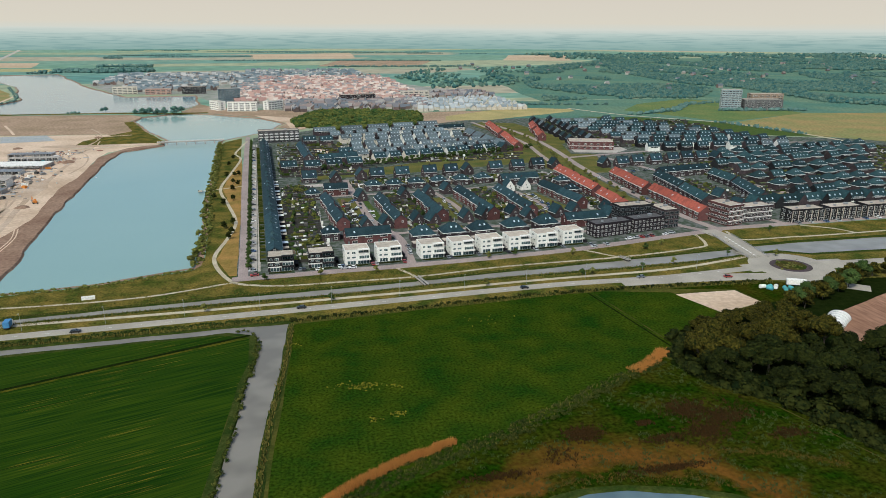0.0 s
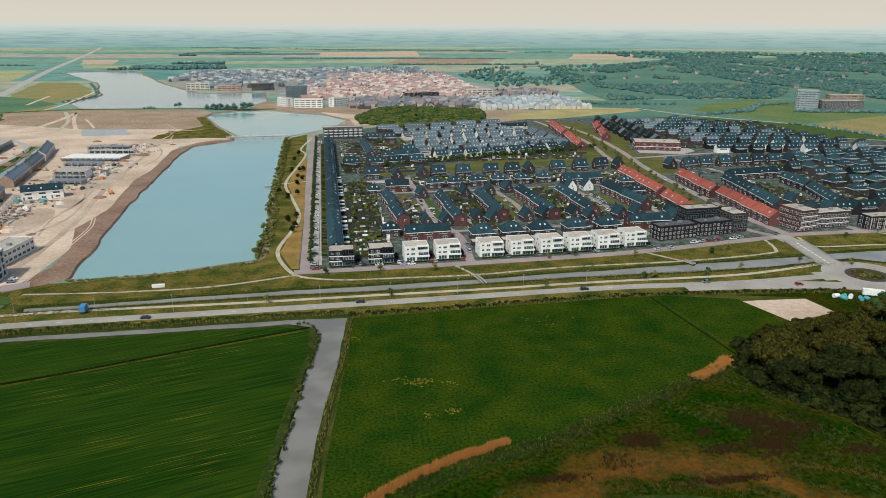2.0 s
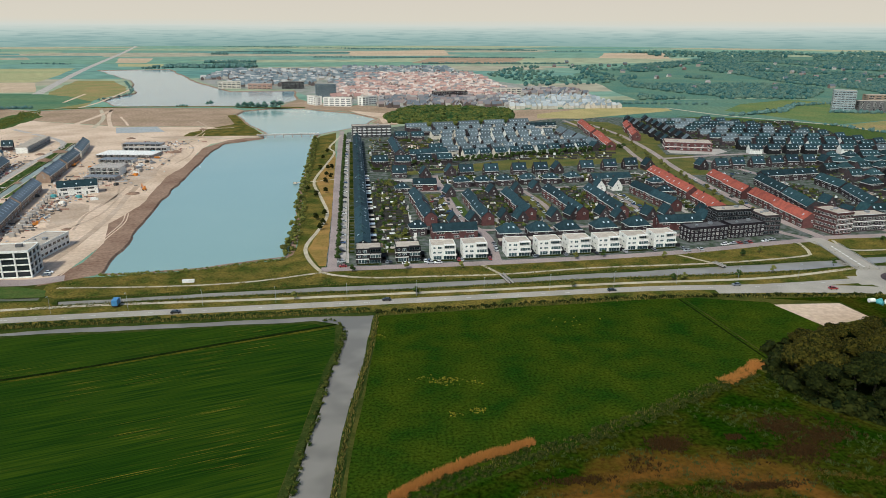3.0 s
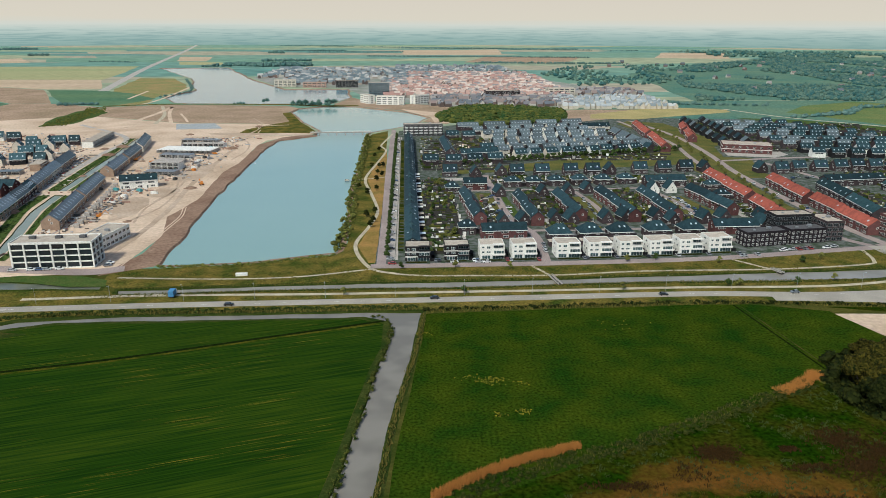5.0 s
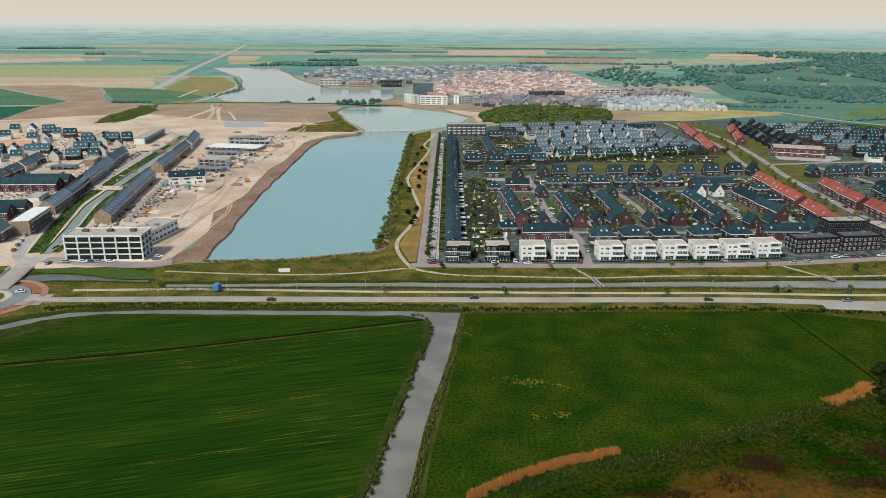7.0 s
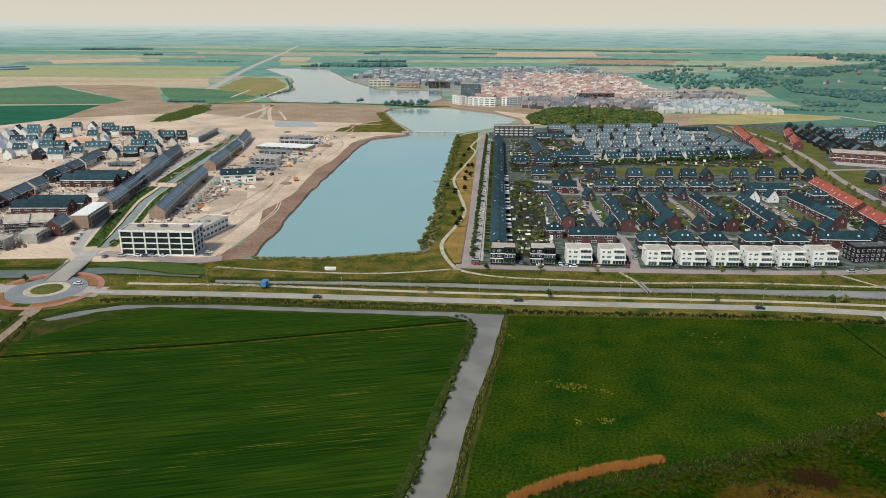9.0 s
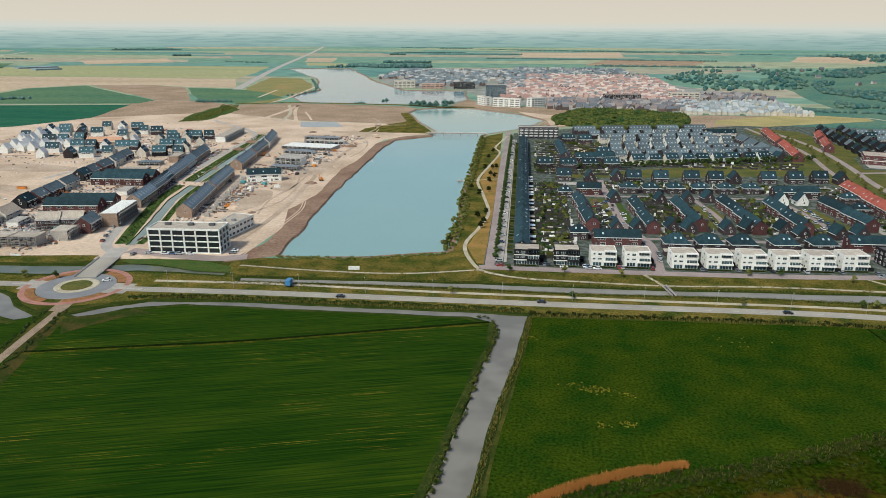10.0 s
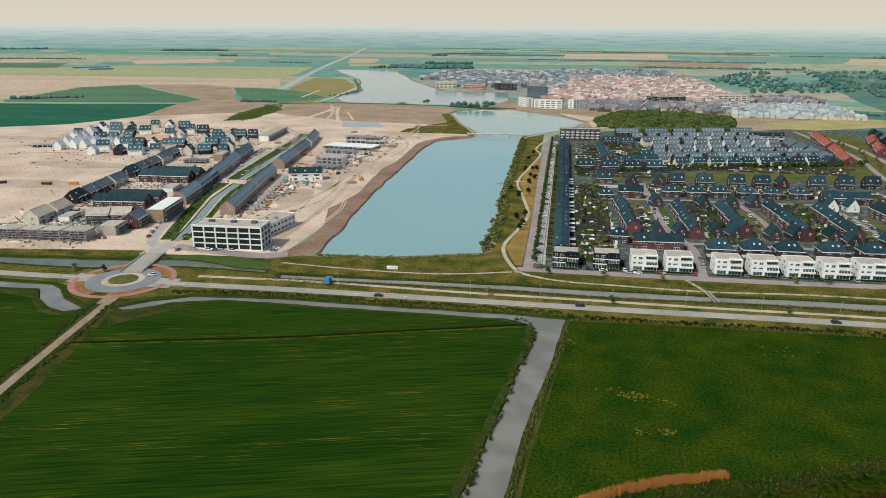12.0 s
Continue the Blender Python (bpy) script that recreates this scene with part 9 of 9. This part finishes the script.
# ---- far rim: glowing backdrop, hazy distance and pale sky painted by height ----
def rim_material():
    m = bpy.data.materials.new("distance")
    m.use_nodes = True
    n, l = m.node_tree.nodes, m.node_tree.links
    n.remove(n["Principled BSDF"])
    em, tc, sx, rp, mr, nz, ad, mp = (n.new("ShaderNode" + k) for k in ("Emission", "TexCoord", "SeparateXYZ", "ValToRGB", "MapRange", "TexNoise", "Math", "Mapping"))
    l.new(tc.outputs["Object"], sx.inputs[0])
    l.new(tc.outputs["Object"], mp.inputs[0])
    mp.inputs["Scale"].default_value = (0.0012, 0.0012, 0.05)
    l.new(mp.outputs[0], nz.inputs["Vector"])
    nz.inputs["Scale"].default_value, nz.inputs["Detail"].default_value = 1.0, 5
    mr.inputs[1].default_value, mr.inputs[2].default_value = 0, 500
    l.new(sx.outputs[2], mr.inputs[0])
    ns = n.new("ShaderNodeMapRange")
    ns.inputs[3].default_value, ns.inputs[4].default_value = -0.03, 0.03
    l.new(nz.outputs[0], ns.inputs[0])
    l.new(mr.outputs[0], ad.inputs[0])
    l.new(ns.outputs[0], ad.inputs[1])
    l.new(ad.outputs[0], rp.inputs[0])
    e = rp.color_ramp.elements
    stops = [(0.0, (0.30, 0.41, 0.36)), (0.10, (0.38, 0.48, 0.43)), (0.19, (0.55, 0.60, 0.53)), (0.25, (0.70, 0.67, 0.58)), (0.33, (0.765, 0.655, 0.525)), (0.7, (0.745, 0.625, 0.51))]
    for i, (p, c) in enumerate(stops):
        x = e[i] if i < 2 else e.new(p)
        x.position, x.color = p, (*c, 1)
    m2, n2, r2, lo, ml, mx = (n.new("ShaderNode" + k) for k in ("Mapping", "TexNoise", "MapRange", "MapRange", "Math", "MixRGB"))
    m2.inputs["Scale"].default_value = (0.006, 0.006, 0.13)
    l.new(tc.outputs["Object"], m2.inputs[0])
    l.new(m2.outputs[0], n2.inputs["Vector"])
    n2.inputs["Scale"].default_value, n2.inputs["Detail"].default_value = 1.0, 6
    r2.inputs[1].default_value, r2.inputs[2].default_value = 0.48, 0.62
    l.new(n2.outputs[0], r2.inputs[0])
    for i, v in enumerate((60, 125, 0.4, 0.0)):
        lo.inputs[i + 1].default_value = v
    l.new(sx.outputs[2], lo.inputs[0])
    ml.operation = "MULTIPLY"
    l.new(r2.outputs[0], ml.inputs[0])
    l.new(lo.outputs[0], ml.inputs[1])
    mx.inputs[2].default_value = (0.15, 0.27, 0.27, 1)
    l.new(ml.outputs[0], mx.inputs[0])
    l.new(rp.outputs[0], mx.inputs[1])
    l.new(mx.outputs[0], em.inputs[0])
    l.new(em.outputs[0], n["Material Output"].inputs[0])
    return m


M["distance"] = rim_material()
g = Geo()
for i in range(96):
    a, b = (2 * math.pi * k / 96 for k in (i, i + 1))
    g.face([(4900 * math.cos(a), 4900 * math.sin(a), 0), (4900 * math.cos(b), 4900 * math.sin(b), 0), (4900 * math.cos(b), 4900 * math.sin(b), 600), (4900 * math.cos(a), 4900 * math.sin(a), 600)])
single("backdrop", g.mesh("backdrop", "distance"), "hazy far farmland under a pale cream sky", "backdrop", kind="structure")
